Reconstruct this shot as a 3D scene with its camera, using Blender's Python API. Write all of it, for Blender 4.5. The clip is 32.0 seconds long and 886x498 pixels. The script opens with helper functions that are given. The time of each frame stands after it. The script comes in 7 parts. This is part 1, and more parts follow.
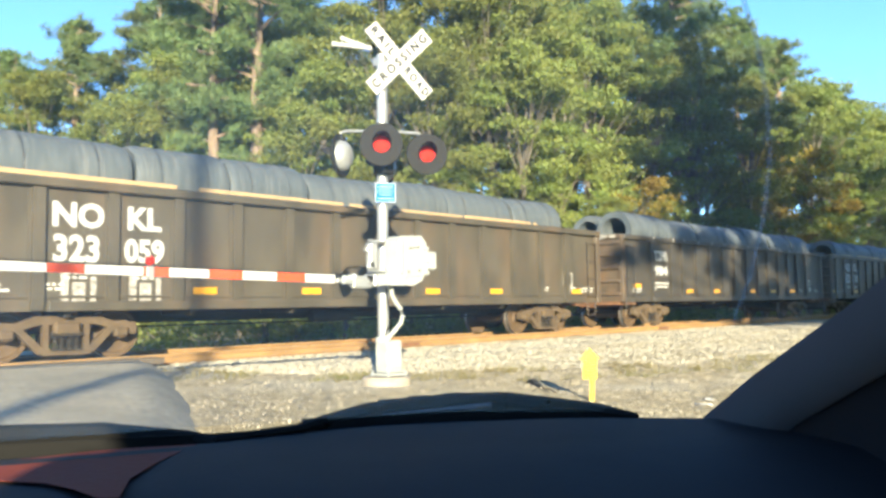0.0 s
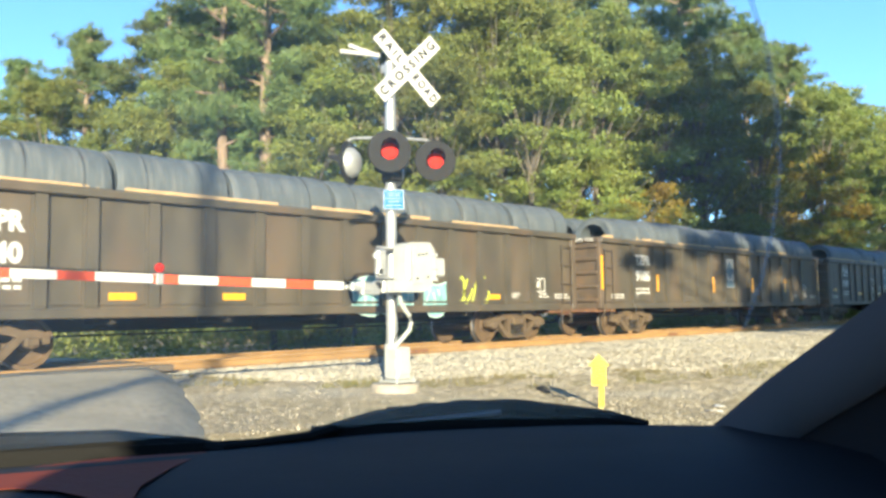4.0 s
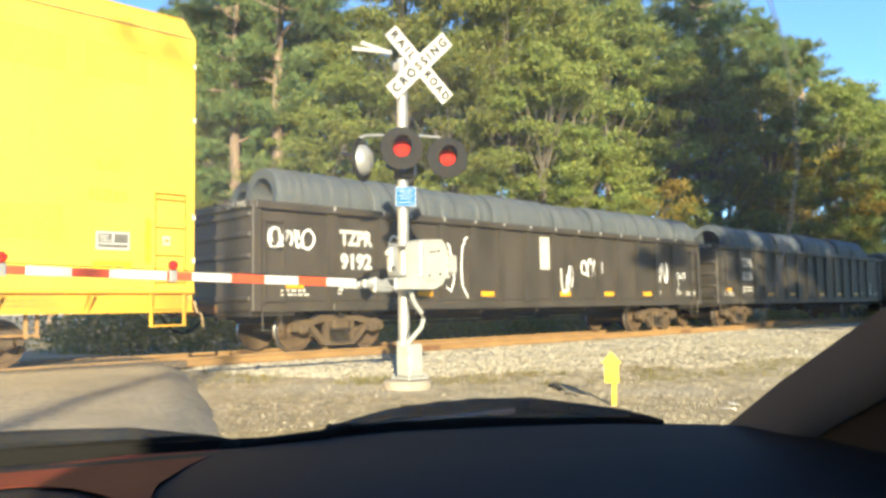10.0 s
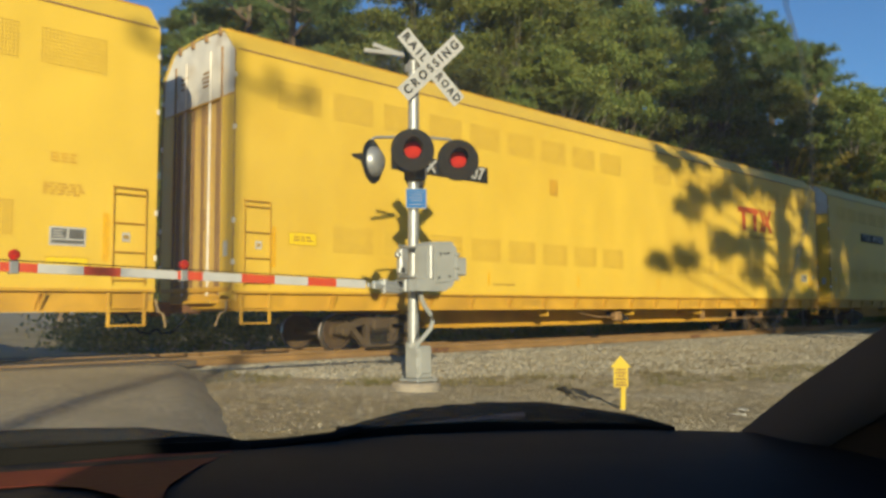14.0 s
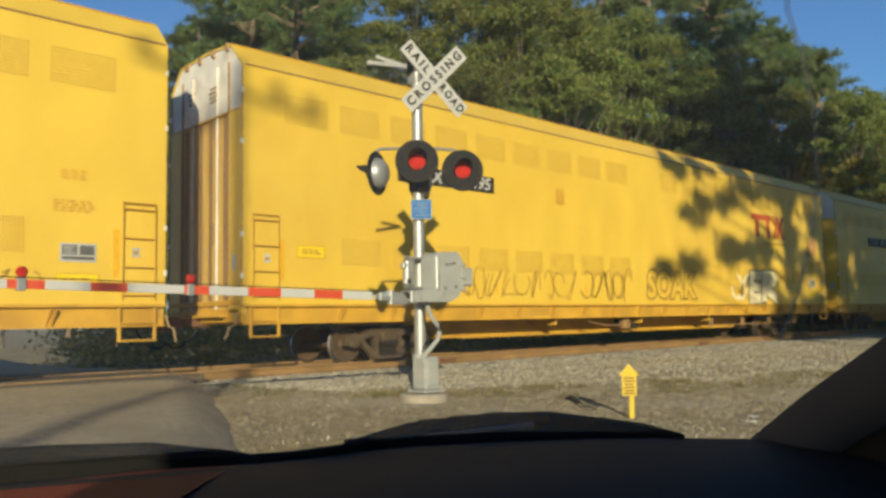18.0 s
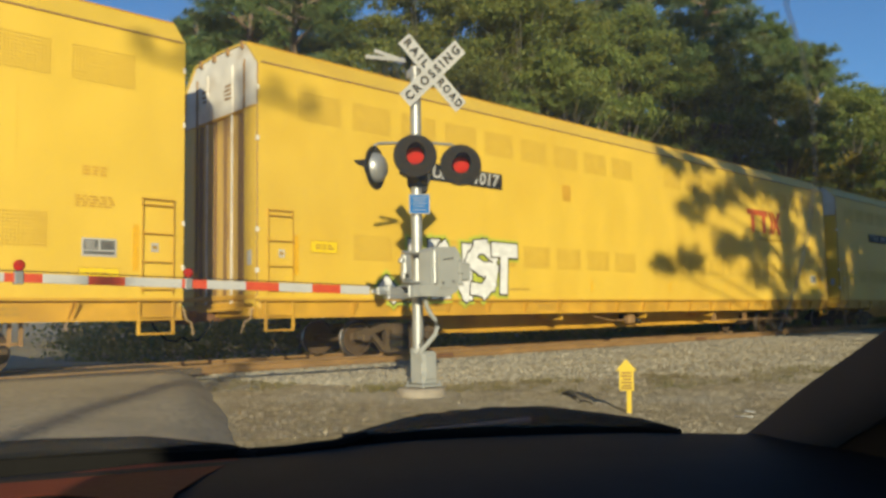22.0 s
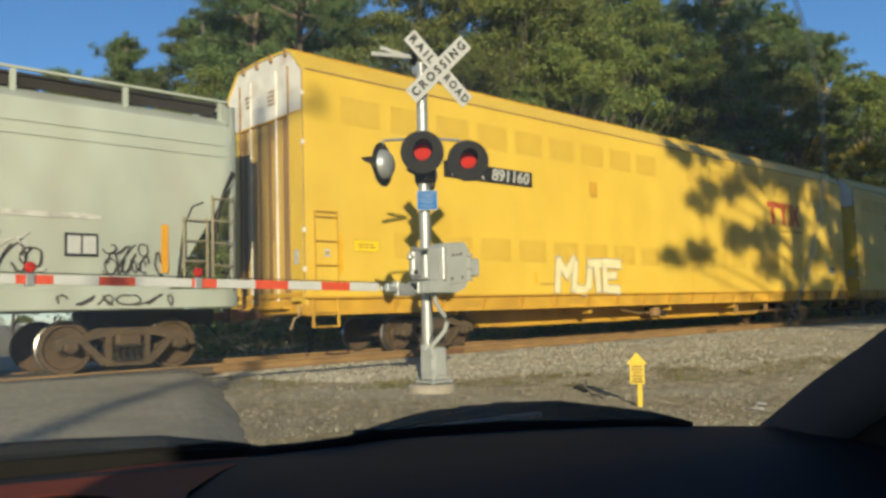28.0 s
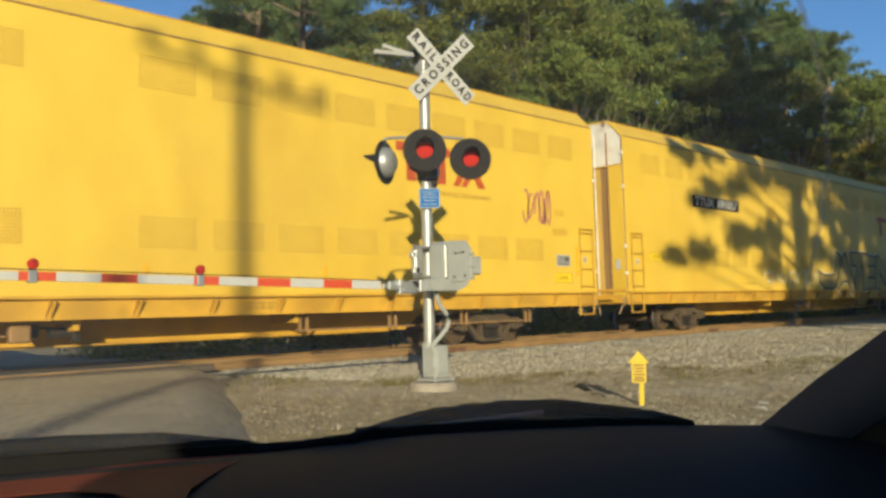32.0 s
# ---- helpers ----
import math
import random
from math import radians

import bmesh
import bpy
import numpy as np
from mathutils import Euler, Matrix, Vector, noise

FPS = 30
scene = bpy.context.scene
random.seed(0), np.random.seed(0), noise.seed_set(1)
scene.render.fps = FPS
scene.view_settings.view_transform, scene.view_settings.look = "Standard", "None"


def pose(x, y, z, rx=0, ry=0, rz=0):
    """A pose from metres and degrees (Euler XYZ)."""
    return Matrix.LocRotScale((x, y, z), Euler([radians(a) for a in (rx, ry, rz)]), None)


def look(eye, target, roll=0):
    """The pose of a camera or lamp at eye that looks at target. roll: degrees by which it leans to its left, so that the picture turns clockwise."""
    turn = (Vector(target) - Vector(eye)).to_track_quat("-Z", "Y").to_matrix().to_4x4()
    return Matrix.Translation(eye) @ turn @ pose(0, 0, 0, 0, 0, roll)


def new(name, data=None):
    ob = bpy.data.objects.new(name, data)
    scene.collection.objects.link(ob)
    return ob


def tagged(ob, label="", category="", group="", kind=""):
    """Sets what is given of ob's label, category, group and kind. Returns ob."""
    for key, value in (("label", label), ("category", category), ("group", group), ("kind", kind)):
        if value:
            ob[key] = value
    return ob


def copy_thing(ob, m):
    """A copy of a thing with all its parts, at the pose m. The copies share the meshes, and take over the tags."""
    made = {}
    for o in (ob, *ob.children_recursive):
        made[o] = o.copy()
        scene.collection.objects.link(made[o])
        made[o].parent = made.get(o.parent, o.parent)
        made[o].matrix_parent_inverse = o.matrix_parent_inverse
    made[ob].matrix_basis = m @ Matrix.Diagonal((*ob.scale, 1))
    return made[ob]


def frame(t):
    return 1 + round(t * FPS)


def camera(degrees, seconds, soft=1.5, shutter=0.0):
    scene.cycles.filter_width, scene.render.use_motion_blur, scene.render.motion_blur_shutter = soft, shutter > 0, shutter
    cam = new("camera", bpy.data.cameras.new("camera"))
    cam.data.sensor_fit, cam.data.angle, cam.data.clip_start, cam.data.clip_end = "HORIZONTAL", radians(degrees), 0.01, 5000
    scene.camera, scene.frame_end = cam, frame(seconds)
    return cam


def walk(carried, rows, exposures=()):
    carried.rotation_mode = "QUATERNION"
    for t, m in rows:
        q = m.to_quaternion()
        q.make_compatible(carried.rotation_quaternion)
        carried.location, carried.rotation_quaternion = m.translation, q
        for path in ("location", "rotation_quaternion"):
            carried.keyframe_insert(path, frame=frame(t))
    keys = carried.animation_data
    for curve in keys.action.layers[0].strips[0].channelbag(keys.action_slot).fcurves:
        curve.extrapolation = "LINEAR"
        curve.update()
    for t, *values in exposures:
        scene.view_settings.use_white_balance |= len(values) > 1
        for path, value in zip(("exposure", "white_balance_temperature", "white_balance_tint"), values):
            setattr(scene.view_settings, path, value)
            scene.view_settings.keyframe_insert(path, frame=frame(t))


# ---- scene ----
# ---- camera: a phone held inside a stopped car, turned towards the crossing ----
EYE = (0.0, 0.0, 1.2)
cam = camera(58.0, 32.0, soft=3.0, shutter=0.05)
# seconds, yaw, pitch, roll
PATH = [(0,-46.07,3.94,0.85), (0.5,-45.96,3.76,0.89), (1,-45.95,3.71,0.75), (1.5,-45.82,3.70,0.69), (2,-45.62,3.99,0.75), (2.5,-45.75,4.35,0.86),
    (3,-45.44,4.45,1.05), (3.5,-45.50,4.34,0.96), (5.5,-45.22,4.80,0.95), (6,-45.18,4.70,0.98), (6.5,-45.20,4.68,0.89), (7,-44.87,4.54,1.27),
    (7.5,-44.75,4.51,1.21), (8,-44.60,4.66,1.28), (8.5,-44.66,4.32,1.05), (9,-44.63,4.05,0.76), (9.5,-44.67,4.03,0.82), (10,-44.62,4.20,0.92),
    (10.5,-44.60,4.39,0.90), (11,-44.36,4.54,0.90), (11.5,-44.04,4.54,0.70), (12,-43.85,4.70,0.70), (12.5,-43.89,4.69,0.76), (13,-43.85,4.82,0.57),
    (13.5,-43.80,4.64,0.47), (14,-43.98,4.34,0.30), (14.5,-43.98,4.46,0.40), (16.5,-43.75,4.39,1.07), (17,-43.81,4.68,1.03), (17.5,-43.64,4.87,1.07),
    (18,-43.50,5.10,1.13), (18.5,-43.60,4.98,0.99), (19,-43.57,5.15,1.08), (19.5,-43.57,5.09,0.91), (20,-43.74,5.22,1.06), (20.5,-43.77,5.15,1.11),
    (21,-43.80,4.72,1.06), (21.5,-43.85,4.70,1.02), (22,-43.66,4.72,0.98), (22.5,-43.67,4.94,1.03), (23,-43.73,5.05,1.21), (23.5,-43.37,4.85,1.23),
    (24,-43.25,4.83,1.27), (24.5,-43.25,4.88,1.10), (25,-43.25,4.97,1.10), (25.5,-43.21,4.81,0.98), (27.5,-42.99,4.65,1.54), (28,-42.99,4.44,1.75),
    (28.5,-43.11,4.31,1.72), (29,-42.92,4.27,1.67), (29.5,-43.02,4.36,1.58), (30,-42.97,4.36,1.68), (30.5,-43.08,4.00,1.45), (31,-43.09,3.94,1.43),
    (31.5,-43.02,4.08,1.43), (32,-42.85,4.31,1.56)]
CAR_TURN = -25.0


def eye_at(t):
    """The phone drifts about a centimetre up and to the left."""
    k = float(np.interp(t, [0, 6, 9, 13, 32], [0.0, 0.2, 0.45, 1.0, 1.0]))
    return EYE[0] - 0.008 * k, EYE[1] + 0.007 * k, EYE[2] + 0.008 * k


walk(cam, [(t, pose(*eye_at(t), 90 + p, r, y)) for t, y, p, r in PATH],
     exposures=[(0, 1.99, 6600, 9), (3.0, 1.89, 6600, 9), (9.4, 1.79, 6600, 9), (10.0, 1.69, 6950, 10), (10.6, 1.24, 6950, 10), (11.6, 0.26, 6850, 8), (20, 0.25, 6800, 8), (27.9, 0.31, 6700, 8),
                (28.6, 0.49, 6350, 8), (29.2, 0.51, 6350, 8), (30.0, 0.55, 6500, 8), (30.8, 0.41, 6700, 8), (31.3, 0.33, 6800, 8), (32, 0.33, 6800, 8)])


# ---- daylight: low sun behind the camera, clear sky ----
SUN_WAY = Vector((0.62, 0.75, -0.228)).normalized()
world = bpy.data.worlds.new("sky")
scene.world = world
world.use_nodes = True
wn = world.node_tree.nodes
sky = wn.new("ShaderNodeTexSky")
sky.sky_type, sky.sun_disc = "NISHITA", False
sky.sun_elevation, sky.sun_rotation = radians(13.2), radians(219.6)
sky.air_density, sky.dust_density, sky.ozone_density = 1.0, 0.0, 5.8
wn["Background"].inputs[1].default_value = 0.118
world.node_tree.links.new(sky.outputs[0], wn["Background"].inputs[0])
sun = new("sun", bpy.data.lights.new("sun", "SUN"))
sun.data.energy, sun.data.angle, sun.data.color = 5.0, radians(0.55), (1.0, 0.90, 0.64)
sun.matrix_world = look((-60, -75, 25), Vector((-60, -75, 25)) + SUN_WAY)


# ---- materials ----
def mat(name, color, rough=0.7, metal=0.0, vary=0.25, scale=6.0, bump=0.15, bump_scale=60.0, dark=None, stain=0.0, stain_scale=1.2, emit=0.0,
        island=0.0, coords="Object", stretch=(1, 1, 1), spec=0.5, bump_dist=0.01):
    """A surface with colour noise at two scales, stains of another colour, and fine relief."""
    m = bpy.data.materials.new(name)
    m.use_nodes = True
    nt, n, ln = m.node_tree, m.node_tree.nodes, m.node_tree.links.new
    b = n["Principled BSDF"]
    b.inputs["Metallic"].default_value = metal
    b.inputs["Specular IOR Level"].default_value = spec
    tc, mp = n.new("ShaderNodeTexCoord"), n.new("ShaderNodeMapping")
    mp.inputs["Scale"].default_value = stretch
    ln(tc.outputs[coords], mp.inputs[0])
    n1, n2 = n.new("ShaderNodeTexNoise"), n.new("ShaderNodeTexNoise")
    n1.inputs["Scale"].default_value, n1.inputs["Detail"].default_value = scale, 6
    n2.inputs["Scale"].default_value, n2.inputs["Detail"].default_value = stain_scale, 5
    ln(mp.outputs[0], n1.inputs[0]), ln(mp.outputs[0], n2.inputs[0])
    r1 = n.new("ShaderNodeMapRange")
    r1.inputs["From Min"].default_value, r1.inputs["From Max"].default_value = 0.3, 0.7
    r1.inputs["To Min"].default_value, r1.inputs["To Max"].default_value = 1 - vary, 1 + vary * 0.7
    ln(n1.outputs[0], r1.inputs[0])
    mul = n.new("ShaderNodeMix")
    mul.data_type, mul.blend_type = "RGBA", "MULTIPLY"
    mul.inputs[0].default_value = 1.0
    mul.inputs[6].default_value = (*color, 1)
    ln(r1.outputs[0], mul.inputs[7])
    out = mul.outputs[2]
    if dark:
        r2 = n.new("ShaderNodeMapRange")
        r2.inputs["From Min"].default_value, r2.inputs["From Max"].default_value = 0.48, 0.72
        r2.inputs["To Max"].default_value = stain
        ln(n2.outputs[0], r2.inputs[0])
        mx = n.new("ShaderNodeMix")
        mx.data_type = "RGBA"
        mx.inputs[7].default_value = (*dark, 1)
        ln(r2.outputs[0], mx.inputs[0]), ln(out, mx.inputs[6])
        out = mx.outputs[2]
    if island:
        g = n.new("ShaderNodeNewGeometry")
        hs = n.new("ShaderNodeHueSaturation")
        r3 = n.new("ShaderNodeMapRange")
        r3.inputs["To Min"].default_value, r3.inputs["To Max"].default_value = 1 - island, 1 + island
        ln(g.outputs["Random Per Island"], r3.inputs[0]), ln(r3.outputs[0], hs.inputs["Value"]), ln(out, hs.inputs["Color"])
        out = hs.outputs[0]
    ln(out, b.inputs["Base Color"])
    rr = n.new("ShaderNodeMapRange")
    rr.inputs["To Min"].default_value, rr.inputs["To Max"].default_value = max(0.02, rough - 0.12), min(1.0, rough + 0.12)
    ln(n1.outputs[0], rr.inputs[0]), ln(rr.outputs[0], b.inputs["Roughness"])
    if bump:
        n3, bp = n.new("ShaderNodeTexNoise"), n.new("ShaderNodeBump")
        n3.inputs["Scale"].default_value, n3.inputs["Detail"].default_value = bump_scale, 3
        ln(mp.outputs[0], n3.inputs[0])
        bp.inputs["Strength"].default_value, bp.inputs["Distance"].default_value = bump, bump_dist
        ln(n3.outputs[0], bp.inputs["Height"]), ln(bp.outputs[0], b.inputs["Normal"])
    if emit:
        b.inputs["Emission Color"].default_value, b.inputs["Emission Strength"].default_value = (*color, 1), emit
    return m


def leaf_mat(name, color, shift=0.35, gloss=0.55):
    """Leaves: light passes through, and each leaf and each tree has its own shade."""
    m = bpy.data.materials.new(name)
    m.use_nodes = True
    n, ln = m.node_tree.nodes, m.node_tree.links.new
    b = n["Principled BSDF"]
    g, oi, tc, nz = n.new("ShaderNodeNewGeometry"), n.new("ShaderNodeObjectInfo"), n.new("ShaderNodeTexCoord"), n.new("ShaderNodeTexNoise")
    nz.inputs["Scale"].default_value = 0.45
    ln(tc.outputs["Object"], nz.inputs[0])
    ramp = n.new("ShaderNodeMapRange")
    ramp.inputs["To Min"].default_value, ramp.inputs["To Max"].default_value = 1 - shift, 1 + shift
    ln(g.outputs["Random Per Island"], ramp.inputs[0])
    hs = n.new("ShaderNodeHueSaturation")
    hs.inputs["Color"].default_value = (*color, 1)
    ln(ramp.outputs[0], hs.inputs["Value"])
    hue = n.new("ShaderNodeMapRange")
    hue.inputs["From Min"].default_value, hue.inputs["From Max"].default_value = 0.3, 0.7
    hue.inputs["To Min"].default_value, hue.inputs["To Max"].default_value = 0.475, 0.515
    ln(nz.outputs[0], hue.inputs[0]), ln(hue.outputs[0], hs.inputs["Hue"])
    hs2 = n.new("ShaderNodeHueSaturation")
    r2, r3 = n.new("ShaderNodeMapRange"), n.new("ShaderNodeMapRange")
    r2.inputs["To Min"].default_value, r2.inputs["To Max"].default_value = 0.75, 1.25
    r3.inputs["To Min"].default_value, r3.inputs["To Max"].default_value = 0.485, 0.512
    ln(oi.outputs["Random"], r2.inputs[0]), ln(r2.outputs[0], hs2.inputs["Value"])
    ln(oi.outputs["Random"], r3.inputs[0]), ln(r3.outputs[0], hs2.inputs["Hue"]), ln(hs.outputs[0], hs2.inputs["Color"])
    ln(hs2.outputs[0], b.inputs["Base Color"])
    b.inputs["Roughness"].default_value, b.inputs["Specular IOR Level"].default_value = gloss, 0.3
    tr, mx = n.new("ShaderNodeBsdfTranslucent"), n.new("ShaderNodeMixShader")
    mx.inputs[0].default_value = 0.38
    ln(hs2.outputs[0], tr.inputs[0])
    ln(b.outputs[0], mx.inputs[1]), ln(tr.outputs[0], mx.inputs[2]), ln(mx.outputs[0], n["Material Output"].inputs[0])
    return m


M = dict(
    yellow=mat("yellow_paint", (0.69, 0.462, 0.055), 0.5, vary=0.07, scale=1.3, dark=(0.5, 0.27, 0.02), stain=0.35, stain_scale=0.5, bump=0.035, bump_scale=2, stretch=(1, 1, 0.5)),
    yellow_dirty=mat("dusty_yellow_paint", (0.56, 0.315, 0.03), 0.65, vary=0.2, scale=3, dark=(0.26, 0.13, 0.02), stain=0.6, stain_scale=1.5),
    yellow_end=mat("stained_yellow_door", (0.60, 0.40, 0.10), 0.6, vary=0.2, scale=2, dark=(0.30, 0.17, 0.05), stain=0.8, stain_scale=1.2, stretch=(3, 3, 0.25)),
    yellow_tape=mat("amber_yellow_tape", (0.70, 0.385, 0.015), 0.45, vary=0.1, scale=8),
    recess=mat("brown_and_groove_shade", (0.27, 0.155, 0.06), 0.75, vary=0.25, scale=3, stretch=(3, 3, 0.3)),
    galvanised=mat("galvanised_sheet", (0.68, 0.65, 0.58), 0.55, 0.0, vary=0.15, scale=3, dark=(0.3, 0.2, 0.1), stain=0.5, stain_scale=2),
    dark_brown=mat("weathered_brown_black_paint", (0.057, 0.048, 0.033), 0.6, vary=0.3, scale=2.5, dark=(0.11, 0.07, 0.04), stain=0.55, stain_scale=1.1, stretch=(1, 1, 0.4)),
    black=mat("weathered_black_paint", (0.041, 0.035, 0.027), 0.55, vary=0.25, scale=2.5, dark=(0.06, 0.05, 0.04), stain=0.45, stain_scale=1.1, stretch=(1, 1, 0.4)),
    rust_dark=mat("brown_rusted_paint", (0.068, 0.049, 0.032), 0.8, vary=0.35, scale=4, dark=(0.12, 0.068, 0.034), stain=0.6, stain_scale=2.5),
    rust=mat("rusty_steel", (0.16, 0.075, 0.035), 0.85, vary=0.35, scale=5, dark=(0.07, 0.04, 0.025), stain=0.7, stain_scale=3),
    truck=mat("dusty_truck_casting", (0.080, 0.054, 0.029), 0.85, vary=0.35, scale=6, dark=(0.05, 0.032, 0.02), stain=0.7, stain_scale=3),
    wheel=mat("wheel_steel", (0.095, 0.060, 0.031), 0.7, 0.2, vary=0.3, scale=6),
    tread=mat("polished_wheel_tread", (0.36, 0.33, 0.30), 0.3, 0.9, vary=0.1),
    chute=mat("dusty_grey_chute", (0.31, 0.265, 0.165), 0.85, vary=0.3, scale=4, dark=(0.12, 0.08, 0.05), stain=0.6, stain_scale=2),
    under=mat("dark_underframe", (0.022, 0.017, 0.012), 0.9, vary=0.3, scale=5),
    wire=mat("coiled_wire_rod", (0.075, 0.089, 0.098), 0.6, 0.1, vary=0.2, scale=3, dark=(0.17, 0.17, 0.16), stain=0.5, stain_scale=1.2, bump=0.1, bump_scale=5, stretch=(14, 1, 1), bump_dist=0.03),
    wire_dark=mat("dark_wire_rod", (0.05, 0.055, 0.06), 0.5, 0.3, vary=0.3, scale=3, bump=0.8, bump_scale=5, stretch=(14, 1, 1), bump_dist=0.03),
    lumber=mat("dunnage_lumber", (0.36, 0.25, 0.13), 0.8, vary=0.25, scale=4, stretch=(1, 8, 8)),
    white=mat("white_paint", (0.42, 0.42, 0.405), 0.8, spec=0.15, vary=0.08, scale=8),
    faded_white=mat("faded_white_paint", (0.45, 0.44, 0.40), 0.7, vary=0.35, scale=9),
    worn_white=mat("worn_through_white_paint", (0.30, 0.28, 0.25), 0.8, vary=0.6, scale=14),
    orange=mat("amber_reflective_tape", (0.62, 0.29, 0.015), 0.35, vary=0.12, scale=10),
    hopper=mat("pale_grey_green_paint", (0.375, 0.405, 0.345), 0.6, vary=0.12, scale=1.5, dark=(0.30, 0.28, 0.215), stain=0.5, stain_scale=0.8, stretch=(1, 1, 0.5)),
    red_logo=mat("brick_red_paint", (0.46, 0.085, 0.02), 0.55, vary=0.15, scale=5),
    faded_black=mat("faded_black_lettering", (0.10, 0.10, 0.095), 0.7, vary=0.3, scale=9),
    black_text=mat("black_lettering", (0.02, 0.02, 0.02), 0.8, spec=0.1),
    hole_shade=mat("shaded_perforation", (0.43, 0.265, 0.03), 0.9, bump=0),
    aluminium=mat("silver_painted_mast", (0.37, 0.38, 0.375), 0.42, 0.5, vary=0.12, scale=6, dark=(0.3, 0.3, 0.28), stain=0.4, stain_scale=5),
    grey_box=mat("grey_painted_housing", (0.31, 0.32, 0.302), 0.7, spec=0.2, vary=0.1, scale=5, dark=(0.3, 0.3, 0.28), stain=0.35, stain_scale=4),
    lamp_black=mat("flat_black_enamel", (0.014, 0.0135, 0.013), 0.75, spec=0.2, vary=0.2),
    red_lens=mat("glowing_red_lens", (0.40, 0.018, 0.010), 0.75, spec=0.15, emit=0.05, vary=0.4, scale=13),
    red_tape=mat("red_reflective_tape", (0.60, 0.075, 0.030), 0.4, vary=0.12, scale=12),
    white_tape=mat("white_reflective_tape", (0.48, 0.48, 0.465), 0.7, spec=0.2, vary=0.06, scale=8),
    grey_tape=mat("grey_arm_metal", (0.42, 0.46, 0.47), 0.45, 0.4, vary=0.15, scale=8),
    blue=mat("blue_sign_enamel", (0.012, 0.125, 0.36), 0.8, spec=0.1, vary=0.06),
    concrete=mat("pale_concrete", (0.30, 0.26, 0.20), 0.9, vary=0.2, scale=9, bump=0.4),
    warning=mat("bright_yellow_plate", (0.80, 0.56, 0.012), 0.5, vary=0.06),
    marker=mat("yellow_marker_plastic", (0.55, 0.385, 0.008), 0.45, vary=0.08),
    asphalt=mat("worn_asphalt", (0.36, 0.32, 0.235), 0.95, spec=0.1, vary=0.32, scale=16, dark=(0.24, 0.21, 0.15), stain=0.7, stain_scale=0.8, bump=0.9, bump_scale=45, coords="Object"),
    ground=mat("dry_earth_with_grit", (0.31, 0.25, 0.14), 0.97, vary=0.4, scale=7, dark=(0.40, 0.36, 0.27), stain=0.9, stain_scale=0.5, bump=1.0, bump_scale=45, bump_dist=0.05),
    ballast=mat("ballast_bed", (0.30, 0.27, 0.205), 0.95, vary=0.45, scale=20, bump=0.9, bump_scale=24, bump_dist=0.05),
    stone=mat("ballast_stone", (0.295, 0.27, 0.21), 0.9, vary=0.2, scale=9, island=0.5),
    fine_stone=mat("fine_gravel", (0.345, 0.305, 0.23), 0.92, vary=0.2, scale=9, island=0.4),
    rail=mat("rusty_rail", (0.25, 0.145, 0.055), 0.8, 0.0, vary=0.25, scale=5, stretch=(0.3, 1, 1)),
    rail_top=mat("polished_rail_head", (0.5, 0.45, 0.4), 0.35, 0.8, vary=0.15),
    tie=mat("weathered_tie", (0.09, 0.07, 0.05), 0.95, vary=0.35, scale=5, stretch=(8, 1, 1), bump=0.5, bump_scale=12),
    bark=mat("pine_bark", (0.20, 0.145, 0.105), 0.95, vary=0.4, scale=7, dark=(0.12, 0.09, 0.06), stain=0.7, stain_scale=4, bump=1.0, bump_scale=14, bump_dist=0.04, stretch=(1, 1, 0.35)),
    bark_grey=mat("grey_bark", (0.11, 0.095, 0.075), 0.95, vary=0.4, scale=7, bump=0.8, bump_scale=16, bump_dist=0.03, stretch=(1, 1, 0.35)),
    needle=leaf_mat("pine_needles", (0.125, 0.175, 0.063)),
    leaf=leaf_mat("broad_leaves", (0.165, 0.20, 0.05)),
    leaf_gold=leaf_mat("turning_leaves", (0.26, 0.215, 0.035)),
    grass=leaf_mat("dry_grass", (0.21, 0.19, 0.07)),
    pole_wood=mat("weathered_pole_wood", (0.13, 0.10, 0.07), 0.9, vary=0.3, scale=6, stretch=(6, 6, 0.5)),
    dash=mat("black_dash_vinyl", (0.0105, 0.0102, 0.0128), 0.72, spec=0.28, vary=0.12, scale=3, bump=0.25, bump_scale=160, bump_dist=0.002),
    dash_red=mat("dull_red_trim", (0.17, 0.036, 0.022), 0.7, spec=0.15, vary=0.15, scale=3),
    trim=mat("grey_pillar_trim", (0.105, 0.104, 0.116), 0.75, spec=0.25, vary=0.1, scale=3, bump=0.2, bump_scale=140, bump_dist=0.002),
    rubber=mat("black_wiper_rubber", (0.007, 0.007, 0.007), 0.8, spec=0.15, vary=0.2),
    body_red=mat("red_car_paint", (0.35, 0.02, 0.015), 0.25, vary=0.05),
    debris=mat("charred_debris", (0.03, 0.025, 0.02), 0.9),
    spray_white=mat("white_spray_paint", (0.70, 0.71, 0.70), 0.6, vary=0.2, scale=6),
    spray_black=mat("black_spray_paint", (0.045, 0.035, 0.03), 0.6, vary=0.2, scale=6),
    spray_orange=mat("orange_spray_paint", (0.72, 0.22, 0.015), 0.5, vary=0.1, scale=3),
    spray_blue=mat("pale_blue_spray_paint", (0.30, 0.38, 0.46), 0.7, vary=0.2, scale=5),
    spray_purple=mat("dusky_purple_spray_paint", (0.20, 0.055, 0.075), 0.6, vary=0.3, scale=5),
    spray_teal=mat("light_teal_spray_paint", (0.15, 0.31, 0.31), 0.7, vary=0.3, scale=5),
    bleached=mat("bleached_notice_paint", (0.30, 0.31, 0.31), 0.8, vary=0.25, scale=6),
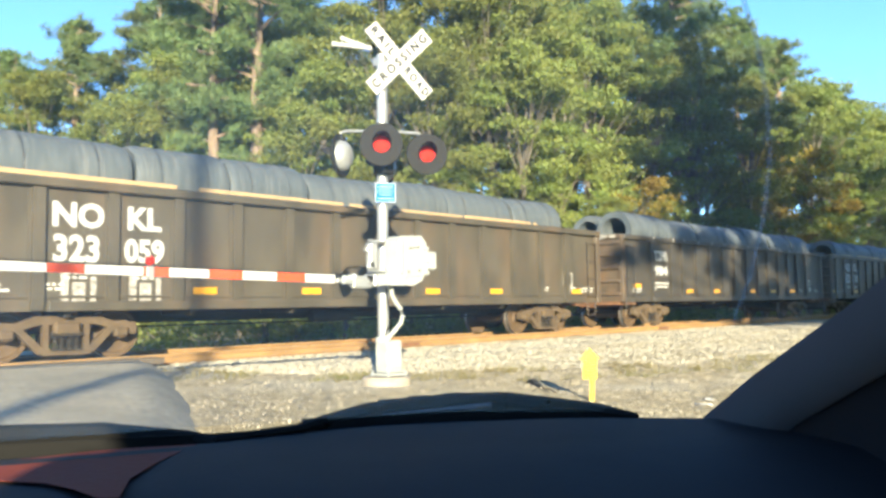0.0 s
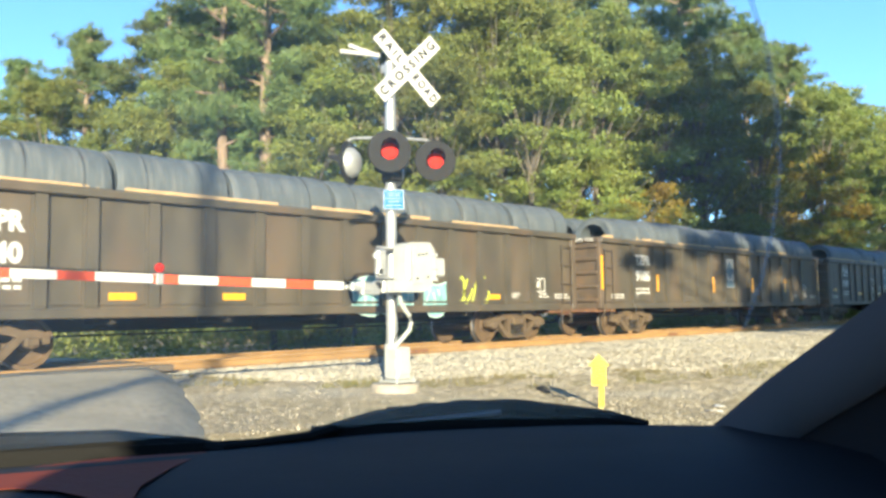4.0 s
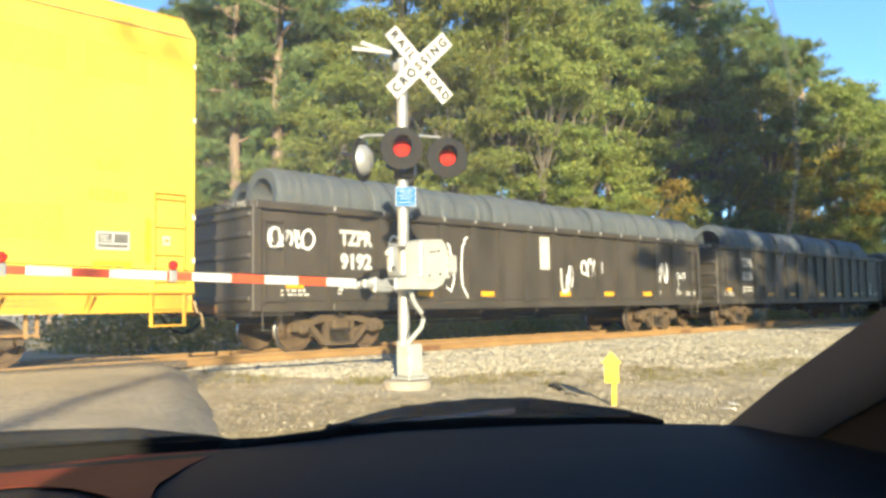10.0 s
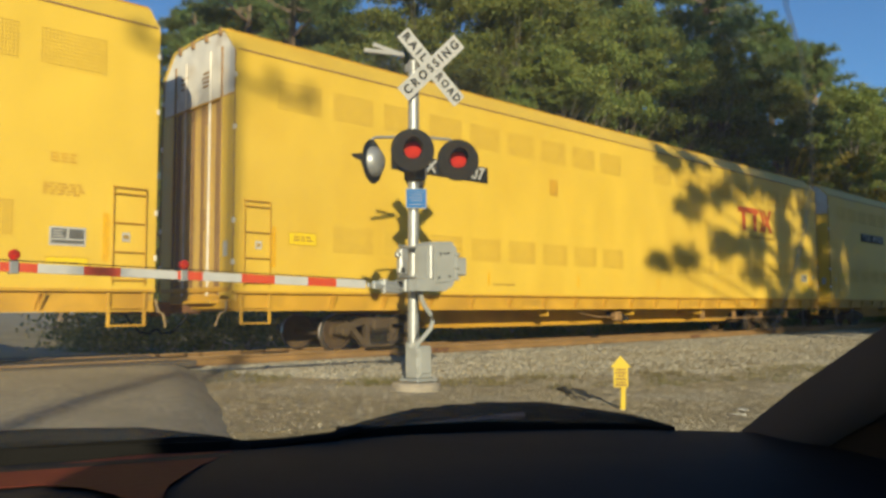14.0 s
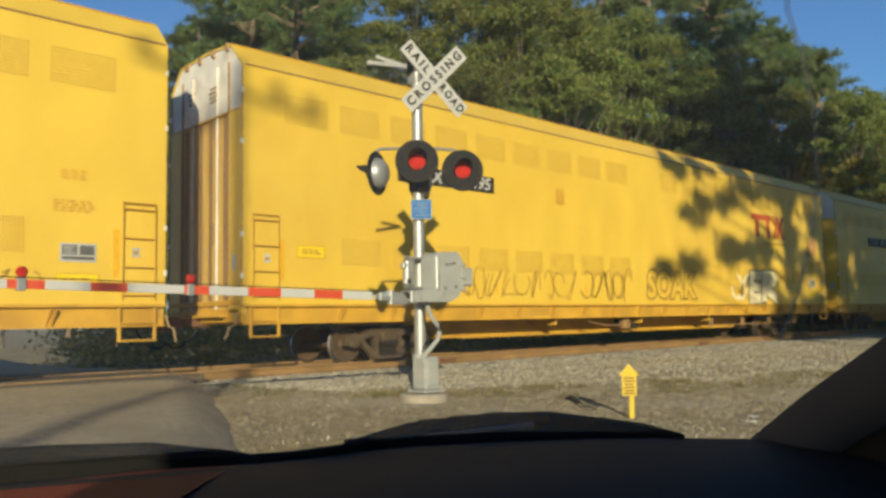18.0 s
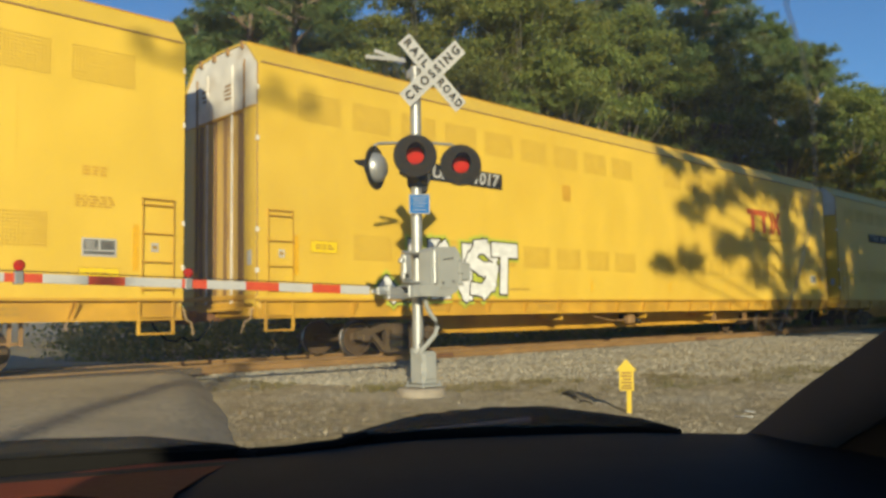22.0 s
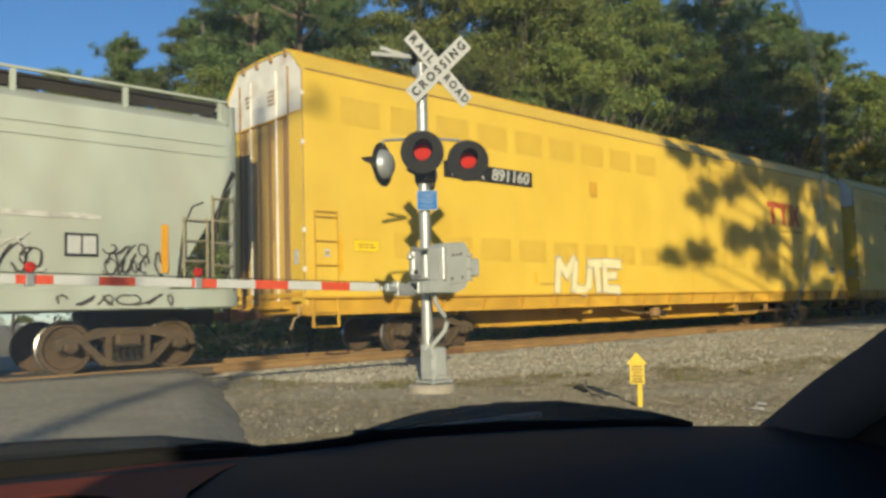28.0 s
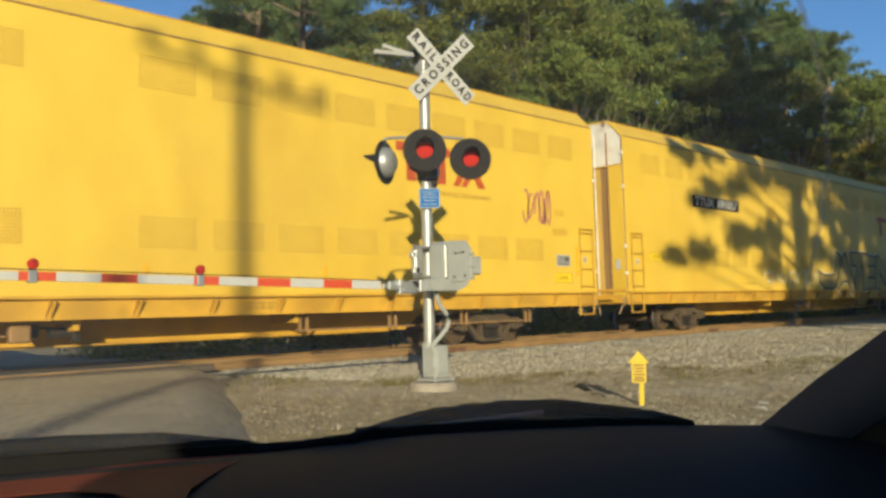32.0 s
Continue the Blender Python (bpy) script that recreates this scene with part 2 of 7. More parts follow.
    notice_blue=mat("faded_blue_notice_paint", (0.09, 0.15, 0.20), 0.8, vary=0.25, scale=6),
    spray_cyan=mat("pale_cyan_spray_paint", (0.33, 0.44, 0.405), 0.6, vary=0.15, scale=5),
    spray_grey=mat("grey_spray_paint", (0.38, 0.36, 0.30), 0.6, vary=0.15, scale=4),
    spray_green=mat("lime_spray_paint", (0.45, 0.5, 0.06), 0.6, vary=0.15, scale=4),
    spray_red=mat("red_spray_paint", (0.44, 0.17, 0.13), 0.6, vary=0.15, scale=4),
    spray_tan=mat("tan_spray_paint", (0.36, 0.265, 0.075), 0.6, vary=0.15, scale=4),
    spray_cream=mat("cream_spray_paint", (0.72, 0.62, 0.36), 0.6, vary=0.12, scale=4),
    spray_brown=mat("brown_spray_paint", (0.36, 0.22, 0.035), 0.6, vary=0.15, scale=4),
)


def dust_haze_glass(name, dust_haze, tint=(0.8, 0.8, 0.8), haze_right=1.0):
    """Clear glass with dust and painted haze, weaker to the right; that film alone catches light."""
    m = bpy.data.materials.new(name)
    m.use_nodes = True
    n, ln = m.node_tree.nodes, m.node_tree.links.new
    n.remove(n["Principled BSDF"])
    tp, df, mx, nz, tc, rg = (n.new(k) for k in ("ShaderNodeBsdfTransparent", "ShaderNodeBsdfTranslucent", "ShaderNodeMixShader", "ShaderNodeTexNoise", "ShaderNodeTexCoord", "ShaderNodeMapRange"))
    df.inputs[0].default_value = (*tint, 1)
    nz.inputs["Scale"].default_value, nz.inputs["Detail"].default_value = 3.0, 4
    rg.inputs["From Min"].default_value, rg.inputs["From Max"].default_value = 0.3, 0.7
    rg.inputs["To Min"].default_value, rg.inputs["To Max"].default_value = dust_haze * 0.6, dust_haze * 1.4
    ln(tc.outputs["Object"], nz.inputs[0]), ln(nz.outputs[0], rg.inputs[0])
    sp, haze_ramp, mul = n.new("ShaderNodeSeparateXYZ"), n.new("ShaderNodeMapRange"), n.new("ShaderNodeMath")
    mul.operation = "MULTIPLY"
    haze_ramp.inputs["From Min"].default_value, haze_ramp.inputs["From Max"].default_value = 0.15, 0.80
    haze_ramp.inputs["To Min"].default_value, haze_ramp.inputs["To Max"].default_value = 1.0, haze_right
    ln(tc.outputs["Object"], sp.inputs[0]), ln(sp.outputs[0], haze_ramp.inputs[0]), ln(haze_ramp.outputs[0], mul.inputs[0]), ln(rg.outputs[0], mul.inputs[1]), ln(mul.outputs[0], mx.inputs[0])
    ln(tp.outputs[0], mx.inputs[1]), ln(df.outputs[0], mx.inputs[2]), ln(mx.outputs[0], n["Material Output"].inputs[0])
    return m


# Warm veil of stray light put into the glass, strongest at the left.
M["windscreen"] = dust_haze_glass("dusty_hazed_windscreen_glass", 0.14, (0.95, 0.84, 0.64), 0.42)
M["smear"] = dust_haze_glass("smear_on_glass", 0.28, (0.36, 0.38, 0.40))


# ---- mesh building ----
class Geo:
    """Vertices and faces of one mesh, with a material slot for each face."""

    def __init__(self):
        self.v, self.f, self.m = [], [], []

    def add(self, verts, faces, slot=0):
        k = len(self.v)
        self.v += [tuple(p) for p in verts]
        self.f += [tuple(k + i for i in f) for f in faces]
        self.m += [slot] * len(faces)
        return self

    def box(self, c, s, bev=0.0, turn=None, slot=0):
        hx, hy, hz = s[0] / 2, s[1] / 2, s[2] / 2
        if bev <= 0:
            vs = [Vector((sx * hx, sy * hy, sz * hz)) for sx in (-1, 1) for sy in (-1, 1) for sz in (-1, 1)]
            fs = [(0, 1, 3, 2), (4, 6, 7, 5), (0, 4, 5, 1), (2, 3, 7, 6), (0, 2, 6, 4), (1, 5, 7, 3)]
        else:
            b = min(bev, hx * 0.9, hy * 0.9, hz * 0.9)
            vs, ix = [], {}
            for sx in (-1, 1):
                for sy in (-1, 1):
                    for sz in (-1, 1):
                        for a, p in enumerate(((hx, hy - b, hz - b), (hx - b, hy, hz - b), (hx - b, hy - b, hz))):
                            ix[sx, sy, sz, a] = len(vs)
                            vs.append(Vector((sx * p[0], sy * p[1], sz * p[2])))
            fs = []
            q = ((-1, -1), (1, -1), (1, 1), (-1, 1))
            for s1 in (-1, 1):
                fs.append(tuple(ix[s1, a, c2, 0] for a, c2 in q))
                fs.append(tuple(ix[a, s1, c2, 1] for a, c2 in q))
                fs.append(tuple(ix[a, c2, s1, 2] for a, c2 in q))
                for s2 in (-1, 1):
                    fs.append((ix[s1, s2, -1, 0], ix[s1, s2, 1, 0], ix[s1, s2, 1, 1], ix[s1, s2, -1, 1]))
                    fs.append((ix[s1, -1, s2, 0], ix[s1, 1, s2, 0], ix[s1, 1, s2, 2], ix[s1, -1, s2, 2]))
                    fs.append((ix[-1, s1, s2, 1], ix[1, s1, s2, 1], ix[1, s1, s2, 2], ix[-1, s1, s2, 2]))
                    for s3 in (-1, 1):
                        fs.append(tuple(ix[s1, s2, s3, a] for a in range(3)))
        if turn is not None:
            vs = [turn @ p for p in vs]
        o = Vector(c)
        return self.add([o + p for p in vs], fs, slot)

    def tube(self, p0, p1, r0, r1=None, n=10, caps=True, slot=0):
        r1 = r0 if r1 is None else r1
        p0, p1 = Vector(p0), Vector(p1)
        q = (p1 - p0).to_track_quat("Z", "Y")
        ring = [Vector((math.cos(2 * math.pi * i / n), math.sin(2 * math.pi * i / n), 0)) for i in range(n)]
        vs = [p0 + q @ (p * r0) for p in ring] + [p1 + q @ (p * r1) for p in ring]
        fs = [(i, (i + 1) % n, n + (i + 1) % n, n + i) for i in range(n)]
        if caps:
            fs += [tuple(range(n))[::-1], tuple(range(n, 2 * n))]
        return self.add(vs, fs, slot)

    def pipe(self, pts, r, n=8, slot=0):
        """A round bar through points; r may be a list."""
        pts = [Vector(p) for p in pts]
        rs = r if isinstance(r, (list, tuple)) else [r] * len(pts)
        vs, fs = [], []
        for i, p in enumerate(pts):
            d = (pts[min(i + 1, len(pts) - 1)] - pts[max(i - 1, 0)]).normalized()
            q = d.to_track_quat("Z", "Y")
            vs += [p + q @ Vector((math.cos(2 * math.pi * k / n) * rs[i], math.sin(2 * math.pi * k / n) * rs[i], 0)) for k in range(n)]
        for i in range(len(pts) - 1):
            for k in range(n):
                fs.append((i * n + k, i * n + (k + 1) % n, (i + 1) * n + (k + 1) % n, (i + 1) * n + k))
        fs += [tuple(range(n))[::-1], tuple(range((len(pts) - 1) * n, len(pts) * n))]
        return self.add(vs, fs, slot)

    def lathe(self, base, axis, profile, n=24, slot=0, up="Y"):
        """Rings of (distance along axis, radius)."""
        base, q = Vector(base), Vector(axis).to_track_quat("Z", up)
        vs, fs = [], []
        for h, r in profile:
            vs += [base + q @ Vector((r * math.cos(2 * math.pi * k / n), r * math.sin(2 * math.pi * k / n), h)) for k in range(n)]
        for i in range(len(profile) - 1):
            for k in range(n):
                fs.append((i * n + k, i * n + (k + 1) % n, (i + 1) * n + (k + 1) % n, (i + 1) * n + k))
        return self.add(vs, fs, slot)

    def extrude(self, poly, a0, a1, axis="x", slot=0):
        """A flat outline (two numbers a point) drawn out along an axis."""
        def at3(p, a):
            return {"x": (a, p[0], p[1]), "y": (p[0], a, p[1]), "z": (p[0], p[1], a)}[axis]
        n = len(poly)
        vs = [at3(p, a0) for p in poly] + [at3(p, a1) for p in poly]
        fs = [(i, (i + 1) % n, n + (i + 1) % n, n + i) for i in range(n)] + [tuple(range(n))[::-1], tuple(range(n, 2 * n))]
        return self.add(vs, fs, slot)

    def mesh(self, name, mats, smooth=False):
        me = bpy.data.meshes.new(name)
        me.from_pydata([tuple(p) for p in self.v], [], self.f)
        for m in (mats if isinstance(mats, (list, tuple)) else [mats]):
            me.materials.append(m)
        me.polygons.foreach_set("material_index", self.m)
        bm = bmesh.new()
        bm.from_mesh(me)
        bmesh.ops.recalc_face_normals(bm, faces=bm.faces)
        bm.to_mesh(me)
        bm.free()
        if smooth:
            me.polygons.foreach_set("use_smooth", [True] * len(me.polygons))
            me.set_sharp_from_angle(angle=radians(35))
        me.update()
        return me


def part(name, geo, material, parent=None, label="", at=None, smooth=False):
    """One mesh object, under its thing when a parent is given. geo: a Geo or a mesh that is shared."""
    me = geo if isinstance(geo, bpy.types.Mesh) else geo.mesh(name, material, smooth)
    ob = new(name, me)
    if parent is not None:
        ob.parent = parent
    if at is not None:
        ob.matrix_basis = at
    if label:
        tagged(ob, label)
    return ob


def thing(name, label, category, at=None, group="", kind=""):
    ob = new(name)
    ob.empty_display_size = 0.2
    if at is not None:
        ob.matrix_basis = at
    return tagged(ob, label, category, group, kind)


TEXTS = {}


def lettering(body, size, material, parent, at, name="lettering", width=None, shear=0.0, bold=0.0, spacing=1.0, align="CENTER", height=None, line=0.0):
    """Flat letters, a few millimetres thick; with line, only their outlines."""
    key = (body, size, material.name, shear, bold, spacing, align, line)
    if key not in TEXTS:
        cu = bpy.data.curves.new("letters", "FONT")
        cu.body, cu.size, cu.extrude, cu.offset, cu.shear, cu.space_character = body, size, 0.003, bold, shear, spacing
        cu.align_x, cu.align_y, cu.resolution_u = align, "CENTER", 3
        if line:
            cu.extrude, cu.fill_mode, cu.bevel_depth, cu.bevel_resolution = 0.0, "NONE", line, 1
        ob = bpy.data.objects.new("letters", cu)
        me = bpy.data.meshes.new_from_object(ob)
        me.materials.clear()
        me.materials.append(material)
        bpy.data.objects.remove(ob)
        TEXTS[key] = me
    me = TEXTS[key]
    ob = part(name, me, None, parent, at=at)
    if width:
        xs = [v.co.x for v in me.vertices]
        k = width / max(0.01, max(xs) - min(xs))
        ys = [v.co.y for v in me.vertices]
        ob.scale = (k, height / max(0.01, max(ys) - min(ys)) if height else 1, 0.3 if line else 1)
    return ob


# single-stroke letters for handwriting, on a grid of four by six
STROKES = dict(J=["4641301001"], C=["4526160401104041"], A=["002640", "1232"], B=["0006363403", "0343413000"], D=["0006264440200"], E=["46060040", "0333"], G=["452616040220424333"], H=["0006", "4046", "0343"], I=["2026"], K=["0006", "460340"], L=["060040"],
               M=["0006234640"], N=["00064046"], O=["160401103043453616"], R=["00063645340340"], S=["4526160423434130100"], T=["0646", "2620"], U=["0601103041 46".replace(" ", "")], V=["062046"], Z=["06460040"])


def handwriting(car, text, x0, z0, w, h, material, y, thick=0.035, seed=1, slant=0.1):
    """Words in loose single strokes of chalk or paint."""
    rnd = random.Random(seed)
    g = Geo()
    cw = w / max(1, len(text))
    for i, ch in enumerate(text):
        if ch not in STROKES:
            continue
        dz, tilt, k = rnd.uniform(-0.08, 0.08) * h, rnd.uniform(-0.08, 0.08), rnd.uniform(0.85, 1.05)
        for st in STROKES[ch]:
            pts = []
            for q in range(0, len(st) - 1, 2):
                a, b = int(st[q]) / 4 * 0.74, int(st[q + 1]) / 6
                pts.append((x0 + cw * (i + 0.12 + a * k + rnd.uniform(-0.03, 0.03)) + slant * b * h + tilt * h * b, z0 + dz + h * (b * k + rnd.uniform(-0.03, 0.03))))
            ribbon(g, pts, thick, y)
    return part("handwriting", g, material, car)


def wild_piece(car, text, x0, x1, z0, z1, fill, edge, halo, y, label, thick=0.26, seed=1, rim=0.07):
    """A sprayed piece: fat crooked strokes with a drawn outline, each letter lapping over the last."""
    rnd = random.Random(seed)
    layers = [Geo(), Geo(), Geo()]
    cw = (x1 - x0) / len(text)
    h = z1 - z0 - thick
    for i, ch in enumerate(text):
        lean, up, k = rnd.uniform(-0.05, 0.3), rnd.uniform(-0.06, 0.06) * h, rnd.uniform(0.92, 1.1)
        n = 0
        for st in STROKES[ch]:
            pts = []
            for q in range(0, len(st) - 1, 2):
                a, b = int(st[q]) / 4, int(st[q + 1]) / 6
                pts.append((x0 + cw * (i + 0.08 + a * 0.9 * k + rnd.uniform(-0.05, 0.05)) + lean * (b - 0.5) * cw, z0 + thick / 2 + up + h * (b + rnd.uniform(-0.04, 0.04))))
            for p, r in zip(pts, pts[1:]):
                d = Vector((r[0] - p[0], r[1] - p[1]))
                d = d.normalized() if d.length > 1e-4 else Vector((1, 0))
                w = thick * rnd.uniform(0.8, 1.2)
                n += 1
                for g, extra, back in ((layers[0], 0.0, 0.010), (layers[1], rim, 0.005), (layers[2], rim + 0.12, -0.001)):
                    e = d * (w * 0.42 + extra / 2)
                    ribbon(g, [(p[0] - e.x, p[1] - e.y), (r[0] + e.x, r[1] + e.y)], w + extra, y - back - 0.0005 * n - (0.009 * i if extra < rim + 0.1 else 0))
    p = part("spray_piece", layers[0], fill, car, label)
    part("spray_outline", layers[1], edge, p)
    if halo:
        part("spray_halo", layers[2], halo, p)
    return p


# ---- the plan: the track runs along x, the road along y ----
YT = 14.3            # middle of the track
ZR = 0.38            # top of the rails
HALF = 0.7175 + 0.036


def terrain(x, y):
    """Height of the ground: the road climbs gently to the crossing, and falls away behind it."""
    k = min(1.0, max(0.0, (y - 1.0) / 9.0))
    z = 0.15 * k * k * (3 - 2 * k)
    if y > 18:
        z -= min(0.5, 0.05 * (y - 18))
    far = max(0.0, math.hypot(x - 15, y - 10) - 60)
    return z + 0.02 * noise.noise(Vector((x * 0.7, y * 0.7, 3))) + 0.012 * noise.noise(Vector((x * 2.3, y * 2.3, 7))) - min(0.4, far * 0.002)


def spaced(parts):
    out = []
    for a, b, n in parts:
        out += [a + (b - a) * i / n for i in range(n)]
    return out + [parts[-1][1]]


def build_ground():
    xs = spaced([(-1800, -60, 6), (-60, -4, 14), (-4, 40, 110), (40, 140, 20), (140, 2000, 6)])
    ys = spaced([(-1500, -60, 5), (-60, 2, 16), (2, 22, 70), (22, 120, 14), (120, 2200, 6)])
    g = Geo()
    vs = [(x, y, terrain(x, y)) for y in ys for x in xs]
    w = len(xs)
    g.add(vs, [(j * w + i, j * w + i + 1, (j + 1) * w + i + 1, (j + 1) * w + i) for j in range(len(ys) - 1) for i in range(w - 1)])
    tagged(part("ground", g, M["ground"], smooth=True), "dry sandy earth with grit and sparse grass", "ground", kind="structure")


def road_edge(y):
    """The right edge of the asphalt, slightly ragged."""
    return float(np.interp(y, [-40, 2, 6, 7, 9.4, 11.9, 13.5, 15.6, 40], [0.6, 2.3, 3.0, 3.5, 4.6, 5.75, 6.3, 6.6, 10])) + 0.06 * noise.noise(Vector((y * 1.7, 0, 5)))


def road_height(y):
    """The road climbs to the crossing, dips to the rails and falls away behind them."""
    return float(np.interp(y, [-60, 0.5, 2, 4, 6, 7.5, 11.8, 13.0, 15.8, 17.5, 24, 90], [0.03, 0.03, 0.07, 0.21, 0.34, 0.40, 0.40, 0.355, 0.355, 0.33, 0.1, -0.3]))


def build_road():
    g = Geo()
    ys = spaced([(-60, 2, 20), (2, 17.5, 62), (17.5, 90, 20)])
    cols = 14
    vs = []
    for y in ys:
        e = road_edge(y)
        for i in range(cols):
            x = e - 7.5 * (1 - i / (cols - 1)) ** 1.3
            crown = 0.03 * math.sin(math.pi * min(1, max(0, (e - x) / 7.5))) - 0.03 * (i == cols - 1)
            vs.append((x, y, max(road_height(y), terrain(x, y) + 0.015) + (crown if not 12.6 < y < 16.2 else 0) + 0.008 * noise.noise(Vector((x * 1.3, y * 1.3, 4)))))
        # crumbling shoulder that runs down to the earth
        x = e + 0.42 + 0.12 * noise.noise(Vector((y * 2.1, 3, 8)))
        vs.append((x, y, terrain(x, y) - 0.03))
    cols += 1
    g.add(vs, [(j * cols + i, j * cols + i + 1, (j + 1) * cols + i + 1, (j + 1) * cols + i) for j in range(len(ys) - 1) for i in range(cols - 1)])
    tagged(part("road", g, M["asphalt"], smooth=True), "worn grey asphalt road over the crossing", "road", kind="structure")


def build_track():
    prof = [(-0.075, 0), (0.075, 0), (0.075, 0.012), (0.012, 0.035), (0.012, 0.125), (0.036, 0.14), (0.036, 0.172), (0.026, 0.18),
            (-0.026, 0.18), (-0.036, 0.172), (-0.036, 0.14), (-0.012, 0.125), (-0.012, 0.035), (-0.075, 0.012)]
    for side in (-1, 1):
        y = YT + side * HALF
        # welded lengths with bolted joints
        rail = thing("rail", "rust-brown steel rail with a polished running surface", "rail", kind="structure", group="rails of the track", at=pose(0, y, ZR - 0.18))
        part("web", Geo().extrude(prof, -150, 260, "x"), M["rail"], rail)
        part("running_surface", Geo().box((55, 0, 0.1815), (410, 0.044, 0.004)), M["rail_top"], rail)
        g = Geo()
        for x in (12.9, 24.8):
            g.box((x, -side * 0.0 - 0.035, 0.08), (0.62, 0.03, 0.085), 0.006)
            for k in range(4):
                g.tube((x - 0.24 + 0.16 * k, -0.045, 0.08), (x - 0.24 + 0.16 * k, -0.075, 0.08), 0.016, n=6)
        part("joint_bar", g, M["rust"], rail)
    bed = Geo()
    xs = spaced([(-150, -2, 12), (-2, 45, 90), (45, 260, 14)])
    sect = [(-4.3, -0.34), (-3.4, -0.20), (-2.6, -0.17), (-1.9, -0.155), (-1.2, -0.15), (0, -0.15), (1.2, -0.15), (1.9, -0.16), (3.2, -0.3), (4.6, -0.5)]
    vs = []
    for x in xs:
        for dy, dz in sect:
            vs.append((x, YT + dy + 0.12 * noise.noise(Vector((x * 0.6, dy, 1))), ZR + dz - 0.03 + 0.03 * noise.noise(Vector((x * 1.9, dy * 2, 2)))))
    w = len(sect)
    bed.add(vs, [(j * w + i, j * w + i + 1, (j + 1) * w + i + 1, (j + 1) * w + i) for j in range(len(xs) - 1) for i in range(w - 1)])
    tagged(part("ballast_bed", bed, M["ballast"], smooth=True), "grey crushed-stone ballast under the track", "ballast", kind="structure")
    tie = Geo().box((0, 0, 0), (0.22, 2.6, 0.16), 0.012).mesh("tie", M["tie"])
    ties = thing("cross_ties", "weathered timber cross ties under the rails", "tie", kind="structure")
    for i in range(96):
        x = 6.6 + 0.54 * i
        part("tie", tie, None, ties, at=pose(x, YT + random.uniform(-0.04, 0.04), ZR - 0.18 - 0.085, 0, 0, random.uniform(-1, 1)))
    # timber and asphalt fill where the road crosses
    g = Geo()
    for dy in (-1.35, -0.36, 0.0, 0.36, 1.35):
        g.box((1.2, YT + dy, ZR - 0.06), (10.6, 0.33, 0.11), 0.012)
    tagged(part("crossing_planks", g, M["tie"]), "worn timber planks filling the crossing between the rails", "crossing surface", kind="structure")


def ballast_line(x):
    """Where the crushed stone ends towards the road side."""
    return float(np.interp(x, [5.5, 6.6, 7.3, 9.2, 11.9, 13.7, 20, 60], [13.0, 11.9, 10.2, 8.5, 7.3, 6.4, 5.5, 4.5]))


def stone_shapes(n):
    out = []
    rnd = random.Random(5)
    for _ in range(n):
        pts = [Vector((rnd.gauss(0, 1), rnd.gauss(0, 1), rnd.gauss(0, 1))).normalized() for _ in range(9)]
        bm = bmesh.new()
        for p in pts:
            bm.verts.new((p.x * rnd.uniform(0.8, 1.2), p.y * rnd.uniform(0.7, 1.1), p.z * rnd.uniform(0.5, 0.8)))
        bmesh.ops.convex_hull(bm, input=bm.verts)
        bm.verts.ensure_lookup_table()
        used = [v for v in bm.verts if v.link_faces]
        ix = {v: i for i, v in enumerate(used)}
        out.append((np.array([v.co[:] for v in used]), [tuple(ix[v] for v in f.verts) for f in bm.faces]))
        bm.free()
    return out


def scatter_stones(name, label, count, place, size, material, seed):
    shapes = stone_shapes(8)
    rng = np.random.default_rng(seed)
    vs, fs, k = [], [], 0
    for _ in range(count):
        x, y, z = place(rng)
        v, f = shapes[rng.integers(8)]
        s = size * rng.uniform(0.55, 1.35)
        a = rng.uniform(0, 6.28)
        c, d = math.cos(a), math.sin(a)
        p = v * s
        q = np.stack([p[:, 0] * c - p[:, 1] * d + x, p[:, 0] * d + p[:, 1] * c + y, p[:, 2] + z], 1)
        vs += q.tolist()
        fs += [tuple(i + k for i in t) for t in f]
        k += len(v)
    me = bpy.data.meshes.new(name)
    me.from_pydata(vs, [], fs)
    me.materials.append(material)
    tagged(new(name, me), label, "stones", kind="stuff")


def bed_height(x, y):
    dy = y - YT
    return max(terrain(x, y), ZR - 0.03 + float(np.interp(dy, [-4.3, -3.4, -2.6, -1.9, -1.2, 1.2, 1.9, 3.2], [-0.34, -0.20, -0.17, -0.155, -0.15, -0.15, -0.16, -0.3])))


def build_stones():
    def on_bed(rng):
        while True:
            x = 5.6 + 36 * rng.random() ** 1.7
            lo = ballast_line(x)
            y = lo + (13.45 - lo) * rng.random() ** 0.9
            return x, y, bed_height(x, y) + 0.004
    scatter_stones("ballast_stones", "pale grey crushed ballast stones along the track", 36000, on_bed, 0.027, M["stone"], 3)

    def between(rng):
        x = 6.8 + 32 * rng.random() ** 1.4
        y = rng.uniform(13.65, 15.0)
        return x, y, ZR - 0.16
    scatter_stones("ballast_between_rails", "grey ballast stones between the rails", 2600, between, 0.05, M["stone"], 4)

    def loose(rng):
        x = rng.uniform(2.8, 17)
        y = rng.uniform(3.0, ballast_line(x) + 0.8)
        if x < road_edge(y) - 0.2:
            y = rng.uniform(3, 6)
            x = road_edge(y) + rng.random() * 5
        return x, y, terrain(x, y) + 0.002
    scatter_stones("loose_gravel", "loose pale gravel strewn over the roadside earth", 24000, loose, 0.012, M["fine_stone"], 6)


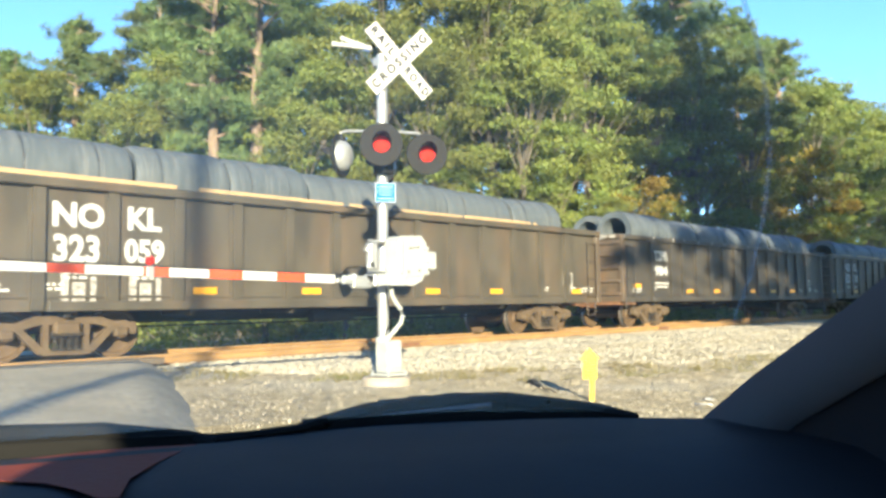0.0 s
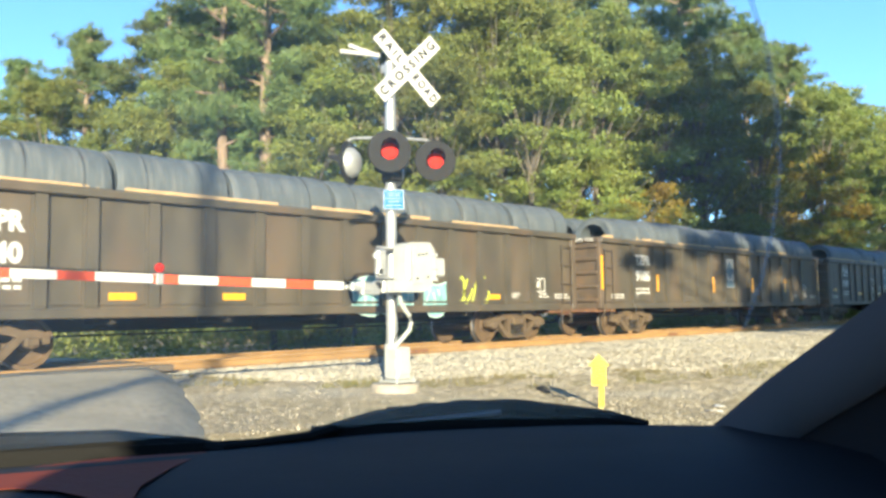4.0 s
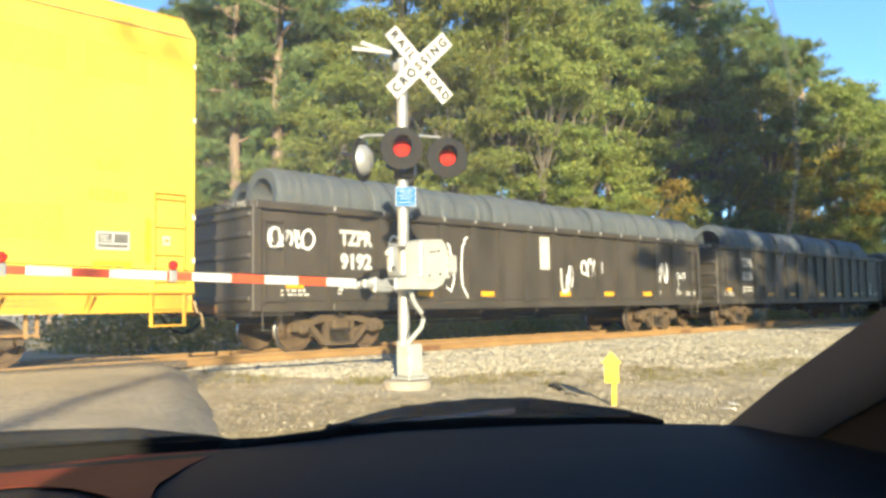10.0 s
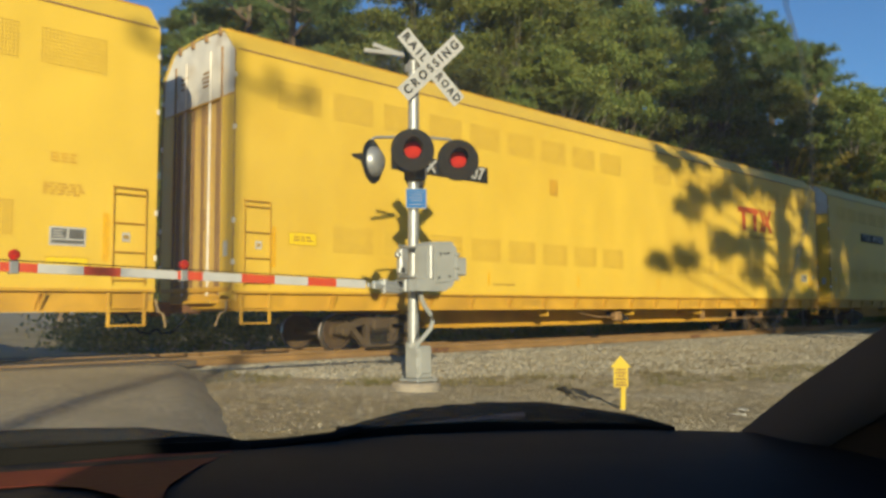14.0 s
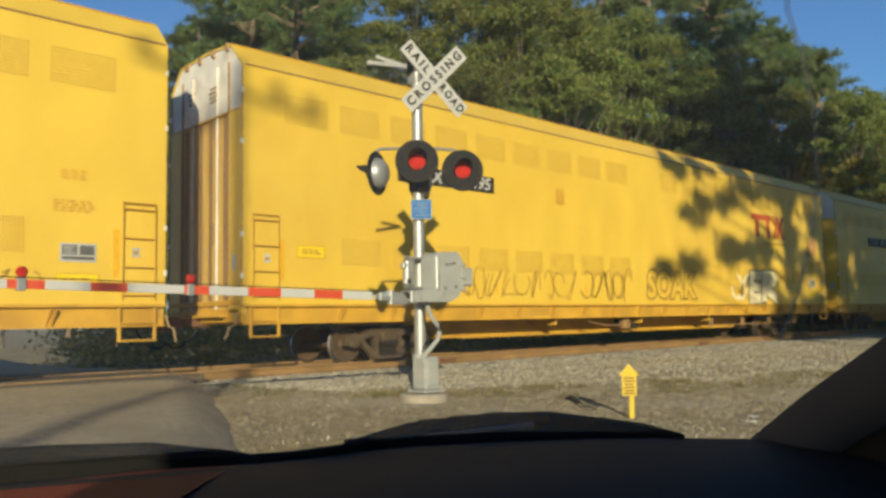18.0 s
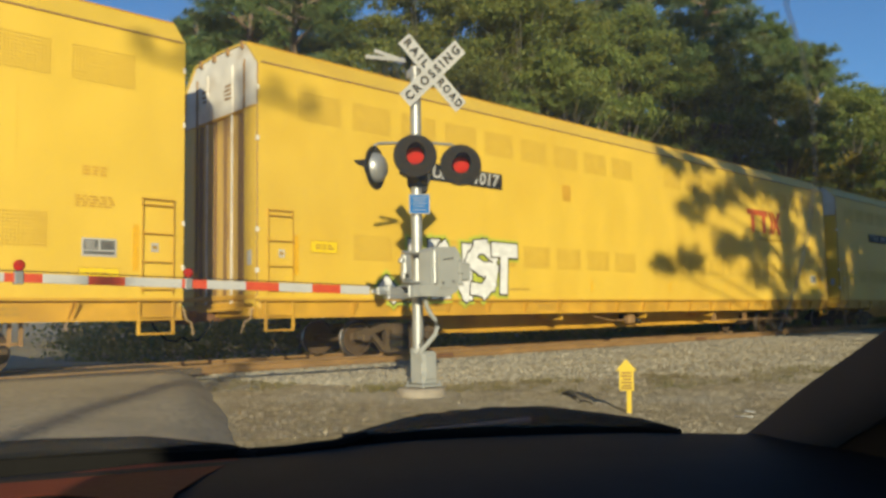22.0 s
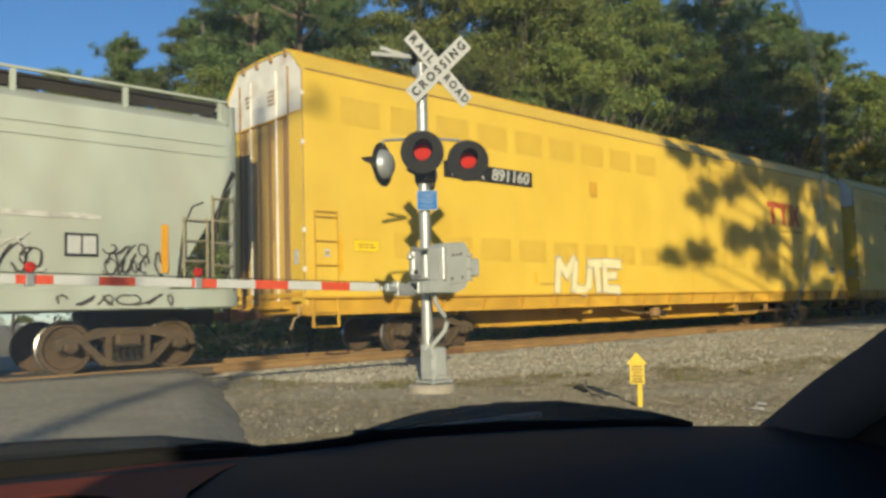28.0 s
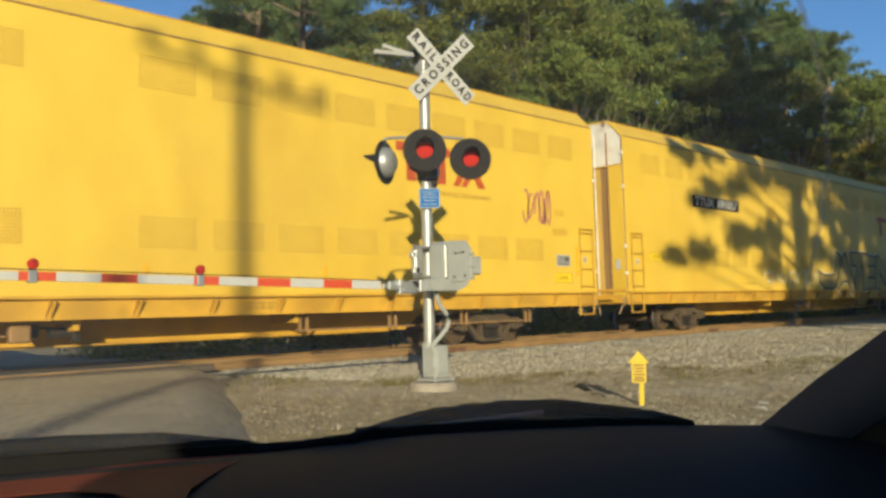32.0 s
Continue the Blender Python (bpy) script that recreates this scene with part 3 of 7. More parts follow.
def grass_tufts():
    rng = np.random.default_rng(11)
    vs, fs = [], []
    for _ in range(900):
        x = rng.uniform(4.5, 16)
        y = ballast_line(x) - rng.uniform(-0.3, 1.9) ** 1.0
        if x < road_edge(y) + 0.15:
            continue
        if noise.noise(Vector((x * 0.5, y * 0.9, 9))) < -0.08:
            continue
        z = bed_height(x, y)
        for _ in range(7):
            a, h, b = rng.uniform(0, 6.28), rng.uniform(0.03, 0.11), rng.uniform(0.01, 0.07)
            ox, oy = rng.normal(0, 0.05, 2)
            k = len(vs)
            w = 0.006
            vs += [(x + ox - w, y + oy, z), (x + ox + w, y + oy, z), (x + ox + b * math.cos(a), y + oy + b * math.sin(a), z + h)]
            fs.append((k, k + 1, k + 2))
    me = bpy.data.meshes.new("grass_tufts")
    me.from_pydata(vs, [], fs)
    me.materials.append(M["grass"])
    tagged(new("grass_tufts", me), "short dry grass tufts beside the ballast", "grass", kind="stuff")


# ---- the crossing signal ----
def facing(p, d):
    """A pose at p whose local -y looks along d and whose z stays up."""
    a = math.degrees(math.atan2(d[0], -d[1]))
    return pose(p[0], p[1], p[2], 0, 0, a)


def lamp_unit(signal, name, p, d, lit):
    """Round black background, hood, lens and housing behind; made to look along its own -y."""
    at = facing(p, d)
    disc = part(name, Geo().lathe((0, 0, 0), (0, -1, 0), [(-0.012, 0.0), (-0.012, 0.28), (0.0, 0.29), (0.012, 0.28), (0.008, 0.12), (0.008, 0.0)], 40),
                M["lamp_black"], signal, "flashing light with a round black background and a red lens", at, smooth=True)
    hood = Geo()
    n, r = 22, 0.125
    vs, fs = [], []
    for i in range(n):
        a = radians(-35 + 250 * i / (n - 1))
        ln = 0.30 * (0.35 + 0.65 * max(0.0, math.sin(a)) ** 0.7) if math.sin(a) > 0 else 0.10
        for rr, yy in ((r, 0.0), (r, -ln), (r - 0.006, -ln), (r - 0.006, 0.0)):
            vs.append((rr * math.cos(a), yy, rr * math.sin(a)))
    for i in range(n - 1):
        for k in range(3):
            fs.append((i * 4 + k, i * 4 + k + 1, i * 4 + 4 + k + 1, i * 4 + 4 + k))
    hood.add(vs, fs)
    part("hood", hood, M["lamp_black"], disc, smooth=True)
    part("lens", Geo().lathe((0, -0.012, 0), (0, -1, 0), [(0, 0.112), (0.006, 0.1), (0.010, 0.06), (0.012, 0.0)], 28), M["red_lens"] if lit else M["red_tape"], disc, "red lens", smooth=True)
    part("housing", Geo().lathe((0, 0.012, 0), (0, 1, 0), [(0, 0.2), (0.05, 0.19), (0.11, 0.13), (0.13, 0.05), (0.13, 0.0)], 28), M["aluminium"], disc, "silver lamp housing", smooth=True)
    return disc


def build_signal():
    px, py, gz = 7.185, 8.04, 0.15
    s = thing("crossing_signal", "silver railroad crossing signal mast with crossbuck, red flashers and gate", "crossing signal", pose(0, 0, 0))
    part("foundation", Geo().lathe((px + 0.03, py - 0.02, gz - 0.1), (0, 0, 1), [(0, 0.335), (0.17, 0.33), (0.20, 0.305), (0.205, 0.0)], 22), M["concrete"], s, "worn pale concrete foundation", smooth=True)
    bx, by = px + 0.05, py - 0.05
    base = part("junction_box", Geo().box((bx, by, gz + 0.36), (0.27, 0.27, 0.44), 0.03).box((bx - 0.01, by - 0.145, gz + 0.37), (0.19, 0.025, 0.32), 0.01)
                .box((bx, by, gz + 0.13), (0.36, 0.36, 0.03), 0.006).tube((px, py, gz + 0.55), (px, py, gz + 0.62), 0.105, n=16), M["grey_box"], s, "grey cast junction box at the foot of the mast")
    for a, b in ((-0.15, -0.15), (0.15, -0.15), (-0.15, 0.15), (0.15, 0.15)):
        part("anchor_bolt", Geo().tube((bx + a, by + b, gz + 0.08), (bx + a, by + b, gz + 0.19), 0.014, n=6), M["aluminium"], base)
    for z in (0.27, 0.48):
        part("box_hinge", Geo().box((bx - 0.14, by - 0.12, gz + z), (0.03, 0.05, 0.07), 0.006), M["grey_box"], base)
    part("mast", Geo().tube((px, py, gz + 0.5), (px + 0.02, py, 4.62), 0.077, 0.073, 20), M["aluminium"], s, smooth=True)
    # crossbuck: two white boards, lettered
    ux, uy = 0.954, -0.295
    c = Vector((7.37, 7.86, 4.53))
    ang = math.degrees(math.atan2(uy, ux))
    for k, (tilt, off) in enumerate(((-45, 0.0), (45, -0.012))):
        b = part("crossbuck_board", Geo().box((0, 0, 0), (1.22, 0.006, 0.23), 0.002), M["white"], s, "white crossbuck board with black letters",
                 Matrix.Translation(c) @ pose(0, 0, 0, 0, 0, ang) @ pose(0, off, 0, 0, -tilt, 0))
        if k == 0:
            lettering("RAIL", 0.20, M["black_text"], b, pose(-0.355, -0.006, 0, 90), spacing=1.5, bold=0.006, width=0.44, height=0.125)
            lettering("ROAD", 0.20, M["black_text"], b, pose(0.36, -0.006, 0, 90), spacing=1.4, bold=0.006, width=0.46, height=0.125)
        else:
            lettering("CROSSING", 0.19, M["black_text"], b, pose(0, -0.006, 0, 90), spacing=1.5, bold=0.006, width=1.12, height=0.128)
    part("crossbuck_clamp", Geo().box((px + 0.05, py + 0.02, 4.53), (0.2, 0.18, 0.12), 0.01), M["aluminium"], s)
    # two slim boards that face the other way, seen edge on
    for p0, p1 in (((6.28, 7.95, 4.55), (6.98, 8.0, 4.66)), ((6.50, 8.05, 4.70), (7.0, 8.02, 4.655))):
        d = Vector(p1) - Vector(p0)
        part("rear_board", Geo().box((0, 0, 0), (d.length, 0.035, 0.055), 0.004), M["white"], s, "slim white board turned edge on",
             Matrix.Translation((Vector(p0) + Vector(p1)) / 2) @ d.to_track_quat("X", "Z").to_matrix().to_4x4())
    # flashers
    arm_d = Vector((0.80, -0.60, 0)).normalized()
    look_d = (-0.62, -0.78)
    part("lamp_crossarm", Geo().pipe([(6.49, 8.06, 3.36), (6.50, 8.07, 3.44), (6.56, 8.06, 3.47), (7.19, 7.93, 3.55), (7.66, 7.80, 3.56), (7.74, 7.76, 3.50)], 0.02, 8)
         .tube((px, py, 3.46), (px, py, 3.66), 0.1, n=16), M["aluminium"], s, smooth=True)
    lamp_unit(s, "flashing_light", (6.95, 7.78, 3.31), look_d, True)
    lamp_unit(s, "flashing_light", (7.74, 7.72, 3.27), look_d, True)
    lamp_unit(s, "flashing_light", (6.50, 8.06, 3.14), (-0.42, 0.905), False)
    lamp_unit(s, "flashing_light", (7.5, 8.34, 3.14), (-0.30, 0.95), False)
    part("lamp_junction", Geo().box((px - 0.02, py - 0.06, 3.05), (0.2, 0.24, 0.2), 0.02), M["lamp_black"], s)
    # blue notice
    sg = part("blue_notice", Geo().box((0, 0, 0), (0.28, 0.008, 0.27), 0.004), M["blue"], s, "blue emergency notice with white border and lines", pose(7.14, 7.92, 2.70, 0, 0, -36))
    g = Geo()
    for z, w in ((0.085, 0.20), (0.05, 0.16), (0.01, 0.21), (-0.03, 0.15), (-0.08, 0.20)):
        g.box((0.0, -0.0065, z), (w, 0.003, 0.008))
    part("notice_lines", g, M["white"], sg)
    g = Geo()
    for q, d in (((0, 0.128), (0.27, 0.009)), ((0, -0.128), (0.27, 0.009)), ((0.132, 0), (0.009, 0.25)), ((-0.132, 0), (0.009, 0.25))):
        g.box((q[0], -0.0065, q[1]), (d[0], 0.003, d[1]))
    part("notice_border", g, M["white"], sg)
    # gate mechanism
    y0, y1 = 7.62, 7.86
    mech = part("gate_mechanism", Geo().extrude([(6.87, 1.45), (7.36, 1.45), (7.52, 1.52), (7.58, 1.62), (7.60, 2.02), (7.51, 2.12), (7.15, 2.10), (7.06, 2.04), (7.06, 1.62), (6.87, 1.60)], y0, y1, "y"), M["grey_box"], s,
                "pale grey gate mechanism housing")
    part("mechanism_cover", Geo().box((7.70, 7.74, 1.79), (0.24, 0.22, 0.25), 0.025).box((7.60, 7.74, 1.79), (0.05, 0.26, 0.36), 0.012), M["grey_box"], s)
    part("front_plate", Geo().extrude([(7.20, 1.56), (7.48, 1.58), (7.50, 2.00), (7.44, 2.05), (7.20, 2.03)], y0 - 0.018, y0, "y"), M["grey_box"], mech)
    part("hinge_strip", Geo().box((7.12, y0 - 0.015, 1.83), (0.06, 0.04, 0.44), 0.012), M["aluminium"], mech)
    for x, z in ((7.28, 1.94), (7.35, 1.95), (7.42, 1.96), (7.25, 1.63), (7.44, 1.65)):
        part("plate_bolt", Geo().tube((x, y0 - 0.018, z), (x, y0 - 0.036, z), 0.014, n=6), M["lamp_black"], mech)
    for z in (1.95, 1.78, 1.62):
        part("cover_latch", Geo().box((7.59, y0 - 0.012, z), (0.09, 0.03, 0.045), 0.006), M["grey_box"], mech)
    for z in (1.64, 2.03):
        g = Geo()
        g.box((px, py - 0.02, z), (0.24, 0.24, 0.05), 0.01)
        for e in (-0.13, 0.13):
            g.tube((px + e, py - 0.22, z), (px + e, py + 0.16, z), 0.013, n=8)
        g.pipe([(px - 0.42, py - 0.19, z + 0.01), (px - 0.2, py - 0.2, z), (px + 0.22, py - 0.22, z + 0.02)], 0.016, 8)
        part("mast_clamp", g, M["aluminium"], s)
    part("conversion_bracket", Geo().box((6.82, 7.84, 1.83), (0.14, 0.10, 0.34), 0.02).box((6.76, 7.83, 1.92), (0.12, 0.07, 0.07), 0.01).box((6.78, 7.82, 1.72), (0.10, 0.06, 0.08), 0.01), M["aluminium"], s)
    part("arm_pivot", Geo().box((6.62, 7.84, 1.49), (0.22, 0.10, 0.11), 0.03).tube((6.50, 7.82, 1.57), (6.84, 7.82, 1.52), 0.02, n=8).box((6.50, 7.84, 1.52), (0.06, 0.12, 0.16), 0.01), M["aluminium"], s)
    part("counterweight_stub", Geo().box((6.80, 7.82, 1.53), (0.16, 0.08, 0.10), 0.02), M["lamp_black"], s)
    part("conduit", Geo().pipe([(7.10, 7.80, 1.46), (7.13, 7.8, 1.33), (7.19, 7.8, 1.24), (7.29, 7.8, 1.14), (7.32, 7.8, 1.06), (7.28, 7.8, 0.95), (7.19, 7.82, 0.86), (7.13, 7.86, 0.78), (7.11, 7.9, 0.70)], 0.031, 10), M["grey_box"], s,
         "flexible grey conduit", smooth=True)
    part("thin_cable", Geo().pipe([(7.10, 7.88, 1.42), (7.14, 7.87, 1.15), (7.16, 7.88, 0.95), (7.10, 7.92, 0.8)], 0.008, 6), M["lamp_black"], s)
    # gate arm, lowered across the road
    arm = part("gate_arm", Geo().box((6.60, 7.86, 1.525), (0.50, 0.05, 0.10), 0.006), M["grey_tape"], s, "lowered gate arm with red and white stripes")
    part("arm_channel", Geo().box((6.62, 7.80, 1.50), (0.62, 0.03, 0.06), 0.006).box((6.62, 7.93, 1.52), (0.62, 0.03, 0.06), 0.006).box((6.86, 7.86, 1.52), (0.14, 0.22, 0.16), 0.01)
         .box((6.6, 7.80, 1.44), (0.3, 0.08, 0.05), 0.015), M["aluminium"], arm)
    cuts = [6.22, 5.77, 5.36, 4.91, 4.49, 4.03, 3.75, 3.16, 2.81, 2.40, 2.08, 1.66, 1.22, 0.80, 0.37, -0.05, -0.47, -0.9]
    for i, (b, a) in enumerate(zip(cuts[:-1], cuts[1:])):
        z0, z1 = 1.525 + (6.5 - b) * 0.0195, 1.525 + (6.5 - a) * 0.0195
        h = 0.10 - 0.004 * i * 0.5
        part("stripe", Geo().extrude([(a, z1 - h / 2), (b, z0 - h / 2), (b, z0 + h / 2), (a, z1 + h / 2)], 7.845, 7.89, "y"), M["red_tape"] if i % 2 else M["white_tape"], arm)
    for x in (3.82, 2.2, 0.4):
        z = 1.525 + (6.5 - x) * 0.0195
        lm = part("arm_light", Geo().lathe((x, 7.87, z + 0.06), (0, -1, 0), [(-0.045, 0.0), (-0.043, 0.03), (-0.02, 0.048), (0.015, 0.05), (0.035, 0.035), (0.045, 0.0)], 16), M["red_lens"], arm, "small red gate lamp", pose(0, -0.02, 0.052), smooth=True)
        part("arm_light_bracket", Geo().box((x, 7.87, z - 0.002), (0.075, 0.085, 0.115), 0.006).box((x, 7.872, z + 0.06), (0.03, 0.02, 0.03), 0.004), M["aluminium"], arm)
    part("arm_wire", Geo().pipe([(6.4, 7.86, 1.585), (5.2, 7.86, 1.612), (3.82, 7.86, 1.64), (2.2, 7.86, 1.67), (0.4, 7.86, 1.70)], 0.006, 6), M["lamp_black"], arm)


def build_marker():
    x, y, z = 7.685, 5.12, terrain(7.685, 5.12)
    m = thing("cable_marker", "yellow arrow-topped buried cable marker on a slim post", "utility marker", facing((x, y, z), (-0.84, -0.54)))
    part("post", Geo().box((0.02, 0, 0.14), (0.055, 0.02, 0.32), 0.006, Matrix.Rotation(radians(2), 3, "Y")), M["marker"], m)
    b = part("board", Geo().extrude([(-0.078, 0.25), (0.078, 0.25), (0.078, 0.47), (0.115, 0.47), (0.0, 0.60), (-0.115, 0.47), (-0.078, 0.47)], -0.012, 0.012, "y"), M["marker"], m)
    g = Geo()
    for zz, w in ((0.445, 0.11), (0.41, 0.12), (0.375, 0.09), (0.34, 0.12), (0.305, 0.10), (0.275, 0.12)):
        g.box((0, -0.0135, zz), (w, 0.003, 0.016))
    part("printed_lines", g, M["rust"], b)


def build_litter():
    g = Geo()
    pts = []
    for i in range(14):
        k = i / 13
        pts.append((8.75 - 0.85 * k + 0.05 * math.sin(6 * k), 6.85 - 1.1 * k, terrain(8.4, 6.4) + 0.025 + 0.03 * math.sin(9 * k) ** 2))
    g.pipe(pts, [0.010 + 0.026 * max(0.0, math.sin(0.45 * k + 0.2)) for k in range(14)], 6)
    tagged(part("rubber_scrap", g, M["debris"], smooth=True), "curled black rubber scrap lying on the gravel", "debris")
    for x, y, r in ((8.9, 4.3, 20), (8.35, 4.1, 70), (4.0, 5.2, 10)):
        tagged(part("paper_scrap", Geo().extrude([(-0.1, -0.04), (0.09, -0.05), (0.11, 0.03), (0.0, 0.055), (-0.09, 0.03)], 0, 0.012, "z"), M["white"], at=pose(x, y, terrain(x, y) + 0.01, 6, 4, r)),
               "flat pale paper scrap on the gravel", "litter", group="scraps on the roadside")


def build_utility_pole():
    x, y = -18.4, -18.0
    p = thing("utility_pole", "tall weathered wooden utility pole with a crossarm", "utility pole", pose(x, y, terrain(x, y)))
    part("pole", Geo().pipe([(0, 0, -0.5), (0, 0, 7), (0.02, 0, 15.5)], [0.15, 0.13, 0.11], 14), M["pole_wood"], p, smooth=True)
    a = part("crossarm", Geo().box((0, 0, 14.8), (2.9, 0.10, 0.12), 0.01), M["pole_wood"], p, at=pose(0, 0, 0, 0, 0, -38))
    for k in (-1.3, -0.7, 0.7, 1.3):
        part("insulator", Geo().lathe((k, 0, 14.93), (0, 0, 1), [(0, 0.05), (0.05, 0.08), (0.1, 0.13), (0.25, 0.10), (0.3, 0.0)], 12), M["grey_box"], a, smooth=True)
    for e in (-1, 1):
        part("brace", Geo().tube((e * 0.6, 0.07, 14.75), (0, 0.13, 14.1), 0.02), M["aluminium"], a)


# ---- the train ----
CACHE = {}
SPEED_T, SPEED_V = (0, 4, 8, 12, 16, 20, 24, 28, 32), (12.24, 12.78, 13.28, 13.70, 13.93, 13.99, 14.00, 14.10, 14.31)


def travelled(t):
    """Metres that the train has gone at t seconds: it gathers speed gently."""
    s = 0.0
    for (a, b), (v, w) in zip(zip(SPEED_T, SPEED_T[1:]), zip(SPEED_V, SPEED_V[1:])):
        if t <= a:
            break
        e = min(t, b)
        s += (e - a) * (v + (v + (w - v) * (e - a) / (b - a))) / 2
    # the train is already near its pace at the start, with one surge as slack runs out of the couplings
    return s + float(np.interp(t, [0, 0.5, 1, 1.5, 2, 2.5, 3, 3.5, 5.5], [-4.19, -3.73, -3.35, -2.97, -2.13, -1.76, -1.45, -1.14, 0.0]))


WHEELS = []


def wheelset_mesh(r):
    if ("wheel", r) not in CACHE:
        g = Geo()
        for s in (-1, 1):
            y = s * 0.72
            g.lathe((0, y, 0), (0, s, 0), [(-0.07, r + 0.026), (-0.045, r + 0.02), (-0.035, r), (0.065, r - 0.004), (0.066, r - 0.07), (0.02, r - 0.085), (0.0, 0.15), (0.05, 0.12), (0.05, 0.0)], 36)
            g.lathe((0, y, 0), (0, -s, 0), [(0.065, r), (0.066, r - 0.07), (0.03, 0.14), (0.03, 0.08)], 36)
            g.lathe((0, s * 0.78, 0), (0, s, 0), [(0, 0.08), (0.22, 0.085), (0.30, 0.085), (0.32, 0.06), (0.32, 0.0)], 16)
            for k in range(3):
                a = 2.094 * k
                g.tube((0.045 * math.cos(a), s * 1.09, 0.045 * math.sin(a)), (0.045 * math.cos(a), s * 1.115, 0.045 * math.sin(a)), 0.014, n=6)
        g.tube((0, -0.8, 0), (0, 0.8, 0), 0.075, n=12)
        me = g.mesh("wheelset", [M["wheel"], M["tread"]], True)
        for p in me.polygons:
            c = p.center
            if math.hypot(c.x, c.z) > r - 0.006 and abs(abs(c.y) - 0.735) < 0.055:
                p.material_index = 1
        CACHE["wheel", r] = me
    return CACHE["wheel", r]


def truck_meshes():
    if "truck" not in CACHE:
        bol = Geo().box((0, 0, 0.52), (0.42, 2.3, 0.22), 0.04).box((0, 0, 0.68), (0.5, 0.5, 0.12), 0.03)
        bol.tube((-0.55, 0, 0.42), (-0.55, 0, 0.42 + 0.001), 0.01, n=4)
        for s in (-1, 1):
            for k in (-0.55, 0.55):
                bol.box((k, s * 0.4, 0.36), (0.14, 1.1, 0.16), 0.03)
        fr = Geo()
        top = [(-1.14, 0.40), (-1.14, 0.56), (-0.96, 0.63), (-0.74, 0.62), (-0.50, 0.72), (0.50, 0.72), (0.74, 0.62), (0.96, 0.63), (1.14, 0.56), (1.14, 0.40), (1.04, 0.40), (1.02, 0.50), (0.76, 0.49), (0.44, 0.58), (-0.44, 0.58), (-0.76, 0.49), (-1.02, 0.50), (-1.04, 0.40)]
        fr.extrude(top, -0.07, 0.07, "y")
        fr.extrude([(-0.44, 0.20), (0.44, 0.20), (0.36, 0.10), (-0.36, 0.10)], -0.075, 0.075, "y")
        for e in (-1, 1):
            fr.extrude([(e * 0.80, 0.52), (e * 0.68, 0.54), (e * 0.33, 0.20), (e * 0.42, 0.12)][::e], -0.06, 0.06, "y")
            fr.extrude([(e * 0.36, 0.18), (e * 0.27, 0.18), (e * 0.27, 0.60), (e * 0.36, 0.60)][::e], -0.065, 0.065, "y")
            fr.box((e * 0.89, 0, 0.44), (0.24, 0.2, 0.17), 0.04)
        spr = Geo()
        for k in (-0.17, -0.06, 0.06, 0.17):
            for i in range(5):
                spr.tube((k, 0, 0.2 + 0.045 * i), (k, 0, 0.225 + 0.045 * i), 0.05, n=10)
        spr.box((0, 0, 0.43), (0.5, 0.17, 0.06), 0.01).box((0, 0, 0.185), (0.5, 0.17, 0.03), 0.01)
        CACHE["truck"] = (bol.mesh("bolster", M["truck"]), fr.mesh("side_frame", M["truck"]), spr.mesh("spring_nest", M["under"]))
    return CACHE["truck"]


def truck(car, x, r=0.42):
    bol, fr, spr = truck_meshes()
    t = part("truck", bol, None, car, "dusty cast-steel truck", pose(x, 0, 0))
    for s in (-1, 1):
        f = part("side_frame", fr, None, t, at=pose(0, s * 1.02, r - 0.42))
        part("spring_nest", spr, None, t, at=pose(0, s * 1.05, r - 0.42))
    for k in (-0.89, 0.89):
        w = part("wheelset", wheelset_mesh(r), None, t, at=pose(k, 0, r))
        WHEELS.append((w, k, r))


def coupler(car, x, d):
    if "coupler" not in CACHE:
        g = Geo().box((0.3, 0, 0), (0.7, 0.14, 0.17), 0.03).extrude([(0.62, -0.17), (0.85, -0.16), (0.88, -0.02), (0.74, 0.0), (0.86, 0.09), (0.84, 0.16), (0.62, 0.14)], -0.13, 0.13, "z")
        CACHE["coupler"] = g.mesh("coupler", M["rust"])
        CACHE["hose"] = Geo().pipe([(0.35, 0.3, -0.05), (0.42, 0.3, -0.2), (0.6, 0.2, -0.42), (0.75, 0.12, -0.44), (0.85, 0.1, -0.36)], 0.022, 8).mesh("air_hose", M["lamp_black"], True)
    c = part("coupler", CACHE["coupler"], None, car, at=pose(x, 0, 0.86, 0, 0, 0 if d > 0 else 180))
    part("air_hose", CACHE["hose"], None, c)


def ladder(car, x, y, z0, z1, w, material, out=-1, rungs=None, along="x"):
    n = rungs or max(2, round((z1 - z0) / 0.38))
    g = Geo()
    yy = y + out * 0.07
    for i in range(n):
        z = z0 + (z1 - z0) * i / (n - 1)
        if along == "x":
            g.tube((x - w / 2, yy, z), (x + w / 2, yy, z), 0.014, n=6)
            for e in (-1, 1):
                g.tube((x + e * w / 2, yy, z), (x + e * w / 2, y, z), 0.014, n=6)
        else:
            g.tube((yy, x - w / 2, z), (yy, x + w / 2, z), 0.014, n=6)
    if along == "x":
        for e in (-1, 1):
            g.box((x + e * w / 2, yy, (z0 + z1) / 2), (0.04, 0.015, z1 - z0 + 0.1))
    return part("ladder", g, material, car)


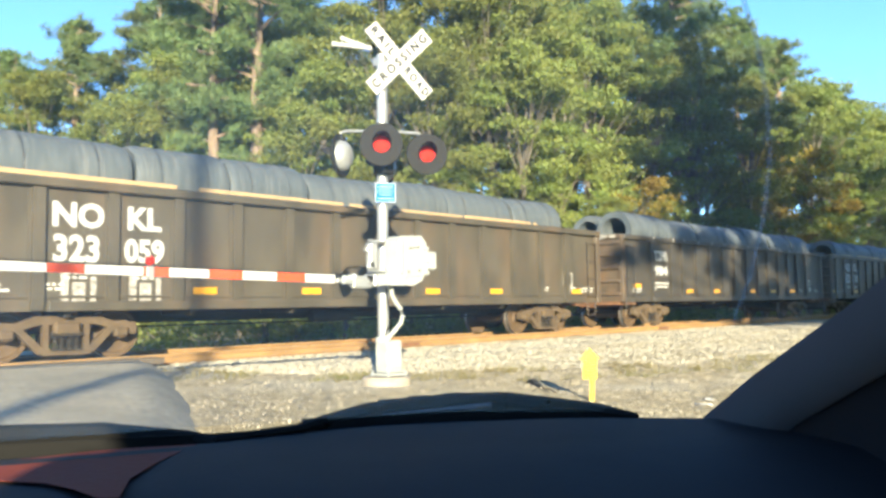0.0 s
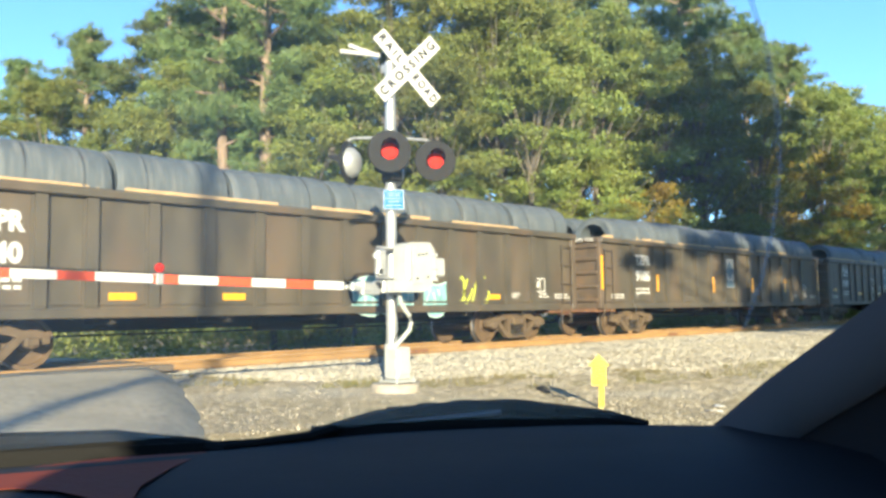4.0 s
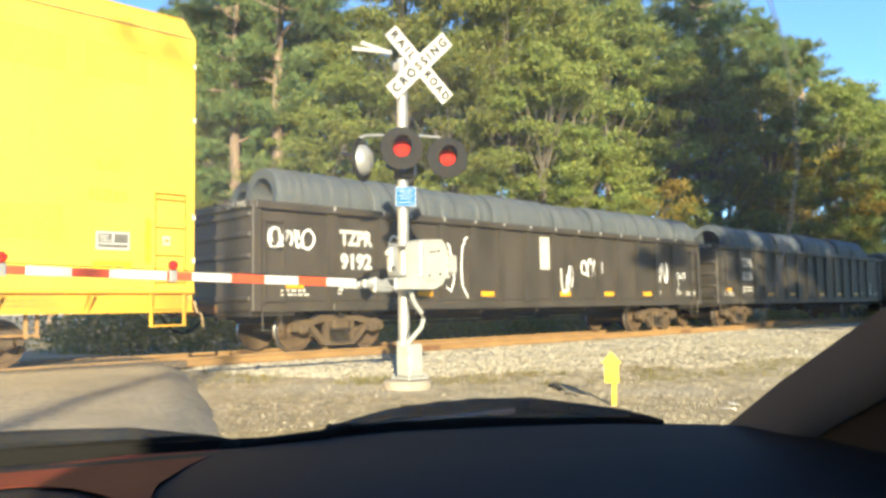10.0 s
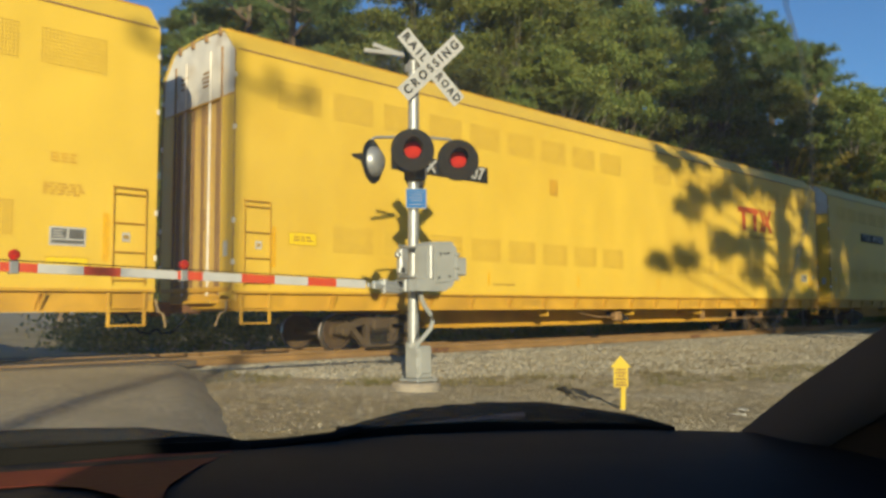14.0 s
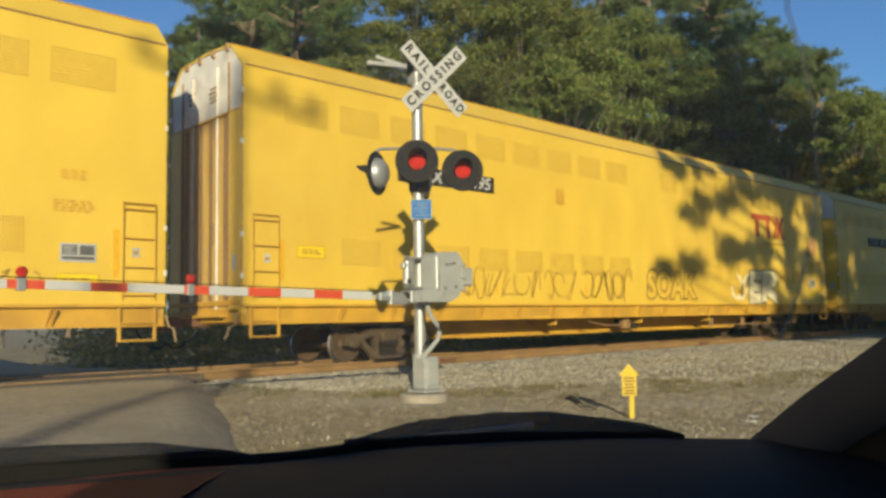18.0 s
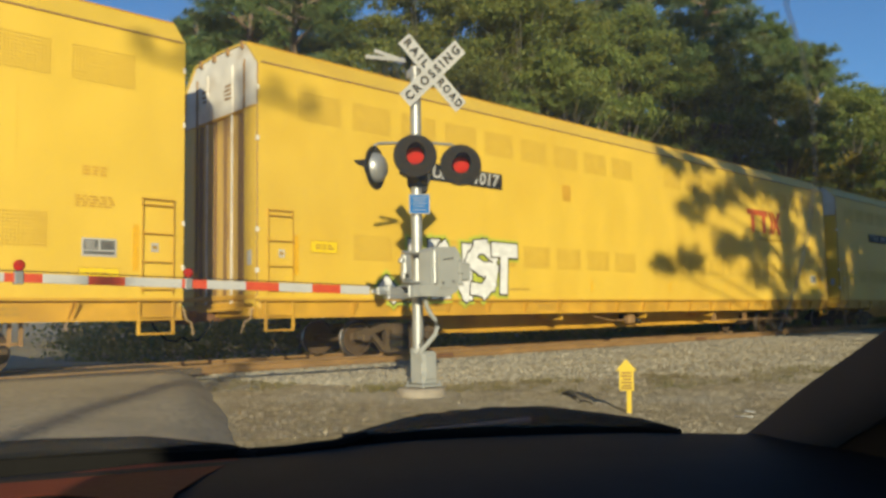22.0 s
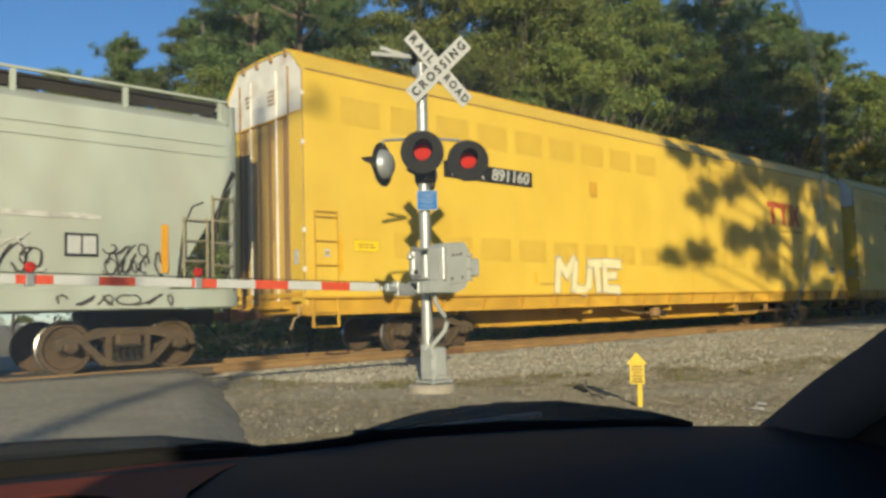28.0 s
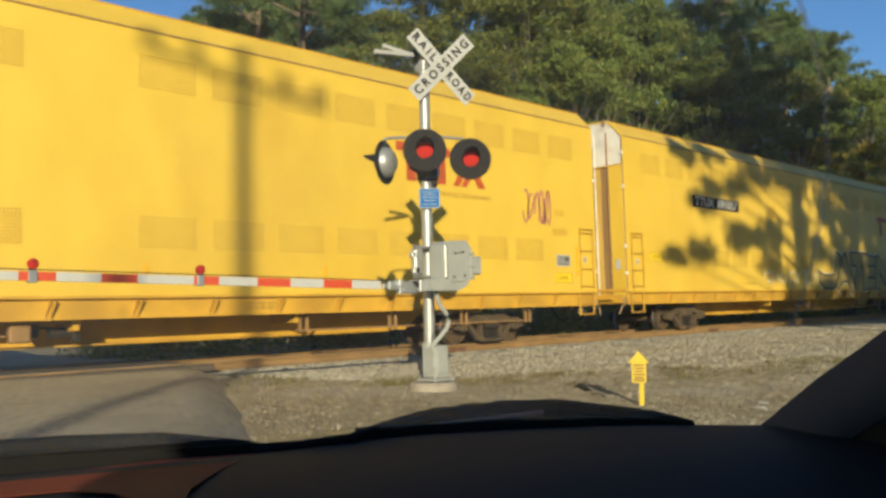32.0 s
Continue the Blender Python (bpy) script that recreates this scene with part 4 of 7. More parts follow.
def coil_mesh(k):
    if ("coil", k) not in CACHE:
        rnd = random.Random(40 + k)
        L = (1.75, 2.05, 2.3)[k % 3]
        R = (0.66, 0.64, 0.68, 0.63)[k % 4]
        n, rings = 36, 30
        vs, fs = [], []
        prof = []
        for i in range(rings + 1):
            a = -L / 2 + L * i / rings
            e = min(1.0, min(i, rings - i) / 3)
            prof.append((a, R - 0.03 * (1 - e) ** 2 + rnd.uniform(-0.0025, 0.0025)))
        inner = [(L / 2 - 0.02, R - 0.22), (-L / 2 + 0.02, R - 0.22)]
        ringset = prof + inner + [prof[0]]
        g = Geo()
        for a, r in ringset:
            ph = rnd.uniform(0, 6)
            vs += [(a + 0.008 * math.sin(3 * t + ph), (r + 0.004 * math.sin(2 * t + ph)) * math.cos(t), (r + 0.004 * math.sin(2 * t + ph)) * math.sin(t)) for t in [2 * math.pi * q / n for q in range(n)]]
        for i in range(len(ringset) - 1):
            fs += [(i * n + q, i * n + (q + 1) % n, (i + 1) * n + (q + 1) % n, (i + 1) * n + q) for q in range(n)]
        g.add(vs, fs)
        # binding straps
        for a in (-L * 0.25, L * 0.25):
            g.lathe((a, 0, 0), (1, 0, 0), [(-0.012, R - 0.004), (-0.012, R + 0.008), (0.012, R + 0.008), (0.012, R - 0.004)], n, slot=1)
        CACHE["coil", k] = (g.mesh("wire_coil", [M["wire"], M["wire_dark"]], True), L, R)
    return CACHE["coil", k]


def scribble(car, x0, z0, w, h, material, y, seed, strokes=6, thick=0.05, name="spray_tag", label=""):
    """A sprayed tag: looping ribbons of paint, a few millimetres proud."""
    rnd = random.Random(seed)
    g = Geo()
    for s in range(strokes):
        cx = x0 + w * (s + 0.5) / strokes
        hw = w / strokes * 0.62
        pts = []
        a, turns = rnd.uniform(0, 6.28), rnd.choice((0.55, 0.8, 1.1, 1.4))
        bx, bz = rnd.uniform(0.4, 1.0), rnd.uniform(0.6, 1.0)
        for i in range(15):
            k = i / 14
            q = a + 6.28 * turns * k
            pts.append((cx + hw * bx * math.cos(q) + hw * rnd.uniform(-0.1, 0.1) + hw * 0.5 * (k - 0.5), z0 + h * (0.5 + 0.5 * bz * math.sin(q * (1.0 + 0.25 * (s % 3))))))
        ribbon(g, pts, thick, y)
    return part(name, g, material, car, label)


def ribbon(g, pts, thick, y):
    vs, fs = [], []
    for i, p in enumerate(pts):
        a, b = pts[max(0, i - 1)], pts[min(len(pts) - 1, i + 1)]
        d = Vector((b[0] - a[0], b[1] - a[1]))
        d = d.normalized() if d.length > 1e-6 else Vector((1, 0))
        nx, nz = -d.y * thick / 2, d.x * thick / 2
        vs += [(p[0] + nx, y - 0.004, p[1] + nz), (p[0] - nx, y - 0.004, p[1] - nz), (p[0] + nx, y, p[1] + nz), (p[0] - nx, y, p[1] - nz)]
    for i in range(len(pts) - 1):
        k = i * 4
        fs += [(k, k + 1, k + 5, k + 4), (k, k + 4, k + 6, k + 2), (k + 1, k + 3, k + 7, k + 5)]
    g.add(vs, fs)


def block_tag(car, x0, z0, w, h, fill, edge, y, seed, letters=5, label="", halo=None):
    """A sprayed piece: fat rounded letter shapes with a dark outline and inner strokes."""
    rnd = random.Random(seed)
    outline, body, back = Geo(), Geo(), Geo()
    for s in range(letters):
        cx, cz = x0 + w * (s + 0.5) / letters, z0 + h * (0.5 + rnd.uniform(-0.06, 0.06))
        rx, rz = w / letters * rnd.uniform(0.56, 0.70), h * rnd.uniform(0.44, 0.52)
        k1, k2, a1, a2 = rnd.choice((2, 3)), rnd.choice((4, 5)), rnd.uniform(0, 6.28), rnd.uniform(0, 6.28)
        lean = rnd.uniform(-0.2, 0.35)
        pts = []
        for i in range(28):
            t = 6.2832 * i / 28
            c, q = math.cos(t), math.sin(t)
            c, q = math.copysign(abs(c) ** 0.7, c), math.copysign(abs(q) ** 0.7, q)
            r = 1 + 0.13 * math.sin(k1 * t + a1) + 0.08 * math.sin(k2 * t + a2)
            pts.append((cx + rx * r * c + lean * rz * q * 0.4, cz + rz * r * q))
        d = 0.0012 * (s % 2)
        body.extrude(pts[::-1], y - 0.004 - d, y - 0.001, "y")
        ribbon(outline, pts + pts[:1], 0.038, y - 0.0065)
        m = rnd.uniform(0.15, 0.4)
        ribbon(outline, [(cx - rx * m, cz + rz * 0.35), (cx - rx * m * 0.4, cz - rz * 0.1), (cx - rx * m * 0.8, cz - rz * 0.55)], 0.06, y - 0.0065)
        ribbon(outline, [(cx + rx * m, cz + rz * 0.1), (cx + rx * m * 0.9, cz + rz * 0.45), (cx + rx * m * 0.1, cz + rz * 0.5)], 0.05, y - 0.0065)
        if halo:
            back.extrude([(cx + (p[0] - cx) * 1.16, cz + (p[1] - cz) * 1.12) for p in pts][::-1], y - 0.0008, y + 0.002, "y")
    p = part("spray_piece", body, fill, car, label)
    part("spray_outline", outline, edge, p)
    if halo:
        part("spray_halo", back, halo, p)
    return p


def bars(car, x, z, w, h, rows, material, y, name="small_print"):
    """Print too small to read."""
    g = Geo()
    rnd = random.Random(int(x * 97 + z * 31) % 1000)
    for i in range(rows):
        zz = z + h * (0.5 - (i + 0.5) / rows)
        k = x - w / 2
        while k < x + w / 2 - 0.04:
            l = rnd.uniform(0.05, 0.14)
            g.box((min(k + l / 2, x + w / 2), y - 0.002, zz), (l, 0.004, h / rows * 0.55))
            k += l + 0.035
    return part(name, g, material, car)


NEAR = -1.37


def gondola(u_right, pitch, paint, seed, mark="", number="", light_coils=True, load=1.0, lumber=False, pegs=False, tape="flat", rusty_end=True, sink=0.0, tall=(), squares=(), strips=(), strip_z=1.14, mark_at=2.60):
    """An open steel gondola loaded with coils of wire; its origin is on the rail tops, amidships."""
    rnd = random.Random(seed)
    L = pitch - 1.25
    car = thing("gondola_car", "weathered %s steel gondola car loaded with coils of grey wire" % ("black" if paint == "black" else "brown-black"), "railcar", group="gondola cars of the train")
    car["u"] = u_right - L / 2
    P = M["black" if paint == "black" else "dark_brown"]
    h = L / 2
    zb, zt = 0.80, 2.86
    if len(mark.split()) == 2:
        posts = [mark_at - 1.77 + 1.157 * i for i in range(14)]
    else:
        posts = [1.79, 3.07] + [3.85 + 1.032 * i for i in range(12)]
    n = len(posts)
    w = L / 12
    for s in (-1, 1):
        y = s * 1.33
        side = part("side", Geo().box((0, y, (zb + zt) / 2), (L - 0.04, 0.03, zt - zb)), P, car)
        part("top_chord", Geo().box((0, s * 1.39, zt - 0.06), (L, 0.17, 0.15), 0.02), P, side)
        part("side_sill", Geo().box((0, s * 1.37, zb + 0.07), (L - 3.6, 0.11, 0.16), 0.015).box((0, s * 1.345, zb + 0.22), (L, 0.05, 0.05), 0.01), P, side)
        key = ("post", s, paint)
        if key not in CACHE:
            g = Geo().extrude([(0, zb + 0.02), (0, zt - 0.12), (s * 0.07, zt - 0.12), (s * 0.07, zb + 0.2), (s * 0.04, zb + 0.02)], -0.095, 0.095, "x")
            g.box((0.115, s * 0.01, (zb + zt) / 2), (0.05, 0.02, zt - zb - 0.3)).box((-0.115, s * 0.01, (zb + zt) / 2), (0.05, 0.02, zt - zb - 0.3))
            CACHE[key] = g.mesh("side_post", P)
        for k in posts:
            part("side_post", CACHE[key], None, side, at=pose(-h + k, s * 1.345, 0))
    for d in (-1, 1):
        E = M["rust_dark"] if rusty_end and d < 0 else P
        g = Geo().box((d * (h - 0.02), 0, (zb + zt) / 2), (0.04, 2.68, zt - zb))
        for y in (-1.33, 1.33):
            g.box((d * (h - 0.06), y, (zb + zt) / 2), (0.2, 0.16, zt - zb), 0.02)
        g.box((d * h, 0, zt - 0.05), (0.14, 2.8, 0.14), 0.02)
        end = part("end", g, E, car)
        for z in (1.05, 1.45, 1.85, 2.25, 2.62):
            part("end_rib", Geo().box((d * (h + 0.03), 0, z), (0.10, 2.66, 0.11), 0.03), E, end)
        coupler(car, d * (h + 0.05), d)
        ladder(car, d * (h - 0.42), -1.36, 1.0, 2.5, 0.42, P, rungs=4)
        part("stirrup_step", Geo().pipe([(d * (h - 0.6), -1.36, 0.82), (d * (h - 0.6), -1.36, 0.45), (d * (h - 0.2), -1.36, 0.45), (d * (h - 0.2), -1.36, 0.82)], 0.016, 6), P, car)
        truck(car, d * (h - 2.2))
        part("end_platform", Geo().box((d * (h - 0.5), 0, 0.78), (1.0, 2.5, 0.14), 0.02).box((d * (h - 1.4), 0, 0.74), (2.6, 0.5, 0.2), 0.02), M["rust"] if rusty_end else M["under"], car)
    part("floor", Geo().box((0, 0, 0.92), (L - 0.1, 2.6, 0.06)), M["rust"], car)
    part("centre_sill", Geo().box((0, 0, 0.72), (L - 1.0, 0.36, 0.32), 0.02), M["under"], car)
    g = Geo()
    for i in range(1, 8):
        g.box((-h + L * i / 8, 0, 0.78), (0.1, 2.5, 0.18), 0.01)
    g.tube((-1.0, -0.3, 0.60), (0.1, -0.3, 0.60), 0.13, n=14).box((1.3, -0.35, 0.62), (0.35, 0.3, 0.25), 0.03).tube((-h + 3, -0.35, 0.5), (h - 3, -0.3, 0.5), 0.02, n=6)
    part("brake_gear", g, M["under"], car)
    # load
    for row, y in ((0, -0.66), (1, 0.67)):
        x = -h + 0.55 + rnd.uniform(0, 0.5) + (0.0 if row == 0 else 0.4)
        while x < h - 1.2:
            k = rnd.randrange(12)
            me, cl, cr = coil_mesh(k)
            if x + cl > h - 0.1:
                me, cl, cr = coil_mesh(0)
                if x + cl > h - 0.02:
                    break
            part("wire_coil", me, None, car, at=pose(x + cl / 2, y + rnd.uniform(-0.03, 0.03), 2.98 - sink + (0.66 - cr) + rnd.uniform(-0.05, 0.06), rnd.uniform(0, 360), rnd.uniform(-1.5, 1.5), rnd.uniform(-2, 2)))
            x += cl + rnd.choice((0.0, 0.02, 0.05, 0.10))
    for row, y in ((0, -0.66), (1, 0.67)):
        part("lower_coils", Geo().tube((-h + 0.4, y, 1.62), (h - 0.4, y, 1.62), 0.64, n=20), M["wire_dark"], car)
    if lumber:
        x = -h + 0.4
        while x < h - 3:
            l = rnd.uniform(2.4, 4.2)
            part("dunnage_board", Geo().box((x + l / 2, -1.28, zt + 0.05), (l, 0.12, 0.09), 0.008), M["lumber"], car, at=pose(0, 0, 0, 0, rnd.uniform(-0.25, 0.25), 0))
            x += l + rnd.uniform(0.1, 1.2)
    if pegs:
        for k in posts:
            part("tie_peg", Geo().box((-h + k, -1.48, zt - 0.03), (0.04, 0.015, 0.08), 0.006), M["white"], car)
    # lettering and reflectors on the near side
    y = -1.352
    if mark:
        x = -h + 2.55 * w
        bd = 0.02
        if len(mark.split()) == 2:
            for k, q in enumerate(mark.split()):
                lettering(q, 0.52, M["white"], car, pose(-h + mark_at + 1.08 * k, y, 2.30, 90), bold=bd)
            a, b = number.split()
            lettering(a, 0.58, M["white"], car, pose(-h + mark_at - 0.02, y, 1.76, 90), bold=bd, width=0.72)
            lettering(b, 0.52, M["white"], car, pose(-h + mark_at + 1.10, y, 1.76, 90), bold=bd, width=0.70)
            for k in (mark_at, mark_at + 1.10):
                bars(car, -h + k, 1.36, 0.42, 0.14, 2, M["faded_white"], y)
                part("faded_streaks", Geo().box((-h + k - 0.2, y + 0.004, 1.18), (0.12, 0.006, 0.45)).box((-h + k + 0.02, y + 0.004, 1.1), (0.2, 0.006, 0.3)).box((-h + k + 0.25, y + 0.004, 1.14), (0.09, 0.006, 0.4)), M["worn_white"], car) if seed % 2 else None
        else:
            xx = -h + 2.42
            lettering(mark, 0.42, M["white"], car, pose(xx, y, 2.26, 90), bold=bd, width=0.86)
            lettering(number, 0.42, M["white"], car, pose(xx, y, 1.78, 90), bold=bd, width=0.82)
            bars(car, xx, 1.33, 0.85, 0.22, 2, M["faded_white"], y)
    for x in (-h + 0.9, h - 0.6):
        bars(car, x, 1.16, 0.6, 0.16, 2, M["faded_white"], y)
    for x in (-h + 1.9, h - 2.6, h - 1.4):
        bars(car, x, 1.18, 0.35, 0.14, 2, M["faded_white"], y)
    bx = h - 1.55
    part("consolidated_stencil", Geo().box((bx, y - 0.002, 1.62), (0.44, 0.004, 0.03)).box((bx, y - 0.002, 1.28), (0.44, 0.004, 0.03)).box((bx - 0.21, y - 0.002, 1.45), (0.03, 0.004, 0.36))
         .box((bx + 0.21, y - 0.002, 1.45), (0.03, 0.004, 0.36)).box((bx, y - 0.002, 1.45), (0.03, 0.004, 0.33)).box((bx - 0.1, y - 0.002, 1.47), (0.12, 0.004, 0.16)), M["faded_white"], car)
    if tape == "flat":
        places = list(strips)
        for i in range(0, 12, 2) if not strips else ():
            j = min(n - 2, round(i * (n - 2) / 11))
            places.append(-h + ((posts[j] + posts[j + 1]) / 2 if i else posts[0] / 2))
        for i, x in enumerate(places):
            part("reflector", Geo().box((x, y - 0.002, strip_z + (0.16 if i == 0 and len(mark.split()) == 1 else 0)), (0.46, 0.005, 0.12)), M["orange"], car)
    if tape == "tall":
        for x, z, hh, out in [(-h + 0.06, 1.85, 1.0, 0.064), (h - 0.08, 1.85, 0.9, 0.064)] + [(x, 1.58, 0.54, 0.078) for x in tall]:
            part("reflector", Geo().box((x, y - out, z), (0.11, 0.005, hh)), M["orange"], car)
    for x in squares:
        part("white_square", Geo().box((x, y - 0.002, 1.12), (0.2, 0.005, 0.13)), M["white"], car)
    # print on the end that shows
    lettering((mark + " " + number)[:10], 0.16, M["faded_white"], car, pose(-h - 0.11, -0.9, zt - 0.05, 90, 0, -90)) if mark else None
    return car


def autorack_body():
    """One closed auto carrier with its parts; copies take their own numbers and paint."""
    L = 26.36
    h = L / 2
    car = thing("auto_carrier", "tall yellow closed auto carrier railcar with perforated side panels", "railcar", group="yellow auto carriers of the train")
    Y = M["yellow"]
    z0, z1 = 1.15, 5.55
    np_ = 20
    w = L / np_
    prof = [(-1.5, z1), (-1.49, 5.60), (-1.075, 6.05), (-1.0, 6.09), (0, 6.14), (1.0, 6.09), (1.075, 6.05), (1.49, 5.60), (1.5, z1)]
    inner = [(p[0] * 0.985, p[1] - 0.04) for p in prof][::-1]
    part("roof", Geo().extrude(prof + inner, -h, h, "x"), Y, car, "yellow roof with sloping edges")
    for s in (-1, 1):
        side = part("side_wall", Geo().box((0, s * 1.485, (z0 + z1) / 2), (L, 0.03, z1 - z0)), Y, car)
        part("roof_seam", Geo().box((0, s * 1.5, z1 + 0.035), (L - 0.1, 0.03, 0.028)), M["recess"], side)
        part("eave_strip", Geo().box((0, s * 1.07, 6.055), (L - 0.05, 0.05, 0.03), 0.006), M["yellow_dirty"], side)
        part("side_sill", Geo().box((0, s * 1.48, 1.16), (L, 0.12, 0.05), 0.008).box((0, s * 1.43, 0.99), (L, 0.03, 0.34)).box((0, s * 1.46, 0.835), (L, 0.09, 0.03)), M["yellow_dirty"], side)
        if s < 0:
            if "gusset" not in CACHE:
                CACHE["gusset"] = Geo().extrude([(-1.445, 0.84), (-1.445, 1.14), (-1.545, 1.14), (-1.47, 0.84)], -0.012, 0.012, "x").extrude([(-1.447, 0.84), (-1.447, 1.13), (-1.50, 1.13), (-1.46, 0.84)], -0.08, -0.06, "x").mesh("sill_gusset", M["yellow_dirty"])
            for i in range(1, np_ - 1):
                part("sill_gusset", CACHE["gusset"], None, side, at=pose(-h + (i + 0.5) * w, 0, 0, 0, 14, 0))
        # panel joints and rivet lines
        if ("joint", s) not in CACHE:
            CACHE["joint", s] = Geo().box((0, s * 1.5, (z0 + z1) / 2), (0.025, 0.004, z1 - z0 - 0.05)).mesh("panel_joint", Y)
        for i in range(1, np_):
            part("panel_joint", CACHE["joint", s], None, side, at=pose(-h + i * w, 0, 0))
        if s < 0:
            for nm, zc, hh in (("upper", 4.89, 0.62), ("lower", 2.22, 0.58)):
                if ("vent", nm) not in CACHE:
                    g = Geo()
                    pw = 1.05
                    g.box((0, -1.5015, zc), (pw, 0.005, hh), slot=0)
                    cx, cz = 19, 10
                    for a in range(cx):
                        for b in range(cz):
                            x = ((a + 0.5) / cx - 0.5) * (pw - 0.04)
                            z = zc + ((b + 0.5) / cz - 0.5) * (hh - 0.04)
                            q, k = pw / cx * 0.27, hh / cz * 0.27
                            # Flat quads in darker yellow stand in for the shade inside the holes.
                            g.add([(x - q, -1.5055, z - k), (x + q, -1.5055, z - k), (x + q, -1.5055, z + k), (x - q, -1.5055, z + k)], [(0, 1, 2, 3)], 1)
                    CACHE["vent", nm] = g.mesh("perforated_panel", [M["yellow"], M["hole_shade"]])
                # the middle bay is plain, and the lower row stops short of the ladders
                for i in range(9 if nm == "upper" else 8):
                    for d in (-1, 1):
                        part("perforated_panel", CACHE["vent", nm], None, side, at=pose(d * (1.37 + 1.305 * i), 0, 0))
    for d in (-1, 1):
        # folding end doors with a bare upper panel
        end = part("end_door", Geo().extrude([(-1.46, 1.0), (1.46, 1.0), (1.46, 4.78), (-1.46, 4.78)], d * (h - 0.05), d * (h - 0.09), "x"), M["yellow_end"], car, "stained yellow folding end door")
        part("end_upper_panel", Geo().extrude([(-1.46, 4.78), (1.46, 4.78), (1.46, z1)] + [(p[0] * 0.975, p[1] - 0.03) for p in prof[::-1]][1:-1] + [(-1.46, z1)], d * (h - 0.03), d * (h - 0.09), "x"), M["galvanised"], end,
             "bare whitish upper end panel")
        for e in (-1, 1):
            part("corner_post", Geo().box((d * (h - 0.03), e * 1.22, 2.9), (0.06, 0.46, 3.74), 0.012), M["yellow"], end)
            part("corner_edge", Geo().box((d * (h - 0.004), e * 1.475, 3.4), (0.03, 0.035, 4.35), 0.008), M["recess"], end)
            for z in (1.7, 2.45, 4.15, 5.1):
                part("door_latch", Geo().box((d * (h - 0.004), e * 1.47, z), (0.06, 0.075, 0.10), 0.012), M["galvanised"], end)
            # Flat raised strips whose brown stands in for shade in the door grooves.
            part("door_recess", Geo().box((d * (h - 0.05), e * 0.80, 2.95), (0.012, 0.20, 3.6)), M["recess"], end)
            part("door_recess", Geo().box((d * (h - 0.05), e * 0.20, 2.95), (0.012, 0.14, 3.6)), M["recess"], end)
            for y in (0.50, 0.95):
                part("lock_rod", Geo().tube((d * (h - 0.02), e * y, 1.1), (d * (h - 0.02), e * y, 5.75), 0.024, n=8), M["galvanised"] if y < 0.9 else M["recess"], end, smooth=True)
        for y in (-0.9, -0.35, 0.2, 0.75):
            part("roof_clamp", Geo().box((d * (h + 0.0), y, 6.05), (0.05, 0.09, 0.16), 0.012), M["recess"], end)
        for y, z, w_, h_, r_ in ((-0.32, 5.25, 0.34, 0.34, 4), (-0.30, 4.55, 0.34, 0.36, 4), (-0.28, 2.55, 0.20, 0.42, 5), (0.6, 5.35, 0.3, 0.3, 3)):
            g = Geo()
            for k in range(r_):
                g.box((d * (h - 0.026) if z > 4.78 else d * (h - 0.047), y, z + h_ * ((k + 0.5) / r_ - 0.5)), (0.004, w_ * (0.75 + 0.25 * ((k * 7) % 3) / 2), h_ / r_ * 0.5))
            part("stencil_print", g, M["recess"], end)
        part("small_white_plate", Geo().box((d * (h + 0.004), -1.2, 1.95), (0.006, 0.16, 0.28), 0.002), M["white"], end)
        g = Geo().box((d * (h - 0.03), 0, 1.22), (0.08, 2.86, 0.10), 0.015).box((d * (h - 0.03), 0, 4.78), (0.06, 2.86, 0.05), 0.01)
        part("door_rail", g, M["yellow_dirty"], end)
        # ladder: one long rail, four rungs, and a double rung on top
        g = Geo()
        lx = d * 12.72
        for z in (1.33, 1.78, 2.25, 2.72, 2.82):
            g.tube((lx - 0.265, -1.555, z), (lx + 0.265, -1.555, z), 0.012, n=6)
            for e in (-1, 1):
                g.tube((lx + e * 0.265, -1.555, z), (lx + e * 0.265, -1.5, z), 0.011, n=6)
        for e in (-1, 1):
            g.box((lx + e * 0.265, -1.545, 2.05), (0.016, 0.012, 1.58))
        part("ladder", g, M["yellow_dirty"], car)
        g = Geo()
        for e in (-1, 1):
            g.box((lx + e * 0.29, -1.49, 0.88), (0.055, 0.03, 0.60), 0.006)
        for z in (0.60, 0.88):
            g.box((lx, -1.49, z), (0.58, 0.05, 0.03), 0.006)
        part("stirrup_step", g, M["yellow_dirty"], car)
        part("uncoupling_lever", Geo().pipe([(d * (h + 0.06), -1.40, 1.02), (d * (h + 0.10), -1.42, 0.82), (d * (h + 0.20), -1.40, 0.78), (d * (h + 0.26), -1.36, 0.56)], 0.018, 6).tube((d * (h + 0.06), -1.4, 0.98), (d * (h + 0.06), 0, 0.98), 0.016, n=6),
             M["lumber"], car, smooth=True)
        part("end_beam", Geo().box((d * (h + 0.02), 0, 0.94), (0.12, 2.7, 0.16), 0.015), M["yellow_dirty"], car)
        coupler(car, d * (h - 0.1), d)
        truck(car, d * (h - 3.70), 0.37)
        part("end_sill", Geo().box((d * (h - 0.2), 0, 0.98), (0.4, 2.7, 0.3), 0.03).box((d * (h - 1.2), 0, 0.92), (2.4, 0.5, 0.2), 0.02), M["yellow_dirty"], car)
        part("crossover_step", Geo().box((d * (h + 0.12), 0, 0.98), (0.25, 2.2, 0.04)), M["yellow_dirty"], car)
        part("grab_post", Geo().box((d * (h - 0.82), -1.504, 2.0), (0.10, 0.008, 0.76)), M["yellow_tape"], car)
